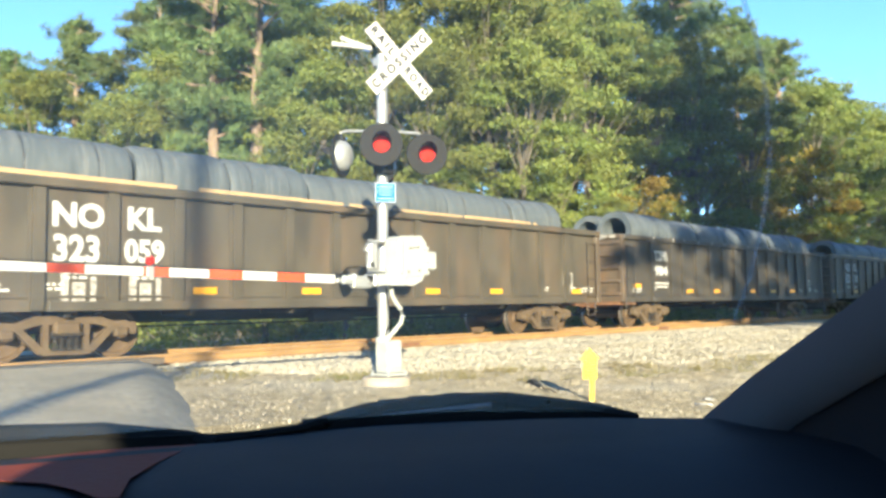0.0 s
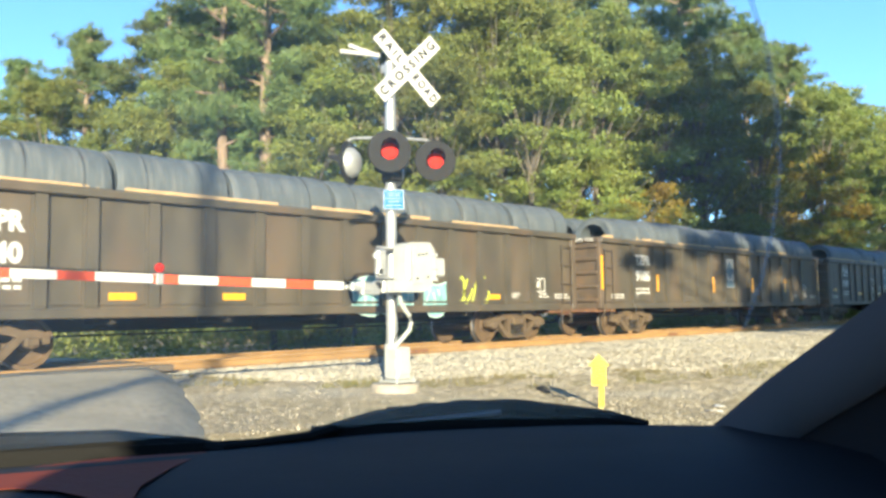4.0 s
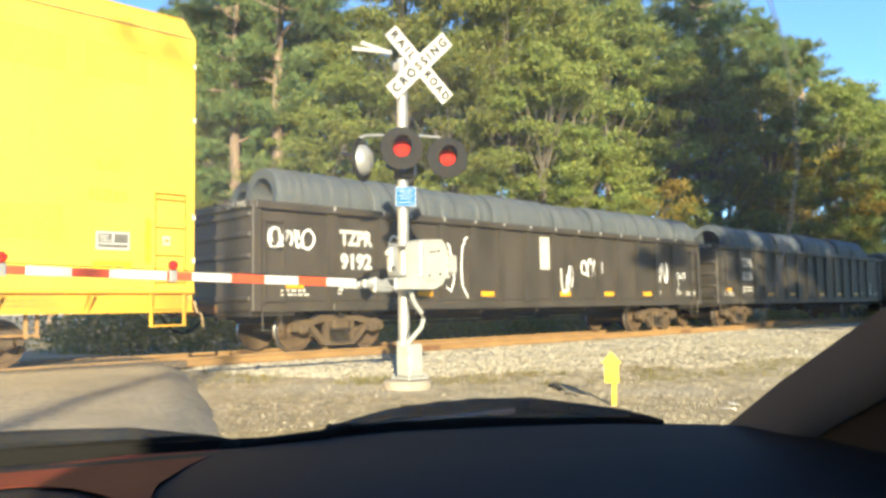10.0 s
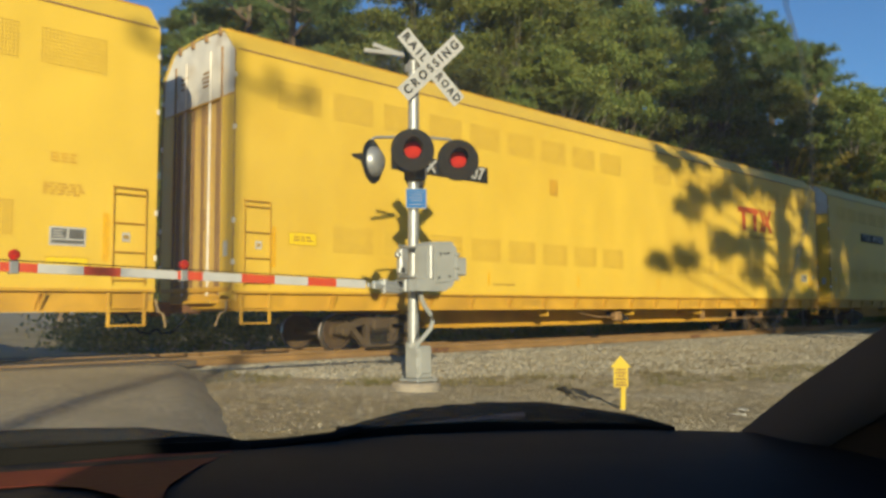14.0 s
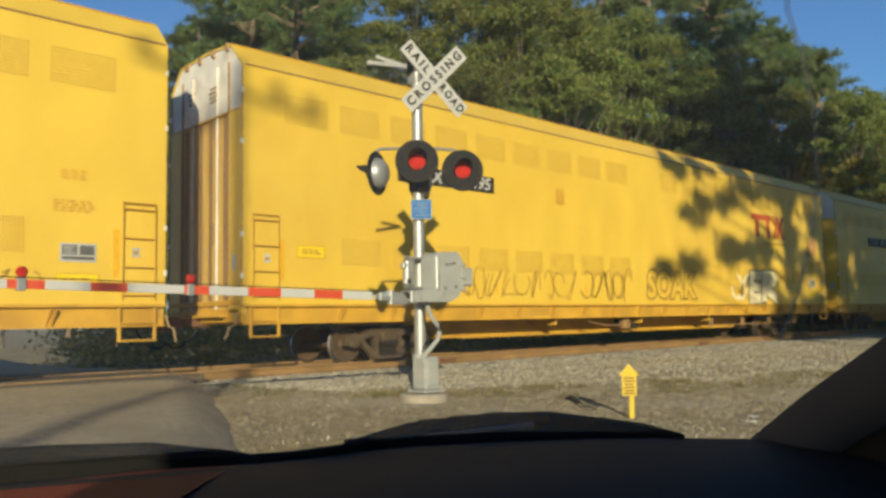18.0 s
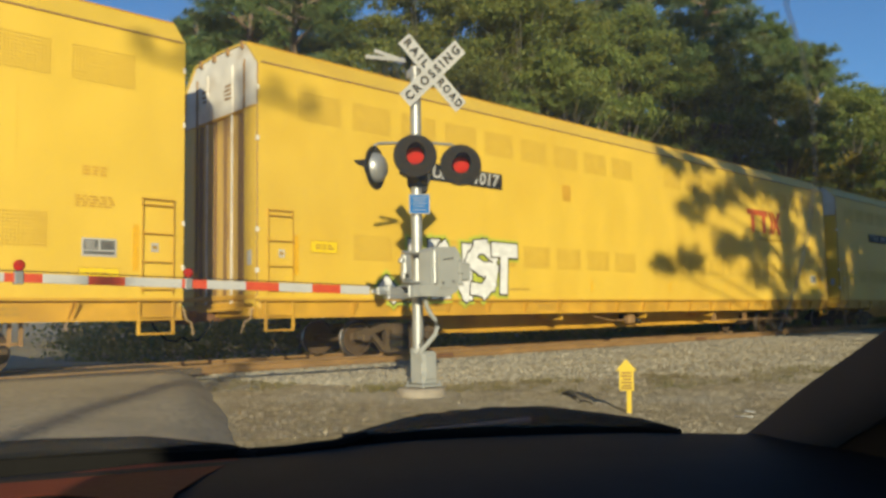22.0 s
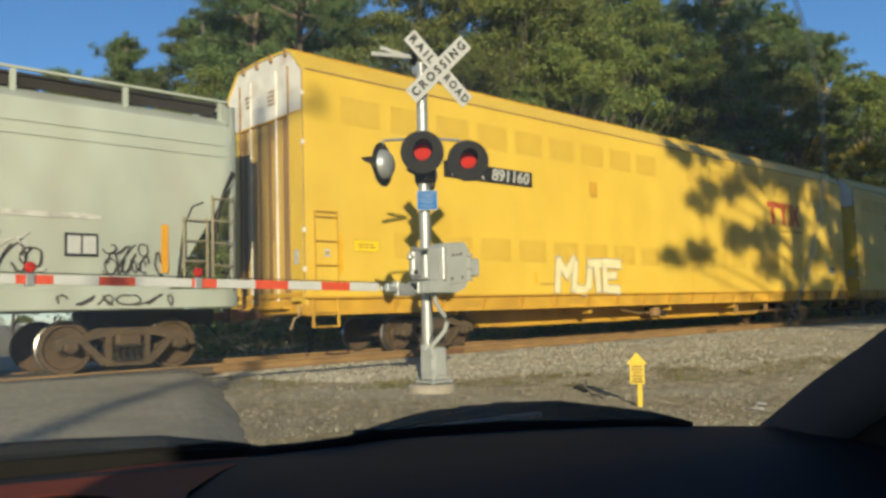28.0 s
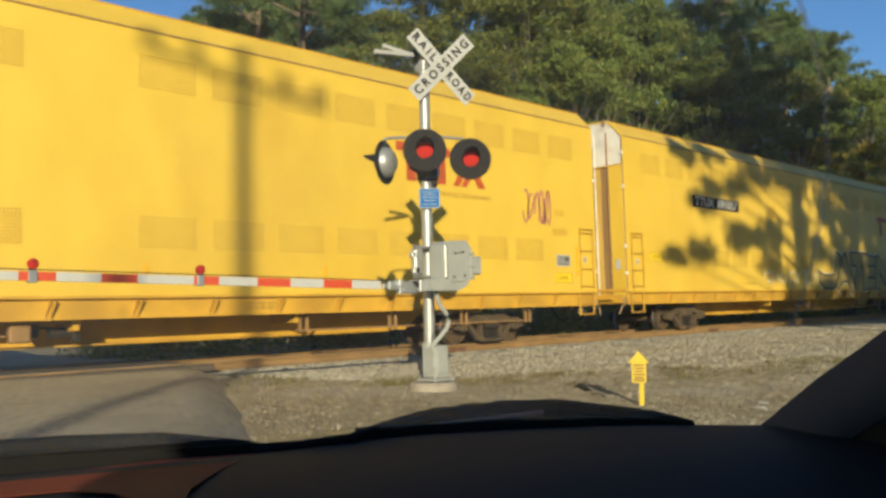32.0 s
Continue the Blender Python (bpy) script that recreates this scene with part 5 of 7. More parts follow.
        part("grab_plate", Geo().box((d * (h - 0.50), -1.503, 2.02), (0.13, 0.006, 0.15)), M["faded_white"], car)
        part("grab_mark", Geo().box((d * (h - 0.50), -1.509, 2.02), (0.08, 0.004, 0.06)), M["spray_brown"], car)
    part("deck", Geo().box((0, 0, 1.08), (L - 0.1, 2.86, 0.1)), M["under"], car)
    part("centre_sill", Geo().extrude([(-8.2, 0.98), (-7.4, 0.40), (7.4, 0.40), (8.2, 0.98)], -0.38, 0.38, "y"), M["yellow_dirty"], car, "deep yellow centre sill")
    part("floor_beams", Geo().box((-4, 0, 0.8), (0.09, 2.5, 0.30)).box((4, 0, 0.8), (0.09, 2.5, 0.30)).box((0, 0, 0.8), (0.09, 2.5, 0.30)).box((9, 0, 0.85), (0.09, 2.5, 0.22)).box((-9, 0, 0.85), (0.09, 2.5, 0.22)), M["yellow_dirty"], car)
    part("sill_flange", Geo().box((0, 0, 0.40), (13.6, 1.3, 0.03), 0.006), M["yellow_dirty"], car)
    g = Geo()
    for x in (4.1, 6.3, 8.4, 10.6):
        g.box((x, -1.2, 0.64), (0.05, 0.05, 0.36)).box((x + 0.16, -1.2, 0.64), (0.05, 0.05, 0.36))
    g.tube((4.0, -1.2, 0.50), (10.8, -1.2, 0.50), 0.022, n=6)
    g.pipe([(-2.6, -1.25, 0.72), (-1.8, -1.25, 0.60), (-1.0, -1.25, 0.60)], 0.02, 6).box((-0.8, -1.2, 0.62), (0.3, 0.2, 0.26), 0.03)
    part("brake_valve", Geo().box((-0.6, -0.9, 0.66), (0.26, 0.25, 0.2), 0.02).tube((-0.3, -0.9, 0.62), (0.05, -0.9, 0.62), 0.08, n=14).tube((-0.9, -0.9, 0.70), (0.2, -0.9, 0.70), 0.02, n=6).box((0.1, -0.9, 0.60), (0.12, 0.2, 0.26), 0.02), M["under"], car)
    part("brake_gear", g, M["recess"], car)
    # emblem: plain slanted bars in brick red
    y = -1.512
    def em(x0, pts):
        return [(x0 + a, b) for a, b in pts]
    x0 = h - 6.86
    g = Geo()
    zt_, zb_ = 4.40, 3.58
    g.extrude(em(x0, [(0, zt_), (1.55, zt_), (1.60, zt_ - 0.2), (1.42, zt_ - 0.2), (1.42, zb_), (1.16, zb_), (1.16, zt_ - 0.2), (0.55, zt_ - 0.2), (0.55, zb_), (0.28, zb_), (0.28, zt_ - 0.2), (0, zt_ - 0.2)]), y - 0.004, y, "y")
    g.extrude(em(x0, [(1.62, zt_), (1.80, zt_), (2.08, 3.99), (1.84, zb_), (1.64, zb_), (1.90, 3.99)]), y - 0.004, y, "y")
    g.extrude(em(x0, [(1.88, zt_), (2.08, zt_), (2.28, 4.10), (2.44, zt_), (2.68, zt_), (2.40, 3.99), (2.68, zb_), (2.44, zb_), (2.26, 3.86), (2.06, zb_), (1.88, zb_), (2.16, 3.99)]), y - 0.008, y - 0.005, "y")
    part("painted_emblem", g, M["red_logo"], car, "brick-red painted emblem")
    lettering("FORWARD THINKING", 0.15, M["spray_brown"], car, pose(x0 + 1.85, y, 3.36, 90), spacing=1.25, width=1.95)
    part("notice_plate", Geo().box((h - 1.40, y + 0.006, 1.98), (0.54, 0.006, 0.29)), M["white"], car)
    part("notice_print", Geo().box((h - 1.53, y + 0.001, 2.02), (0.22, 0.004, 0.15)).box((h - 1.27, y + 0.001, 2.02), (0.22, 0.004, 0.15)).box((h - 1.40, y + 0.001, 1.895), (0.48, 0.004, 0.05)), M["faded_black"], car)
    part("notice_lines", Geo().box((h - 1.54, y - 0.002, 2.06), (0.16, 0.003, 0.018)).box((h - 1.55, y - 0.002, 2.02), (0.13, 0.003, 0.018)).box((h - 1.53, y - 0.002, 1.98), (0.16, 0.003, 0.018)), M["white"], car)
    for x, z in ((h - 1.40, 1.54), (-h + 1.46, 2.185)):
        pl = part("warning_plate", Geo().box((x, y + 0.006, z), (0.64, 0.006, 0.25)), M["warning"], car, "bright yellow warning plate")
        part("plate_border", Geo().box((x, y + 0.001, z + 0.117), (0.64, 0.004, 0.012)).box((x, y + 0.001, z - 0.117), (0.64, 0.004, 0.012)).box((x - 0.314, y + 0.001, z), (0.012, 0.004, 0.23)).box((x + 0.314, y + 0.001, z), (0.012, 0.004, 0.23)), M["spray_brown"], pl)
        bars(car, x, z, 0.42, 0.12, 2, M["spray_brown"], y)
    bars(car, h - 1.48, 3.19, 0.40, 0.17, 3, M["yellow_dirty"], y + 0.008)
    bars(car, h - 1.48, 2.70, 0.60, 0.20, 4, M["yellow_dirty"], y + 0.008)
    bars(car, -6.0, 1.42, 0.7, 0.08, 1, M["spray_brown"], y + 0.008)
    part("small_plate", Geo().box((-4.0, y, 3.96), (0.34, 0.006, 0.42)), M["yellow_dirty"], car)
    for x in (-8.6, -4.9, 3.2, 6.9, 10.4):
        bars(car, x, 0.985, 0.62, 0.16, 2, M["spray_brown"], -1.447, "sill_print")
    for x in (-9.5, -6.5, -3.0, 1.0, 4.5, 8.0):
        part("reflector", Geo().box((x, y + 0.008, 1.55), (0.08, 0.005, 0.32)), M["yellow_tape"], car)
    return car


def hopper_car():
    """A pale grey covered hopper with sloped ends and three chutes."""
    L = 17.4
    h = L / 2
    car = thing("covered_hopper", "pale grey-green covered hopper car with sprayed tags", "railcar")
    H = M["hopper"]
    prof = [(-1.46, 1.3), (-1.5, 2.0), (-1.5, 3.2), (-1.46, 3.9), (-1.34, 4.25), (-1.05, 4.45), (0, 4.58), (1.05, 4.45), (1.34, 4.25), (1.46, 3.9), (1.5, 3.2), (1.5, 2.0), (1.46, 1.3)]
    body = Geo()
    n = len(prof)
    secs = []
    for x, cut in ((-h + 0.05, 3.2), (-h + 0.07, 3.2), (-h + 1.25, 1.3), (0, 1.3), (h - 1.25, 1.3), (h - 0.07, 3.2), (h - 0.05, 3.2)):
        secs.append([(x, p[0] if p[1] >= cut else p[0] * (1.0 if p[1] >= cut else 1.0), max(p[1], cut) if p[1] < cut else p[1]) for p in prof])
    vs = [p for s in secs for p in s]
    fs = [(i * n + k, i * n + (k + 1) % n, (i + 1) * n + (k + 1) % n, (i + 1) * n + k) for i in range(len(secs) - 1) for k in range(n)]
    fs += [tuple(range(n))[::-1], tuple(range((len(secs) - 1) * n, len(secs) * n))]
    body.add(vs, fs)
    part("tank_body", body, H, car, smooth=True)
    for s in (-1, 1):
        part("side_sill", Geo().box((0, s * 1.46, 1.17), (L, 0.14, 0.32), 0.02), H, car)
        g = Geo()
        for i in range(1, 8):
            g.box((-h + 2.7 + (L - 5.4) * i / 8, s * 1.508, 2.6), (0.03, 0.012, 2.4))
        part("weld_seam", g, H, car)
        part("roof_rail", Geo().box((0, s * 1.12, 4.76), (L + 0.1, 0.05, 0.05), 0.01), H, car)
    g = Geo()
    for i in range(11):
        x = -h + 0.1 + (L - 0.2) * i / 10
        g.box((x, -1.12, 4.56), (0.09, 0.04, 0.34)).box((x, 1.12, 4.56), (0.09, 0.04, 0.34)).box((x, 0, 4.62), (0.06, 2.2, 0.05))
    part("running_board_posts", g, H, car)
    part("running_board", Geo().box((0, -0.75, 4.68), (L + 0.2, 0.7, 0.04)).box((0, 0.75, 4.68), (L + 0.2, 0.7, 0.04)).box((0, -1.06, 4.56), (L - 0.4, 0.03, 0.16)), M["under"], car)
    for i in range(4):
        part("hatch", Geo().lathe((-5.4 + 3.6 * i, 0, 4.5), (0, 0, 1), [(0, 0.5), (0.15, 0.5), (0.22, 0.42), (0.25, 0)], 20), H, car, smooth=True)
    for x in (-5.0, -2.15, 0.7, 3.55):
        c = part("chute", Geo().add([(x - 1.0, -1.3, 1.05), (x + 1.0, -1.3, 1.05), (x + 1.0, 1.3, 1.05), (x - 1.0, 1.3, 1.05), (x - 0.62, -1.05, 0.52), (x + 0.62, -1.05, 0.52), (x + 0.62, 1.05, 0.52), (x - 0.62, 1.05, 0.52)],
                                [(0, 1, 5, 4), (1, 2, 6, 5), (2, 3, 7, 6), (3, 0, 4, 7), (4, 5, 6, 7), (3, 2, 1, 0)]), M["chute"], car, "dusty discharge chute")
        part("gate_frame", Geo().box((x, 0, 0.46), (1.36, 2.2, 0.12), 0.02).box((x, -1.12, 0.44), (1.5, 0.06, 0.09), 0.01), M["chute"], c)
        part("gate_crank", Geo().tube((x + 0.3, -1.0, 0.36), (x + 0.3, -1.3, 0.36), 0.05, n=10).tube((x - 0.3, -1.0, 0.38), (x - 0.3, -1.25, 0.38), 0.035, n=8), M["rust"], c)
    for d in (-1, 1):
        g = Geo()
        for y in (-1.4, 1.4):
            g.box((d * (h - 0.02), y, 2.9), (0.10, 0.1, 3.4), 0.015)
        g.box((d * (h - 0.02), 0, 4.36), (0.1, 2.8, 0.12), 0.015)
        # gable over the end, under the running boards
        g.extrude([(-1.36, 4.3), (-1.36, 4.5), (-1.0, 4.78), (1.0, 4.78), (1.36, 4.5), (1.36, 4.3)], d * (h - 0.04), d * (h + 0.03), "x")
        part("end_frame", g, H, car)
        for y in (-1.485, 1.485):
            # Dark bent bars in place of the curved shadows on the end sheet.
            part("brake_pipe", Geo().pipe([(d * (h - 0.06), y, 3.4), (d * (h - 0.22), y, 3.05), (d * (h - 0.36), y, 2.6), (d * (h - 0.46), y, 1.9), (d * (h - 0.50), y, 1.4)], 0.045, 6), M["under"], car, smooth=True)
            part("ladder_hoop", Geo().pipe([(d * (h - 0.62), y, 2.82), (d * (h - 0.82), y, 2.74), (d * (h - 0.98), y, 2.4), (d * (h - 1.08), y, 1.5)], 0.025, 6), M["under"], car, smooth=True)
        ladder(car, d * (h - 0.80), -1.49, 1.45, 2.5, 0.42, M["chute"], rungs=4)
        ladder(car, d * (h - 0.28), -1.47, 1.35, 2.9, 0.40, M["chute"], rungs=5)
        g = Geo()
        for i in range(8):
            g.tube((d * (h + 0.02), 0.5, 1.3 + 0.4 * i), (d * (h + 0.02), 1.1, 1.3 + 0.4 * i), 0.014, n=6)
        part("end_ladder", g, H, car)
        part("end_platform", Geo().box((d * (h - 0.6), 0, 1.15), (1.4, 2.8, 0.1), 0.01).box((d * (h - 1.0), 0, 0.86), (2.4, 0.5, 0.3), 0.02), M["under"], car)
        # Pale plate added to stand for the sunlit slope sheet at this end.
        if d < 0:
            for y in (-1.43, 1.43):
                part("end_gusset", Geo().extrude([(-h + 0.03, 1.3), (-h + 1.3, 1.3), (-h + 0.10, 3.26), (-h + 0.03, 3.26)], y - 0.012, y + 0.012, "y"), H, car)
        part("brake_cylinder", Geo().tube((d * (h - 1.5), 0.2, 1.4), (d * (h - 0.9), 0.2, 1.4), 0.14, n=12), M["under"], car)
        coupler(car, d * (h - 0.05), d)
        truck(car, d * (h - 1.75))
    y = -1.51
    lettering("ACFX", 0.42, M["faded_black"], car, pose(-6.70, y, 2.80, 90), spacing=1.35, width=0.84, align="CENTER")
    lettering("66622", 0.42, M["faded_black"], car, pose(-6.54, y, 2.26, 90), spacing=1.25, width=1.14, align="CENTER")
    bars(car, -6.3, 1.78, 1.5, 0.3, 2, M["spray_grey"], y)
    for x, z, hh in ((-7.2, 2.05, 0.95), (-4.2, 1.82, 0.5), (1.8, 1.82, 0.5), (3.72, 1.82, 0.5), (7.38, 2.0, 0.8)):
        part("reflector", Geo().box((x, y, z), (0.12, 0.005, hh)), M["orange"], car)
    return car


def build_train():
    """Every car stands where it is at the start of the clip; motions() drives it past."""
    cars = []
    specs = [
        # right end at the start, pitch, paint, seed, reporting mark, number, options
        (60.9, 18.3, "brown", 2, "NO KL", "323 118", dict(lumber=True)),
        (42.6, 18.35, "black", 3, "TZPR", "984", dict(pegs=True)),
        (24.2, 18.4, "brown", 5, "NO KL", "323 059", dict(lumber=True, mark_at=2.25, strips=(-8.07, -4.1, -1.76, 1.68, 3.94, 7.45), strip_z=1.12)),
        (5.8, 18.3, "black", 6, "TZPR", "9189", dict(lumber=True, pegs=True, strips=(-7.56, -4.1, -1.1, 1.15, 4.07, 7.47), strip_z=1.32)),
        (-12.5, 18.33, "brown", 7, "TZPR", "9106", dict(lumber=True, tape="tall", tall=(-5.37, -1.54, 1.67, 4.77))),
        (-30.83, 18.3, "brown", 8, "TZPR", "9140", dict(lumber=True)),
        (-49.13, 18.45, "brown", 9, "NO KL", "323 046", dict(tape="tall", sink=0.2, tall=(-4.3, -0.8, 2.6, 5.9), squares=(-3.9, -1.6, 1.75, 4.0, 6.2, 7.8))),
        (-67.58, 18.32, "black", 10, "TZPR", "9115", dict(lumber=True, pegs=True, rusty_end=False, sink=0.26)),
        (-85.90, 18.29, "black", 12, "TZPR", "8126", dict(pegs=True, rusty_end=False)),
        (-104.19, 18.13, "black", 14, "TZPR", "9192", dict(pegs=True, rusty_end=False)),
    ]
    for u, p, paint, seed, mark, number, opt in specs:
        cars.append(gondola(u, p, paint, seed, mark, number, **opt))
    y = -1.354
    c = cars[3]
    part("bleached_panel", Geo().box((-0.06, y, 2.12), (0.66, 0.004, 1.0)), M["bleached"], c, "bleached white panel")
    part("faded_arrow", Geo().extrude([(-0.30, 2.2), (0.20, 2.2), (-0.05, 2.5)], y - 0.006, y - 0.003, "y").box((-0.05, y - 0.004, 1.95), (0.36, 0.003, 0.3)), M["notice_blue"], c)
    for k, (top, low) in enumerate((("GANG", "REAL"), ("MEMBERS", "MEN"), ("ARE", "STAND"), ("ALONE", ""))):
        x0 = (0.67, 1.72, 2.75, 3.79)[k]
        handwriting(c, top, x0, (2.28, 2.27, 2.25, 2.0)[k], 0.74, 0.17, M["faded_white"], y, 0.034, 60 + k)
        if low:
            handwriting(c, low, x0, (2.03, 2.0, 1.98, 0)[k], 0.72 if k else 0.6, 0.17, M["faded_white"], y, 0.034, 70 + k)
    # loose chalk figures: heads, coils and crossed strokes
    g = Geo()

    def loop(cx, cz, rx, rz, a0=0.0, a1=6.4, drift=0.0):
        ribbon(g, [(cx + rx * math.cos(a0 + (a1 - a0) * k / 18) + drift * k / 18, cz + rz * math.sin(a0 + (a1 - a0) * k / 18)) for k in range(19)], 0.045, y)
    loop(-2.16, 1.82, 0.26, 0.22)
    ribbon(g, [(-2.23 + 0.22 * math.sin(k * 0.9), 1.58 - 0.065 * k) for k in range(11)], 0.05, y)
    loop(-0.90, 1.55, 0.15, 0.18)
    loop(-1.02, 1.18, 0.30, 0.22)
    loop(-0.88, 1.05, 0.24, 0.14, 1.0, 5.0)
    loop(-0.02, 1.32, 0.26, 0.30)
    loop(0.02, 1.02, 0.34, 0.20)
    loop(-0.16, 1.08, 0.14, 0.22, 0.5, 9.0, 0.3)
    loop(0.95, 1.42, 0.22, 0.34)
    loop(1.02, 1.02, 0.30, 0.18, 0.3, 8.0, 0.1)
    ribbon(g, [(0.82, 2.0), (0.91, 1.8), (0.78, 1.6), (0.98, 1.3), (0.89, 0.95)], 0.045, y)
    ribbon(g, [(1.68, 1.62), (2.17, 1.0)], 0.035, y)
    ribbon(g, [(2.17, 1.62), (1.72, 1.0)], 0.035, y)
    ribbon(g, [(3.28, 1.52), (2.95, 1.50), (2.99, 1.34), (3.25, 1.30), (3.18, 1.10), (2.99, 1.14)], 0.06, y)
    part("chalk_figures", g, M["faded_white"], c, "loose white chalk figures")
    handwriting(c, "HUTA", -6.58, 2.44, 0.82, 0.22, M["faded_white"], y, 0.035, 80)
    c = cars[4]
    part("bleached_panel", Geo().box((-0.06, y, 2.0), (0.62, 0.004, 1.05)), M["bleached"], c, "bleached white panel")
    part("faded_diamond", Geo().extrude([(-0.36, 2.08), (-0.06, 1.80), (0.24, 2.08), (-0.06, 2.44)], y - 0.006, y - 0.003, "y").box((-0.06, y - 0.004, 1.62), (0.52, 0.003, 0.24)), M["notice_blue"], c)
    c = cars[5]
    block_tag(c, 0.7, 0.78, 2.75, 0.72, M["spray_teal"], M["spray_cyan"], y, 5, 4, "light teal sprayed piece with pale outline")
    scribble(c, 3.8, 0.88, 1.15, 0.85, M["spray_green"], y, 6, 4, 0.05)
    c = cars[6]
    for x in (-8.6 + 2.60, -8.6 + 3.72):
        part("white_bar", Geo().box((x, y, 2.03), (0.72, 0.004, 0.07)), M["spray_white"], c)
    part("pale_streak", Geo().extrude([(0.24, 0.95), (0.34, 0.95), (0.47, 2.3), (0.36, 2.3)], y - 0.004, y, "y"), M["spray_blue"], c, "pale blue sprayed streak")
    scribble(c, 5.3, 1.05, 0.7, 0.2, M["faded_white"], y, 16, 3, 0.025)
    c = cars[7]
    part("bleached_panel", Geo().box((0.85, y, 2.25), (0.6, 0.004, 0.75)), M["faded_white"], c)
    c = cars[9]
    part("bleached_panel", Geo().box((0.28, y, 2.2), (0.5, 0.004, 0.85)), M["faded_white"], c)
    scribble(c, -8.1, 1.95, 1.0, 0.5, M["spray_white"], y, 21, 4, 0.045)
    scribble(c, -5.3, 1.0, 3.0, 1.5, M["spray_white"], y, 22, 4, 0.05)
    scribble(c, 1.85, 1.58, 1.0, 0.56, M["spray_white"], y, 23, 4, 0.06)
    scribble(c, 0.9, 1.15, 0.75, 0.8, M["spray_white"], y, 25, 3, 0.05)
    scribble(c, 7.0, 1.6, 0.55, 0.24, M["spray_white"], y, 26, 3, 0.04)
    scribble(c, 5.7, 1.35, 0.68, 0.9, M["spray_white"], y, 24, 3, 0.045)
    # auto carriers
    a0, la, hop = -122.32, 27.79, 18.52
    base = autorack_body()
    base["u"] = a0 - 13.18
    carriers = [base]
    first = [w for w in WHEELS if w[0].parent.parent == base]
    for k in range(1, 11):
        c = copy_thing(base, pose(0, 0, 0))
        c["u"] = a0 - la * k - (hop if k >= 9 else 0) - 13.18
        carriers.append(c)
        for tr in c.children:
            if tr.name.startswith("truck"):
                for w in tr.children:
                    if w.name.startswith("wheelset"):
                        WHEELS.append((w, w.matrix_basis.translation.x, 0.37))
    # one car carries its emblem half a metre further along
    for o in carriers[3].children:
        if o.name.startswith(("painted_emblem", "lettering")):
            o.location.x += 0.5
    numbers = ("891039", "891007", "891104", "891095", "891177", "891017", "891045", "891031", "891160", "891057", "891062")
    y = -1.512
    for c, nn in zip(carriers, numbers):
        plate = part("number_panel", Geo().box((-8.02, y, 3.99), (3.0, 0.004, 0.38)), M["black_text"], c, "black panel with white car number")
        lettering("TTUX  " + nn, 0.40, M["white"], plate, pose(-8.02, y - 0.004, 3.99, 90), width=2.72, shear=0.15, bold=0.01)
    scribble(carriers[2], -5, 1.3, 4, 0.5, M["spray_brown"], y, 31, 7, 0.05)
    block_tag(carriers[2], 1.0, 1.25, 4.4, 0.95, M["spray_grey"], M["spray_white"], y, 32, 5, "pale sprayed piece")
    c = carriers[3]
    scribble(c, -3.2, 1.2, 2.4, 1.0, M["spray_brown"], y, 33, 5, 0.05)
    lettering("SOAK", 1.0, M["spray_brown"], c, pose(1.3, y, 1.72, 90), name="sprayed_word", width=3.0, height=0.95, shear=0.1, bold=0.06, line=0.03)
    wild_piece(c, "ER", 6.5, 8.35, 1.22, 2.32, M["spray_cream"], M["faded_black"], None, y, "pale cream sprayed letters with dark outline", 0.34, 34, 0.08)
    scribble(c, 5.2, 1.3, 1.2, 0.9, M["spray_cream"], y, 134, 2, 0.14)
    scribble(c, 11.4, 3.0, 0.9, 0.8, M["spray_red"], y, 35, 4, 0.05)
    scribble(c, -8.8, 1.25, 5.4, 0.85, M["spray_brown"], y, 36, 11, 0.035)
    c = carriers[4]
    handwriting(c, "OHON", 1.75, 1.46, 1.7, 0.36, M["spray_brown"], y, 0.04, 37, 0.5)
    handwriting(c, "CIVID", 6.7, 1.36, 1.55, 0.42, M["spray_brown"], y, 0.035, 38, 0.4)
    scribble(c, 8.3, 1.40, 1.0, 0.34, M["spray_brown"], y, 41, 5, 0.022)
    scribble(c, 10.0, 1.42, 1.3, 0.32, M["spray_brown"], y, 42, 3, 0.025)
    scribble(c, 5.2, 1.22, 1.4, 0.25, M["spray_cyan"], y, 39, 4, 0.03)
    scribble(carriers[4], -5.2, 1.25, 3.5, 0.35, M["spray_brown"], y, 40, 9, 0.028)
    wild_piece(carriers[5], "JANST", -10.2, -6.15, 1.2, 2.5, M["spray_white"], M["spray_black"], M["spray_green"], y, "white sprayed piece with black outline and lime edge", 0.3, 7)
    c6, yo = carriers[6], y - 0.05
    ground_paint = [(-5.62, 0.84), (-5.30, 1.12), (-5.34, 1.34), (-4.92, 1.62), (-4.78, 2.02), (-4.56, 2.30), (-3.9, 2.26), (-3.0, 2.34), (-2.2, 2.28), (-1.5, 2.42), (-0.86, 2.52), (-0.72, 2.1), (-0.82, 1.6), (-0.66, 1.3), (-0.9, 1.02), (-0.94, 0.84)]
    dense = part("spray_piece", Geo().extrude([(a, b) for a, b in ground_paint], yo - 0.004, y + 0.07, "y"), M["spray_orange"], c6, "bright orange sprayed piece with dark outline")
    rim = Geo()
    ribbon(rim, ground_paint + ground_paint[:1], 0.13, yo + 0.003)
    part("spray_halo", rim, M["spray_purple"], dense)
    cut = Geo()
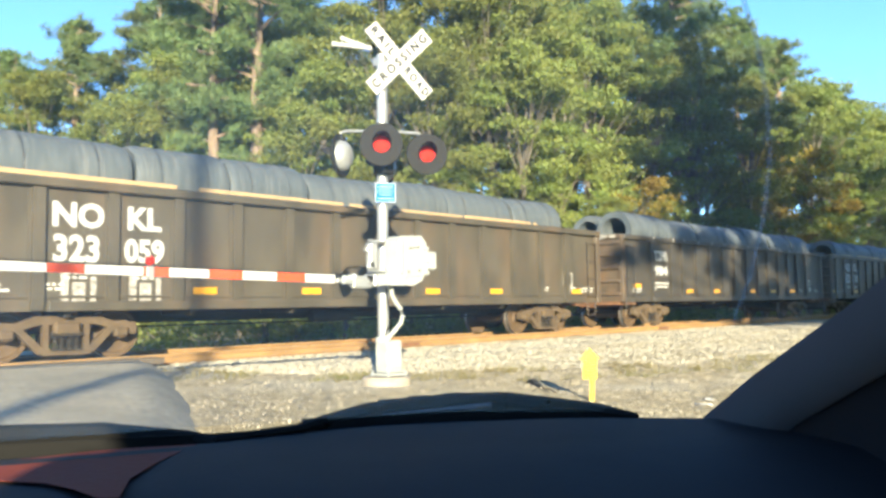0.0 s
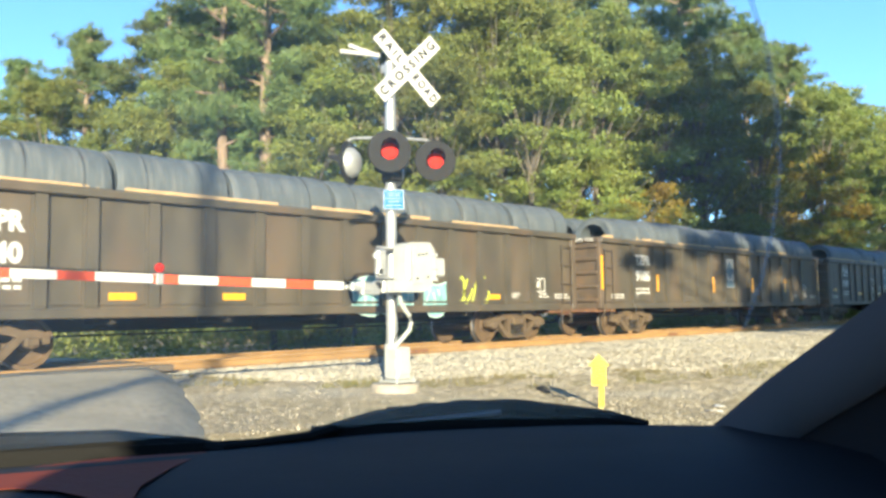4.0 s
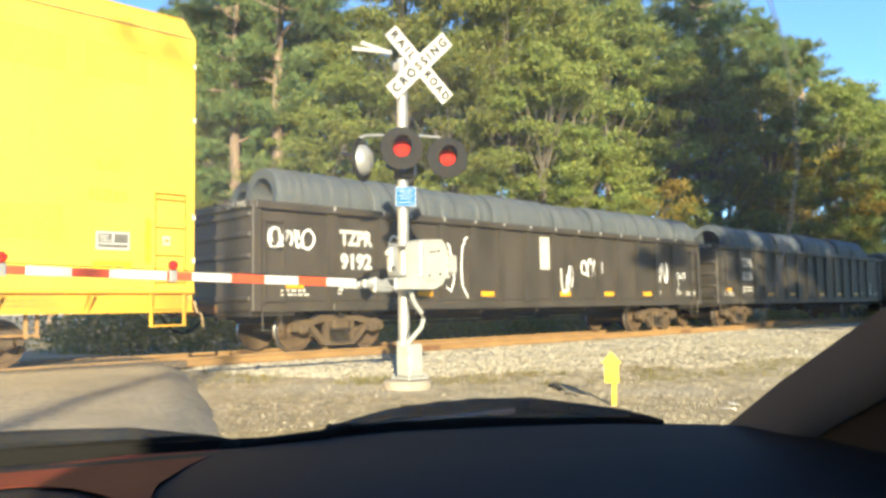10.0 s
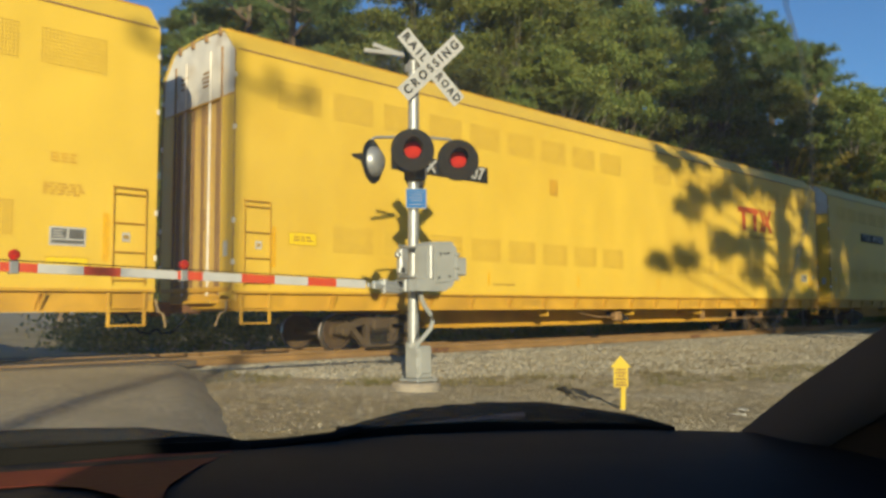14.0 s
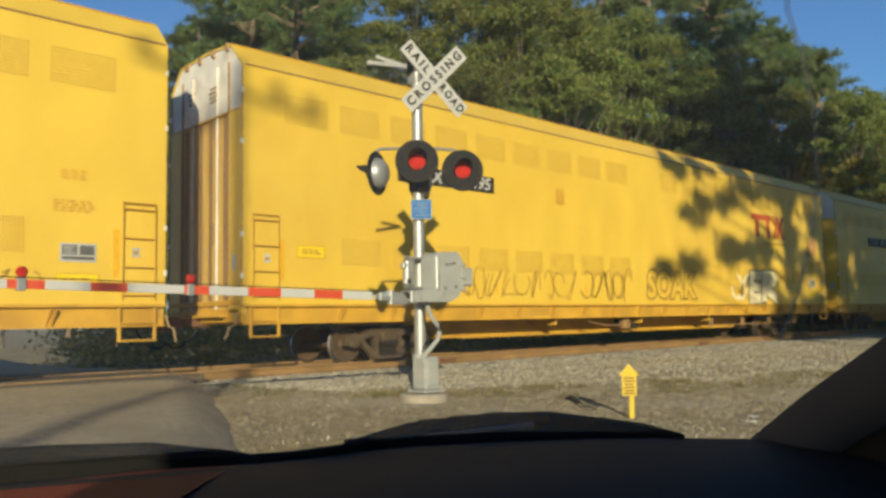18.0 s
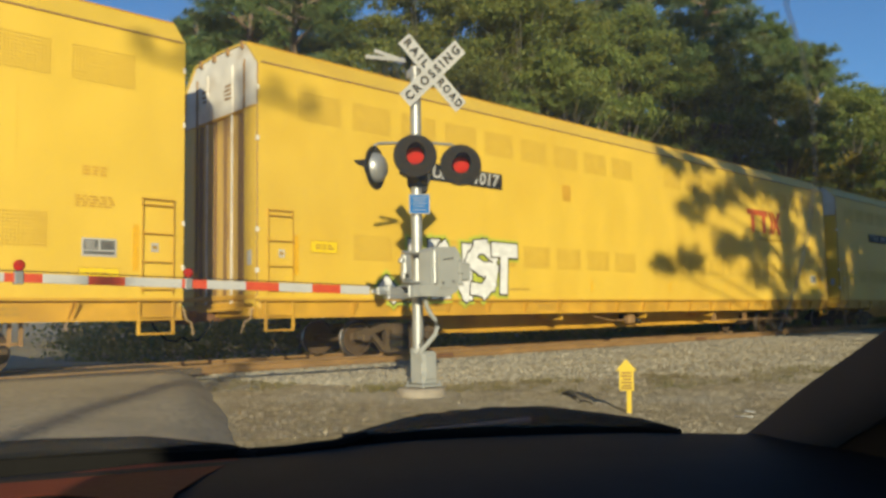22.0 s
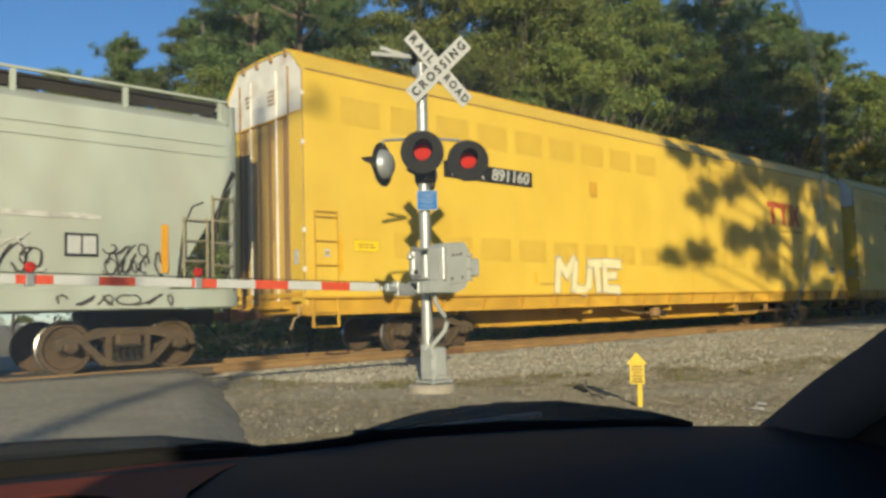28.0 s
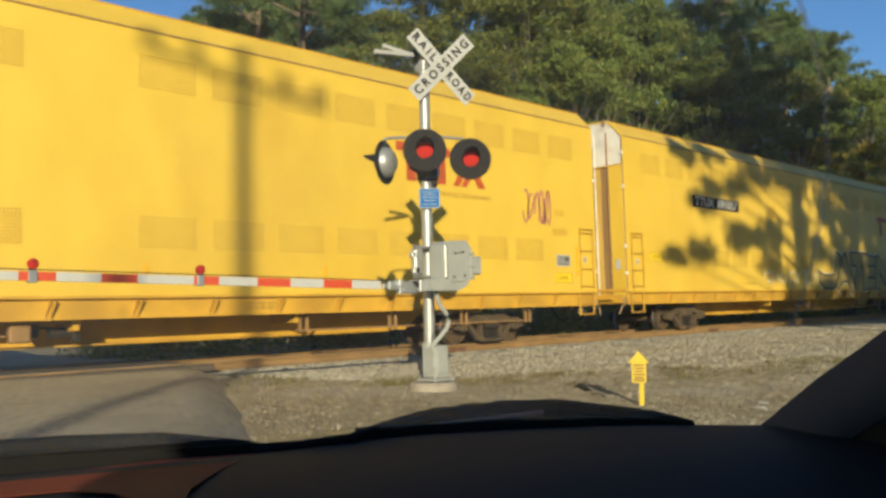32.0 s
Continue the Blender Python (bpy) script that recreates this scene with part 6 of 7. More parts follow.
    for q, ch in enumerate("JANST"):
        x0, cw = -4.70 + 0.76 * q, 0.72
        for st in STROKES[ch]:
            pts = [(x0 + cw * int(st[k]) / 4 + 0.06 * (int(st[k + 1]) - 3), 1.34 + 0.86 * int(st[k + 1]) / 6) for k in range(0, len(st) - 1, 2)]
            for e in (-0.10, 0.10):
                ribbon(cut, [(a + e, b + e * 0.4) for a, b in pts], 0.06, yo - 0.006)
    for k in range(9):
        a = -5.2 + 0.47 * k
        ribbon(cut, [(a, 0.86), (a + 0.12, 1.02), (a + 0.10, 1.2), (a + 0.3, 1.24), (a + 0.36, 1.0)], 0.06, yo - 0.006)
    part("spray_outline", cut, M["spray_black"], dense)
    # a row of loose brown tags along the lower panels
    for k, (tag, x0, x1) in enumerate((("R", -2.56, -2.0), ("C", -1.3, -0.9), ("D", -0.2, 0.35), ("A", 0.97, 1.47), ("YSK", 1.67, 3.5))):
        handwriting(carriers[7], tag, x0, 1.58, x1 - x0, 0.42, M["spray_brown"], y, 0.04, 90 + k)
    scribble(carriers[7], 6.1, 1.5, 0.9, 0.3, M["spray_brown"], y, 92, 2, 0.03)
    scribble(carriers[7], 4.2, 1.3, 0.5, 0.2, M["spray_brown"], y, 93, 2, 0.03)
    scribble(carriers[7], -9.55, 1.25, 2.4, 1.1, M["spray_brown"], y, 94, 4, 0.045)
    wing = Geo()
    for x0, x1, z0, z1 in ((4.2, 5.1, 1.86, 1.70), (5.25, 6.4, 1.70, 1.86), (4.3, 5.0, 1.32, 1.36)):
        ribbon(wing, [(x0, z0), ((x0 * 2 + x1) / 3, (z0 + z1) / 2 + 0.01), ((x0 + x1 * 2) / 3, (z0 + z1) / 2 + 0.02), (x1, z1)], 0.07, y)
    part("spray_stroke", wing, M["spray_cyan"], carriers[4], "pale blue sprayed strokes")
    wild_piece(carriers[8], "MUTE", -5.7, -3.1, 1.2, 2.1, M["spray_cream"], M["spray_grey"], None, y, "pale cream sprayed word", 0.2, 12, 0.06)
    c = carriers[9]
    wild_piece(c, "JATEN", -0.1, 7.3, 1.22, 2.62, M["spray_tan"], M["spray_black"], M["spray_cream"], y, "tan sprayed piece with black outline and cream edge", 0.43, 5, 0.16)
    scribble(c, -4.9, 1.38, 1.65, 0.55, M["spray_cream"], y, 95, 4, 0.09)
    scribble(c, -2.85, 1.3, 2.35, 0.7, M["spray_cream"], y, 96, 5, 0.09)
    scribble(c, 12.0, 3.15, 0.65, 0.75, M["spray_white"], y, 47, 4, 0.12)
    scribble(carriers[10], 10.3, 2.8, 1.0, 1.0, M["spray_red"], y, 48, 5, 0.05)
    hc = hopper_car()
    hc["u"] = a0 - la * 9 - 8.7
    y = -1.512
    scribble(hc, -5.1, 2.3, 1.15, 0.24, M["spray_red"], y, 51, 6, 0.028)
    scribble(hc, -5.55, 1.88, 1.25, 0.3, M["spray_grey"], y, 52, 6, 0.03)
    scribble(hc, -6.3, 1.75, 0.8, 0.5, M["faded_white"], y, 58, 4, 0.025)
    block_tag(hc, -3.55, 1.15, 3.1, 1.3, M["spray_cyan"], M["spray_black"], y, 53, 4, "pale cyan sprayed piece with black outline")
    scribble(hc, 1.5, 1.7, 1.6, 0.6, M["faded_white"], y, 54, 5, 0.04)
    scribble(hc, -5.95, 1.6, 0.9, 0.5, M["spray_black"], y, 151, 4, 0.018)
    scribble(hc, -4.95, 1.75, 0.75, 0.3, M["spray_black"], y, 152, 5, 0.025)
    scribble(hc, -1.75, 1.3, 0.9, 0.85, M["spray_black"], y, 153, 4, 0.07)
    scribble(hc, 4.3, 1.55, 1.2, 0.5, M["spray_black"], y, 154, 4, 0.03)
    scribble(hc, 6.4, 1.55, 0.7, 0.28, M["spray_black"], y, 155, 4, 0.022)
    scribble(hc, 6.4, 1.85, 0.7, 0.22, M["spray_black"], y, 156, 4, 0.022)
    scribble(hc, 3.9, 2.12, 1.0, 0.14, M["spray_grey"], y, 157, 6, 0.02)
    part("pale_strip", Geo().box((5.6, y, 2.47), (1.5, 0.004, 0.09)), M["faded_white"], hc)
    scribble(hc, 3.9, 1.6, 1.7, 0.6, M["faded_white"], y, 55, 4, 0.04)
    scribble(hc, -1.6, 1.4, 2.4, 0.5, M["spray_grey"], y, 59, 6, 0.03)
    scribble(hc, 6.4, 1.55, 1.0, 0.4, M["spray_black"], y, 56, 4, 0.03)
    scribble(hc, 5.6, 1.05, 2.0, 0.22, M["spray_black"], y - 0.03, 57, 6, 0.028)
    part("stencil_panel", Geo().box((6.05, y - 0.002, 2.02), (0.5, 0.004, 0.36)), M["black_text"], hc)
    part("stencil_lines", Geo().box((5.94, y - 0.006, 2.02), (0.2, 0.004, 0.28)).box((6.17, y - 0.006, 2.02), (0.2, 0.004, 0.28)), M["white"], hc)
    # faint horizontal seams under the roof edge
    part("side_seam", Geo().box((0, y + 0.03, 3.86), (16.9, 0.010, 0.008)).box((0, y + 0.010, 3.66), (16.9, 0.010, 0.008)), M["hopper"], hc)
    return cars + carriers + [hc]


# ---- trees ----
def raw_mesh(name, vs, fs, mats, slots=None):
    me = bpy.data.meshes.new(name)
    vs = np.asarray(vs, dtype=np.float32)
    fs = np.asarray(fs, dtype=np.int32)
    k = fs.shape[1]
    me.vertices.add(len(vs))
    me.vertices.foreach_set("co", vs.ravel())
    me.loops.add(fs.size)
    me.loops.foreach_set("vertex_index", fs.ravel())
    me.polygons.add(len(fs))
    me.polygons.foreach_set("loop_start", np.arange(0, fs.size, k, dtype=np.int32))
    for m in mats:
        me.materials.append(m)
    me.update(calc_edges=True)
    me.validate()
    return me


def leaf_cloud(rng, centres, per, spread, size, flat=0.55):
    """Small kite-shaped leaves round the given centres."""
    n = len(centres) * per
    c = np.repeat(centres, per, 0) + rng.normal(0, 1, (n, 3)) * np.repeat(spread, per)[:, None] * np.array([0.62, 0.62, 0.45])
    a = rng.normal(0, 1, (n, 3))
    a /= np.linalg.norm(a, axis=1)[:, None]
    b = np.cross(a, rng.normal(0, 1, (n, 3)))
    b /= np.linalg.norm(b, axis=1)[:, None]
    s = size * rng.uniform(0.6, 1.3, (n, 1))
    v = np.stack([c - a * s, c - b * s * flat, c + a * s, c + b * s * flat], 1).reshape(-1, 3)
    f = np.arange(4 * n).reshape(-1, 4)
    return v, f


def needle_cloud(rng, centres, per, length):
    """Tufts of long needles as thin triangles."""
    n = len(centres) * per
    c = np.repeat(centres, per, 0)
    d = rng.normal(0, 1, (n, 3)) + np.array([0, 0, 0.35])
    d /= np.linalg.norm(d, axis=1)[:, None]
    b = np.cross(d, rng.normal(0, 1, (n, 3)))
    b /= np.linalg.norm(b, axis=1)[:, None]
    l = length * rng.uniform(0.6, 1.25, (n, 1))
    w = 0.030
    o = c + rng.normal(0, 0.10, (n, 3))
    v = np.stack([o - b * w, o + b * w, o + d * l], 1).reshape(-1, 3)
    return v, np.arange(3 * n).reshape(-1, 3)


def pine(seed, H, crown_from=0.4, wide=3.2, step=1.0):
    """A tall pine: bare lower trunk, uneven whorls of drooping limbs with needle tufts."""
    rng = np.random.default_rng(seed)
    t = thing("pine_tree", "tall pine with a bare reddish trunk and dark green needles", "tree", group="trees behind the track")
    lean = rng.normal(0, 0.02, 2)
    trunk = Geo()
    pts = [(lean[0] * z + 0.12 * math.sin(z * 0.35 + seed), lean[1] * z + 0.1 * math.cos(z * 0.3 + seed), z) for z in np.linspace(-0.3, H, 12)]
    trunk.pipe(pts, [0.30 * (1 - 0.86 * i / 11) * H / 18 + 0.02 for i in range(12)], 10)
    centres = []
    z = H * crown_from
    while z < H - 0.06:
        k = (z - H * crown_from) / (H * (1 - crown_from))
        reach = wide * (0.55 + 0.6 * k if k < 0.35 else 1.12 * (1 - k) ** 0.7 + 0.22) * rng.uniform(0.65, 1.2)
        a = rng.uniform(0, 6.28)
        i = min(10, int(z / H * 11))
        o = np.array(pts[i]) + (np.array(pts[i + 1]) - np.array(pts[i])) * (z / H * 11 - i)
        d = np.array([math.cos(a), math.sin(a), rng.uniform(-0.12, 0.35)])
        tip = o + d * reach
        mid = o + d * reach * 0.55 + np.array([0, 0, 0.12 * reach])
        trunk.pipe([tuple(o), tuple(mid), tuple(tip)], [0.05 + 0.012 * reach, 0.035, 0.01], 5)
        m = max(7, int(reach * 8))
        for q in range(m):
            f = 0.3 + 0.7 * (q + rng.random()) / m
            side = rng.normal(0, 0.26 * (0.5 + reach * 0.22), 3)
            centres.append((o * (1 - f) + tip * f) + np.array([0, 0, 0.2 * math.sin(f * 3) * reach * 0.3]) + side * np.array([1, 1, 0.5]))
        z += step * rng.uniform(0.10, 0.32) * H / 18 * (0.55 if k > 0.75 else 1.0)
    for z in np.arange(H * 0.18, H * crown_from, 0.9):
        if rng.random() < 0.6:
            a = rng.uniform(0, 6.28)
            trunk.pipe([(pts[0][0], 0, z), (math.cos(a) * 0.7, math.sin(a) * 0.7, z + 0.1), (math.cos(a) * rng.uniform(0.8, 1.7), math.sin(a) * 1.3, z - 0.1)], [0.04, 0.025, 0.008], 5)
    part("trunk", trunk, M["bark"], t, "reddish-brown scaly trunk", smooth=True)
    v, f = needle_cloud(rng, np.array(centres), 24, 0.42)
    part("crown", raw_mesh("needles", v, f, [M["needle"]]), None, t, "tufted needle foliage")
    return t


def broadleaf(seed, H, wide=4.0, gold=False, low=0.12):
    """A broad-leaved tree: forking limbs and many leafy clumps with gaps between."""
    rng = np.random.default_rng(seed)
    t = thing("broadleaf_tree", "leafy %s broad-leaved tree" % ("yellowing" if gold else "green"), "tree", group="trees behind the track")
    trunk = Geo()
    top = (rng.normal(0, 0.5), rng.normal(0, 0.5), H * 0.8)
    trunk.pipe([(0, 0, -0.3), (rng.normal(0, 0.15), rng.normal(0, 0.15), H * 0.3), (top[0] * 0.5, top[1] * 0.5, H * 0.55), top], [0.24 * H / 14, 0.19 * H / 14, 0.12 * H / 14, 0.03], 9)
    clumps, sizes = [], []
    n = int(84 * (H / 14) * (wide / 4))
    for _ in range(n):
        a, k = rng.uniform(0, 6.28), low + (1 - low) * rng.random() ** 0.85
        r = wide * (math.sin(math.pi * min(1, 0.16 + 0.80 * k) ** 1.2) ** 0.6) * rng.uniform(0.25, 1.05) + 0.2
        p = np.array([math.cos(a) * r + top[0] * k, math.sin(a) * r + top[1] * k, H * (0.05 + 0.92 * k)])
        clumps.append(p)
        sizes.append(rng.uniform(0.4, 1.05))
        if rng.random() < 0.35:
            b = (top[0] * k * 0.5, top[1] * k * 0.5, max(0.3, H * k * 0.62))
            trunk.pipe([b, tuple((np.array(b) + p) / 2 + np.array([0, 0, 0.25])), tuple(p)], [0.05, 0.03, 0.010], 5)
    part("trunk", trunk, M["bark_grey"], t, "grey branching trunk", smooth=True)
    # leaves sit in sprays on the outside of each clump, thinner below
    sub, spread = [], []
    for p, s in zip(clumps, sizes):
        m = int(9 * s * s) + 3
        d = rng.normal(0, 1, (m, 3))
        d /= np.linalg.norm(d, axis=1)[:, None]
        d[:, 2] = np.abs(d[:, 2]) * 0.9 - 0.28
        sub.append(p + d * s * np.array([1.0, 1.0, 0.62]) * rng.uniform(0.7, 1.05, (m, 1)))
        spread += [0.30] * m
    v, f = leaf_cloud(rng, np.concatenate(sub), 34, np.array(spread), 0.09)
    part("crown", raw_mesh("leaves", v, f, [M["leaf_gold" if gold else "leaf"]]), None, t, "uneven leafy crown")
    return t


def build_trees():
    rnd = random.Random(77)
    kinds = dict(p1=pine(1, 25, 0.42, 4.8), p2=pine(2, 23, 0.34, 4.5), p3=pine(3, 19, 0.2, 3.9), b1=broadleaf(11, 19, 5.0), b2=broadleaf(12, 16, 4.4), b3=broadleaf(13, 11, 3.6), g1=broadleaf(14, 10, 3.2, True))
    used = set()

    def put(k, x, y, s=1.0, sh=1.0):
        m = pose(x, y, terrain(x, y) - 0.1, 0, 0, rnd.uniform(0, 360))
        if k not in used:
            used.add(k)
            t = kinds[k]
            t.matrix_basis = m
        else:
            t = copy_thing(kinds[k], m)
        t.scale = (s, s, s * sh)
        return t
    # the wood behind the track
    for row in (FAR_GROUP, TALL_PINES, MIDDLE_WOOD, EAST_WOOD, DEEP_ROWS, LOW_GROWTH):
        for k, x, y, s in row:
            put(k, x, y, s)
    # unseen trees on the near side of the line, added for their shade
    for k, x, y, s in NEAR_SHADE_TREES:
        put(k, x, y, s)
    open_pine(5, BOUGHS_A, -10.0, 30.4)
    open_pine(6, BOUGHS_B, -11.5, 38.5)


# kind, along, across and scale of each tree; first the far group at the gap where the road goes on
FAR_GROUP = [
    ("b3", 19.5, 74, 0.8), ("p3", 24.2, 62, 1.28), ("b1", 21.2, 60, 1.0), ("b1", 26, 66, 1.2), ("p2", 28.5, 58, 1.12), ("b1", 31, 60, 1.3), ("b2", 22.5, 50, 0.95), ("b1", 26.5, 50, 0.95), ("b3", 19.0, 48, 0.85), ("b2", 24, 43, 0.85), ("p3", 22.3, 66, 1.15), ("b1", 28.3, 53, 1.1), ("p2", 31, 54, 1.1),
]
# tall pines over the crossing
TALL_PINES = [
    ("p1", 21.8, 33.5, 1.0), ("p2", 21.3, 37, 1.0), ("p1", 25, 40, 1.05), ("p1", 28, 43, 1.1), ("b3", 20.2, 28, 0.85), ("b2", 24.5, 33, 0.95), ("b3", 17.6, 26.5, 0.7), ("b2", 22.5, 28.5, 0.8),
    ("b1", 26.5, 29.5, 1.0), ("b1", 30, 31, 1.1), ("b2", 25.2, 24.6, 0.8), ("g1", 27.5, 22.5, 0.6), ("b1", 31, 26, 1.0), ("b3", 22.8, 23.2, 0.7), ("b2", 29.5, 23.3, 0.85),
]
MIDDLE_WOOD = [
    ("b1", 35, 28, 1.05), ("p1", 36.5, 33, 1.05), ("b2", 33.8, 23.8, 1.0), ("b1", 38.5, 25.5, 1.0), ("p1", 42, 29, 1.1), ("p2", 44.5, 27, 1.15), ("g1", 37.2, 21.8, 0.8), ("b2", 42.5, 23.5, 1.0), ("p1", 47.5, 30, 1.04),
    ("p1", 50, 26, 1.02), ("b1", 47, 23, 0.95), ("p1", 54.5, 27, 1.01), ("b2", 52, 22, 1.0), ("g1", 57.5, 22, 1.35), ("p2", 58.5, 25, 1.0), ("p2", 63.5, 24, 0.94), ("b1", 62, 21.5, 0.95), ("p1", 68, 26, 0.87), ("b1", 67, 22, 1.0),
]
EAST_WOOD = [
    ("p2", 73, 23, 0.84), ("p2", 79, 25, 0.82), ("b1", 76, 21.5, 1.0), ("p2", 85, 23, 0.84), ("b1", 83, 21, 0.95), ("p2", 92, 24, 0.86), ("b1", 90, 21, 1.0), ("p3", 98, 22, 1.1), ("b1", 104, 24, 1.0), ("p3", 112, 23, 1.1), ("b1", 120, 24, 1.0), ("p2", 130, 26, 1.0),
]
DEEP_ROWS = [
    ("b1", 33, 38, 1.1), ("b1", 40, 36, 1.1), ("p1", 45, 38, 1.05), ("b1", 52, 36, 1.1), ("p1", 60, 37, 0.92), ("b1", 66, 35, 1.1), ("p1", 76, 36, 0.82), ("b1", 86, 36, 1.1), ("b2", 35, 48, 1.2), ("b1", 42, 50, 1.2), ("b1", 52, 50, 1.2),
    ("b1", 98, 38, 1.1), ("p1", 33, 52, 1.05), ("b1", 110, 34, 1.0), ("b1", 64, 48, 1.2), ("b1", 78, 48, 1.2),
]
LOW_GROWTH = [
    ("b3", 27, 21.2, 0.5), ("b3", 31.5, 20.8, 0.55), ("g1", 34.5, 20.6, 0.5), ("b3", 40, 20.6, 0.6), ("b3", 45, 20.4, 0.6), ("b3", 50, 20.2, 0.6), ("g1", 55, 20, 0.6), ("b3", 60, 19.8, 0.65), ("b3", 66, 19.6, 0.6), ("b3", 72, 19.6, 0.7), ("b3", 80, 19.6, 0.7), ("b3", 88, 19.6, 0.7), ("b3", 19.5, 24, 0.5),
]
# unseen near-side trees behind the road, added to cast shade and block sky
NEAR_SHADE_TREES = [("b1", 14.5, -18, 1.45), ("p1", 11.0, -19, 1.35), ("b1", 24.5, -5, 1.1), ("b1", 32, -6.5, 1.15), ("b1", 41, -5, 1.05), ("b1", 51, -6, 1.1), ("b2", 61, -5, 1.2), ("p1", 17.5, -15, 1.05), ("p2", 20.5, -16, 0.80), ("b2", 15.8, -16, 0.78), ("b2", 18.8, -17, 0.8), ("b2", 22, -16, 0.82), ("b1", 21, -16.5, 0.9), ("b2", 24, -15, 0.95), ("p1", 27, -15, 0.56), ("p1", 30, -17, 0.58), ("b2", 34, -15, 0.80), ("b2", 44, -16, 0.85), ("b1", 52, -17, 0.7), ("b1", 60, -18, 0.7), ("b1", 69, -18, 0.7)]

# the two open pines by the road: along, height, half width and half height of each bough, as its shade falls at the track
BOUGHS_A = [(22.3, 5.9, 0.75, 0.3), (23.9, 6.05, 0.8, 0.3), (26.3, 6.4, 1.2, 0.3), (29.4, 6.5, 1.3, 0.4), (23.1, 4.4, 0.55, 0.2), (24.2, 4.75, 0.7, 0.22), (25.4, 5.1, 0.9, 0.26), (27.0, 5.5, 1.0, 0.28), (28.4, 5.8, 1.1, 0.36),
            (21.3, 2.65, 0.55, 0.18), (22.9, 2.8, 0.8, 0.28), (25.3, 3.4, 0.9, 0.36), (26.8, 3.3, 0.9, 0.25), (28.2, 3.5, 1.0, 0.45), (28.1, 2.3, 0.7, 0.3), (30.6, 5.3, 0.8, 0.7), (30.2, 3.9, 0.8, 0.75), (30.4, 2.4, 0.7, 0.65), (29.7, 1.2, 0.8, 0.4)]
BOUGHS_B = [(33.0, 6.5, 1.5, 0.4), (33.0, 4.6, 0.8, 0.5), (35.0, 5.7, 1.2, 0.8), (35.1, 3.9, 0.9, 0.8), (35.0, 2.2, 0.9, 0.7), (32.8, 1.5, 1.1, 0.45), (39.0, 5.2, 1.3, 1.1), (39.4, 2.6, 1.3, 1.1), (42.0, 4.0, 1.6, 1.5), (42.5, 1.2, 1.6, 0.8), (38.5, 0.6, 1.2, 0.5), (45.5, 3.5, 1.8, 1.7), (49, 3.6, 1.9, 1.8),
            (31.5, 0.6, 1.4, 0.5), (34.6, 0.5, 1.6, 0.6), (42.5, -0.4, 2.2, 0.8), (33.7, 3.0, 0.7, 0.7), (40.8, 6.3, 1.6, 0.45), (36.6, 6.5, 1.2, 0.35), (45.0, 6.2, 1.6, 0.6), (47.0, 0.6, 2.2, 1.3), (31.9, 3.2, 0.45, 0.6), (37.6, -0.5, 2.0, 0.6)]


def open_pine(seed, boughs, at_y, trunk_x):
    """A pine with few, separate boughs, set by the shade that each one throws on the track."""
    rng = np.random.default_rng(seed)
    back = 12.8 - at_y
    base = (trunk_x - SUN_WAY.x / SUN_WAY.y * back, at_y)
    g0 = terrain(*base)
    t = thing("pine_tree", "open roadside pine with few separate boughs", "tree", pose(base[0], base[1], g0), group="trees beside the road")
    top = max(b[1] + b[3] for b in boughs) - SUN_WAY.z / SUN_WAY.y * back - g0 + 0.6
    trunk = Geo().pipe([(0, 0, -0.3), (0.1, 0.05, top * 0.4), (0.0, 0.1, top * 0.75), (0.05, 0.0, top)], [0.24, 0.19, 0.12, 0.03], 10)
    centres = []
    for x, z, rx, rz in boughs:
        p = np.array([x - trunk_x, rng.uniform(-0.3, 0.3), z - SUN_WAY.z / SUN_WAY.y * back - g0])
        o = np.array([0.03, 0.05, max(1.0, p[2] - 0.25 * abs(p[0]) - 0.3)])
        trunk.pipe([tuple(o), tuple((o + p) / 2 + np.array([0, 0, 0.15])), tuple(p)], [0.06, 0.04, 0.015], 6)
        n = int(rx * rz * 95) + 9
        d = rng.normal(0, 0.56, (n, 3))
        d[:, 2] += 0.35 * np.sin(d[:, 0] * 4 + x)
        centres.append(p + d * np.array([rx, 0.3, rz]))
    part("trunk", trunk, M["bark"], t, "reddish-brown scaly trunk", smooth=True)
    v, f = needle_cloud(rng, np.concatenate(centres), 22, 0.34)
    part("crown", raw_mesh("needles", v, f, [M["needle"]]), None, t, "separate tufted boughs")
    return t


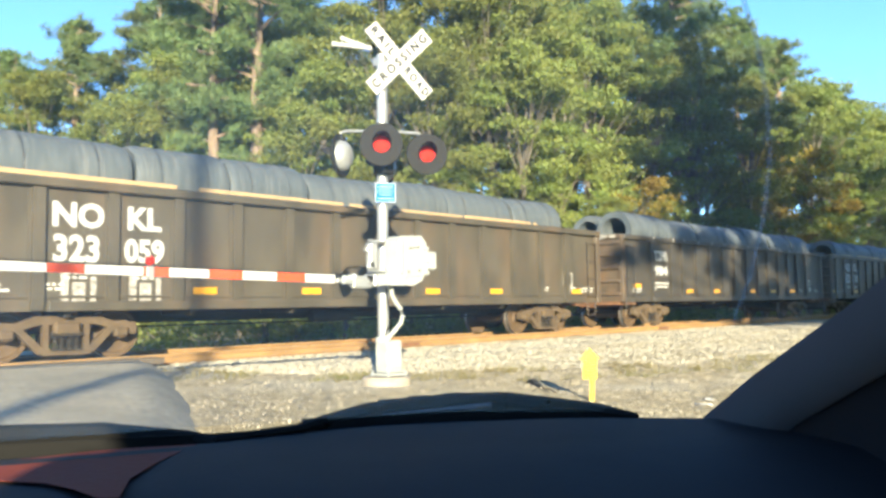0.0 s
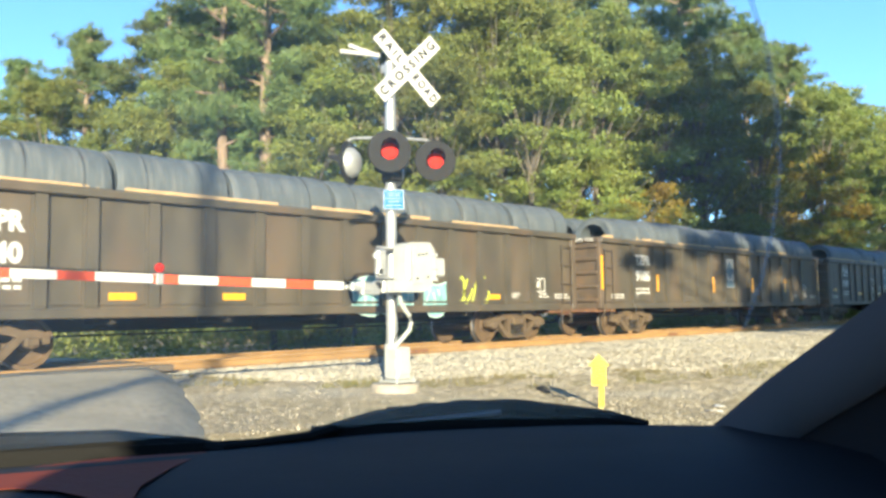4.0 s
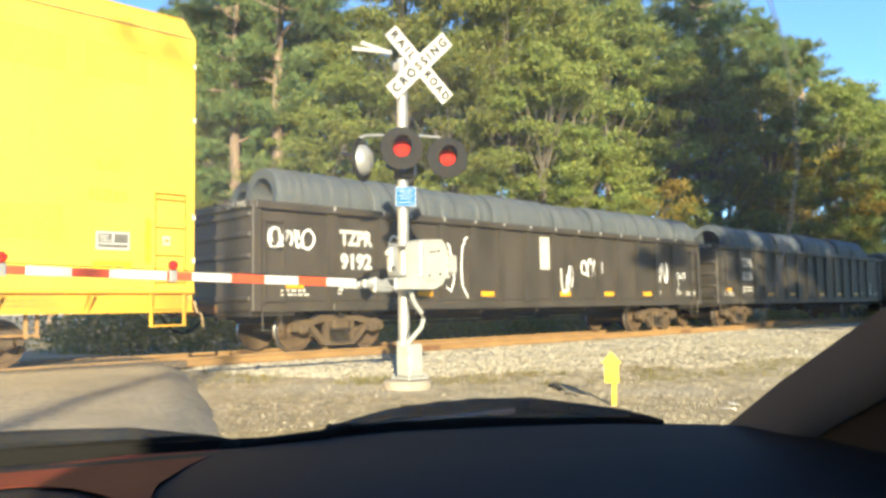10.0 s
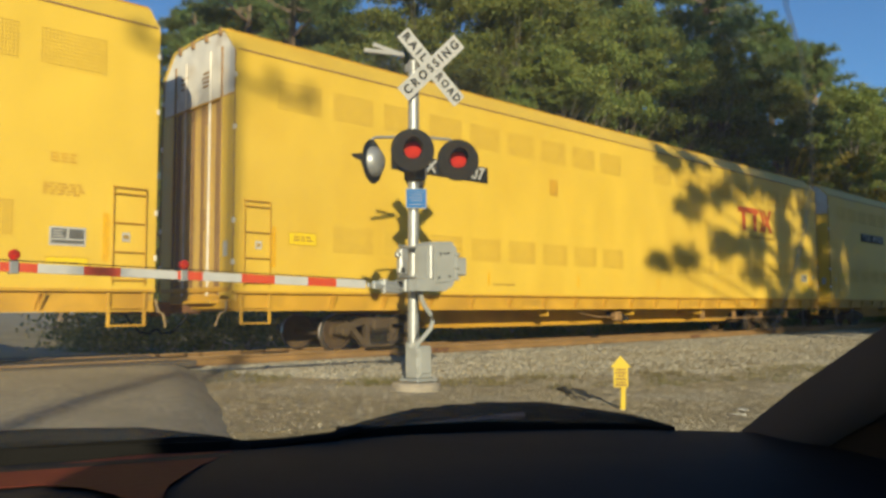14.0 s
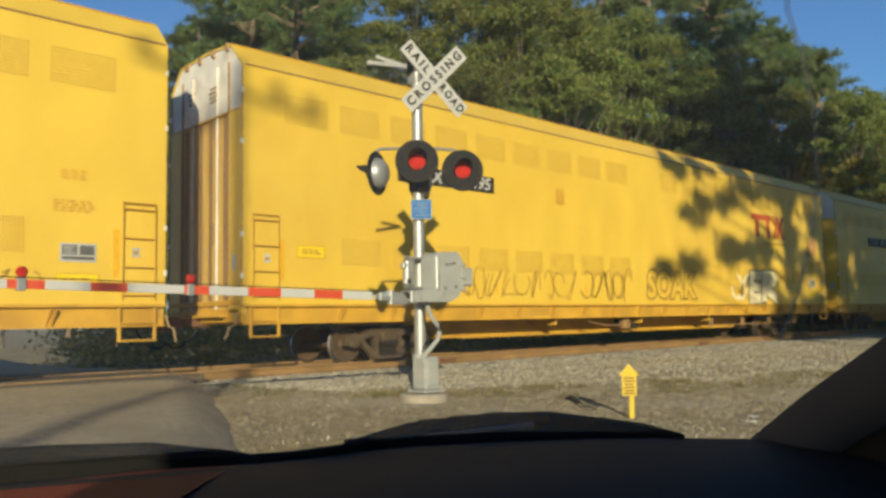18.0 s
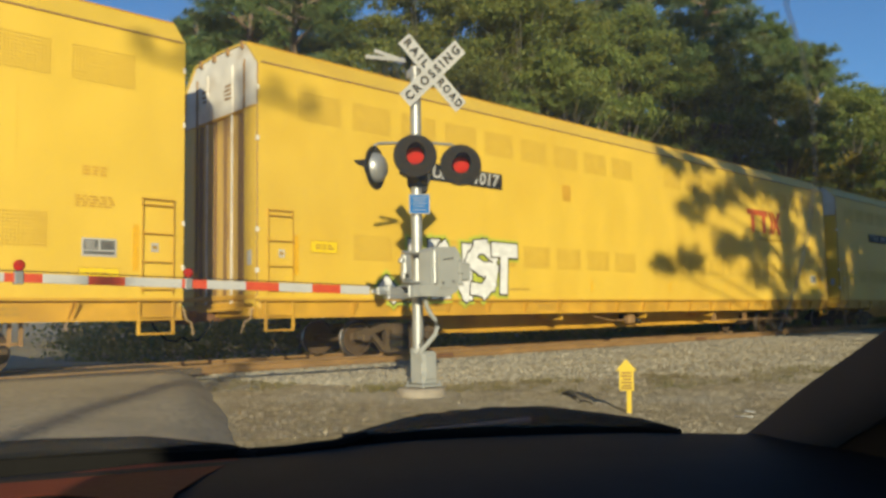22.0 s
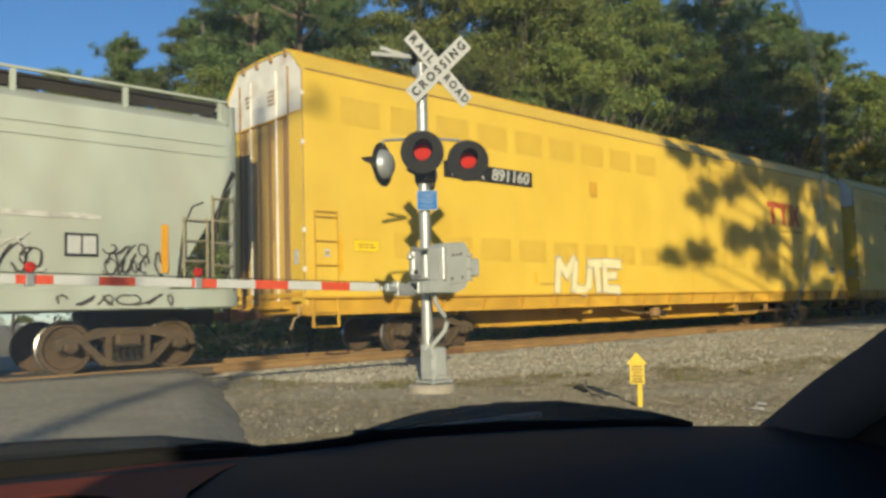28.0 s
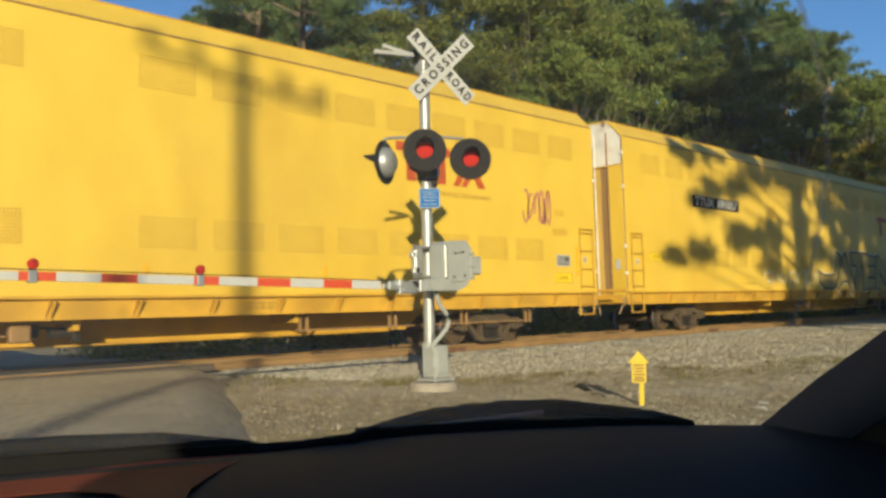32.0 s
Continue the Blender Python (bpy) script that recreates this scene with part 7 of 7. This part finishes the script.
def undergrowth():
    rng = np.random.default_rng(21)
    cs, ss = [], []
    for _ in range(1300):
        x = 4 + 95 * rng.random() ** 1.4
        y = 17.0 + rng.random() ** 1.4 * 5.5 + 0.01 * x
        if x < 0.85 * y:
            continue
        h = rng.uniform(0.1, 1.0) * (0.45 + 0.45 * (y - 17.0))
        cs.append((x, y, terrain(x, y) + h))
        ss.append(rng.uniform(0.35, 0.7))
    # sunlit bushes beyond the reach of the train's shade
    for _ in range(420):
        y = rng.uniform(25.5, 31)
        x = y * rng.uniform(0.32, 0.9)
        if x < road_edge(y) + 0.3:
            continue
        cs.append((x, y, terrain(x, y) + rng.uniform(0.1, 1.7)))
        ss.append(rng.uniform(0.4, 0.75))
    v, f = leaf_cloud(rng, np.array(cs), 46, np.array(ss), 0.085)
    tagged(new("undergrowth", raw_mesh("undergrowth", v, f, [M["leaf"]])), "tangled green brush along the far side of the track", "brush", kind="stuff")
    cs = []
    for _ in range(1500):
        x = 3 + 70 * rng.random() ** 1.3
        y = 16.6 + rng.random() * 2.4
        if x > 0.85 * y:
            cs.append((x, y, 0.08))
    v, f = needle_cloud(rng, np.array(cs), 16, 0.34)
    tagged(new("tall_grass", raw_mesh("tall_grass", v, f, [M["grass"]])), "tall dry grass behind the track", "grass", kind="stuff")


# ---- the car that the camera sits in ----
def build_car():
    """Car space: x to its right, y ahead, z up, with the origin on the road below the eye."""
    car = thing("parked_car", "dark car interior with black dashboard, pillar and wipers", "car", pose(0, 0, 0, 0, 0, CAR_TURN))
    edge = [(-1.1, 1.28), (-0.7, 1.42), (-0.25, 1.48), (0.108, 1.496), (0.284, 1.54), (0.45, 1.555), (0.632, 1.531), (0.80, 1.49), (0.969, 1.423), (1.085, 1.35), (1.2, 1.22)]
    n = len(edge)
    g = Geo()
    vs = []
    for x, y in edge:
        dip = 0.0
        vs += [(x, y, 0.960 + dip), (x, y - 0.06, 0.966), (x * 0.98, y - 0.3, 0.958), (x * 0.96, 0.86, 0.93), (x * 0.95, 0.76, 0.88), (x * 0.95, 0.74, 0.4), (x, y, 0.4)]
    for i in range(n - 1):
        for k in range(7):
            fs = (i * 7 + k, i * 7 + (k + 1) % 7, (i + 1) * 7 + (k + 1) % 7, (i + 1) * 7 + k)
            g.add([], [])
            g.f.append(fs)
            g.m.append(0)
    g.v = vs
    part("dashboard", g, M["dash"], car, "black moulded dashboard", smooth=True)
    # dull red strip by the windscreen
    red = [(-1.05, 1.22), (-0.6, 1.36), (-0.185, 1.43), (-0.076, 1.465), (-0.036, 1.473), (0.103, 1.46), (0.041, 1.332), (-0.003, 1.212), (-0.015, 1.096), (-0.041, 1.106), (-0.071, 1.17), (-0.11, 1.229), (-0.175, 1.275), (-0.6, 1.25), (-1.0, 1.15)]
    part("trim_strip", Geo().extrude(red, 0.9642, 0.9650, "z"), M["dash_red"], car, "dull red dash trim")
    part("instrument_hood", Geo().extrude([(-0.75, 0.93), (-0.62, 0.975), (-0.35, 0.99), (-0.1, 0.975), (0.02, 0.93)], 0.8, 1.02, "y"), M["dash"], car, smooth=True)
    # windscreen pillars: a broad flat trim along the glass, with the door frame beyond
    for s in (1, -1):
        cx = lambda x: x if s > 0 else 0.24 - x
        rail = [(1.092, 1.375, 0.950), (1.068, 1.17, 1.070), (1.038, 0.93, 1.194), (1.008, 0.55, 1.413), (0.983, 0.15, 1.633)]
        ring = [(0.040 - 0.050 * math.cos(math.pi * k / 9), -0.075 * math.sin(math.pi * k / 9), -0.075 * math.sin(math.pi * k / 9) - 0.006) for k in range(10)] + [(0.06, 0.03, 0.0)]
        q = len(ring)
        vs = [(cx(x + dx), y + dy, z + dz) for x, y, z in rail for dx, dy, dz in ring]
        fs = [(i * q + k, i * q + (k + 1) % q, (i + 1) * q + (k + 1) % q, (i + 1) * q + k) for i in range(4) for k in range(q)] + [tuple(range(q))[::-1], tuple(range(4 * q, 5 * q))]
        part("windscreen_pillar", Geo().add(vs, fs), M["trim"], car, "grey windscreen pillar trim", smooth=True)
        sail = [(1.12, 1.28, 0.86), (1.10, 1.10, 1.02), (1.075, 0.86, 1.15), (1.05, 0.6, 1.31), (1.06, 0.42, 1.31), (1.12, 0.40, 0.86)]
        vs = [(cx(x), y, z) for x, y, z in sail] + [(cx(x + 0.05), y, z) for x, y, z in sail]
        g = Geo().add(vs, [(0, 1, 2, 3, 4, 5), (11, 10, 9, 8, 7, 6)] + [(k, (k + 1) % 6, 6 + (k + 1) % 6, 6 + k) for k in range(6)])
        part("mirror_sail", g, M["dash"], car, "black corner panel of the door")
    # doors, roof and back, closed round the camera
    for x in (1.18, -0.95):
        part("door", Geo().box((x, -0.1, 0.62), (0.09, 2.9, 0.70), 0.03), M["dash"], car)
    part("cabin_roof", Geo().box((0.12, -0.63, 1.72), (1.9, 2.15, 0.05), 0.02), M["trim"], car)
    part("cabin_back", Geo().box((0.12, -1.7, 1.1), (2.1, 0.08, 1.25), 0.02), M["dash"], car)
    part("cabin_floor", Geo().box((0.12, -0.2, 0.28), (2.1, 3.1, 0.08), 0.02), M["dash"], car)
    part("bonnet", Geo().add([(-0.8, 1.80, 0.86), (1.05, 1.80, 0.86), (1.0, 2.9, 0.66), (-0.75, 2.9, 0.66), (-0.8, 1.80, 0.4), (1.05, 1.80, 0.4), (1.0, 2.9, 0.3), (-0.75, 2.9, 0.3)],
                             [(0, 1, 2, 3), (7, 6, 5, 4), (0, 4, 5, 1), (1, 5, 6, 2), (2, 6, 7, 3), (3, 7, 4, 0)]), M["body_red"], car, "red bonnet")
    part("cowl", Geo().box((0.12, 1.68, 0.90), (2.0, 0.28, 0.03), 0.01), M["rubber"], car)
    # wipers lying at the foot of the glass
    w = part("wiper", Geo().pipe([(0.135, 1.486, 0.966), (0.283, 1.50, 0.972), (0.361, 1.569, 0.976), (0.462, 1.66, 0.976), (0.58, 1.70, 0.975), (0.697, 1.73, 0.974), (0.81, 1.69, 0.974), (0.86, 1.58, 0.972), (0.92, 1.48, 0.970), (0.95, 1.385, 0.968)],
                                 [0.008, 0.010, 0.013, 0.017, 0.02, 0.021, 0.021, 0.02, 0.016, 0.007], 8), M["rubber"], car, "black windscreen wiper", smooth=True)
    for x, y0, z0 in ((0.33, 1.555, 0.982), (0.52, 1.685, 0.994), (0.60, 1.71, 0.995), (0.69, 1.735, 0.994), (0.78, 1.71, 0.993), (0.865, 1.58, 0.988)):
        part("wiper_clip", Geo().box((x, y0, z0 - 0.006), (0.05, 0.03, 0.012), 0.003), M["rubber"], w)
    part("wiper_arm", Geo().pipe([(0.2, 1.53, 0.958), (0.45, 1.60, 0.968), (0.75, 1.66, 0.972)], 0.006, 8), M["trim"], w, smooth=True)
    part("wiper", Geo().pipe([(-0.9, 1.50, 0.975), (-0.5, 1.62, 0.977), (-0.231, 1.68, 0.972), (-0.05, 1.64, 0.970), (0.091, 1.532, 0.966), (0.135, 1.49, 0.962), (0.3, 1.50, 0.957)], [0.02, 0.02, 0.019, 0.019, 0.014, 0.012, 0.008], 8),
         M["rubber"], car, "black windscreen wiper", smooth=True)
    # black strip added along the foot of the glass to cover a bright gap
    vs = []
    for x, y in edge[1:-1]:
        top = float(np.interp(x, [-0.1, 0.1, 0.3, 0.5, 0.75, 0.93, 0.99], [0.984, 0.975, 0.966, 0.983, 0.983, 0.966, 0.950]))
        vs += [(x, y + 0.012, 0.93), (x, y + 0.012, top), (x, y + 0.016, top), (x, y + 0.016, 0.93)]
    m = len(edge) - 2
    part("glass_border", Geo().add(vs, [(i * 4 + k, i * 4 + (k + 1) % 4, i * 4 + 4 + (k + 1) % 4, i * 4 + 4 + k) for i in range(m - 1) for k in range(4)]), M["rubber"], car, "black strip filling the gap at the foot of the glass")
    # the glass, with dust, painted haze and one curved smear
    vs = [(x, 1.56 - 0.10 * abs(x - 0.15) ** 2, 0.98) for x in (-0.8, -0.4, 0.1, 0.6)] + [(1.12, 1.41, 0.965)] + [(x, 0.50 - 0.06 * abs(x - 0.15) ** 2, 1.76) for x in (-0.72, -0.35, 0.1, 0.55)] + [(1.0, 0.14, 1.675)]
    g = Geo().add(vs, [(i, i + 1, i + 6, i + 5) for i in range(4)])
    ob = part("windscreen", g, M["windscreen"], car, "windscreen glass with dust and a painted haze", smooth=True)
    ob.visible_shadow = False
    line = [(0.62, 0.66, 1.69), (0.68, 0.75, 1.62), (0.716, 0.791, 1.587), (0.787, 0.843, 1.546), (0.874, 0.921, 1.485), (0.952, 1.003, 1.42), (1.027, 1.103, 1.341), (1.10, 1.22, 1.248), (1.158, 1.34, 1.154)]
    vs, fs = [], []
    for i, (x, y, z) in enumerate(line):
        vs += [(x - 0.010, y - 0.010, z - 0.002), (x + 0.010, y, z + 0.002)]
    fs = [(2 * i, 2 * i + 1, 2 * i + 3, 2 * i + 2) for i in range(len(line) - 1)]
    sm = part("wiper_smear", Geo().add(vs, fs), M["smear"], ob, "thin curved smear on the glass")
    sm.visible_shadow = False


# ---- keep what moves in one place ----
def motions():
    ts = [0, 1, 2, 3, 4, 5, 6, 7, 8, 9, 10, 11, 12, 14, 16, 18, 20, 22, 24, 26, 28, 30, 32]
    for car in CARS:
        walk(car, [(t, pose(car["u"] + travelled(t), YT, ZR)) for t in ts])
    # all wheels of one size and place turn alike
    steps = [k / 30 for k in range(0, 961)]
    acts = {}
    for w, x, r in WHEELS:
        key = (round(x, 2), r)
        if key not in acts:
            walk(w, [(t, pose(x, 0, r, 0, math.degrees(travelled(t) / r) % 360, 0)) for t in steps])
            acts[key] = w.animation_data
        else:
            w.rotation_mode = "QUATERNION"
            d = w.animation_data_create()
            d.action, d.action_slot = acts[key].action, acts[key].action_slot


build_ground()
build_road()
build_track()
build_trees()
build_signal()
build_marker()
build_utility_pole()
build_litter()
CARS = build_train()
build_car()
undergrowth()
grass_tufts()
build_stones()
motions()
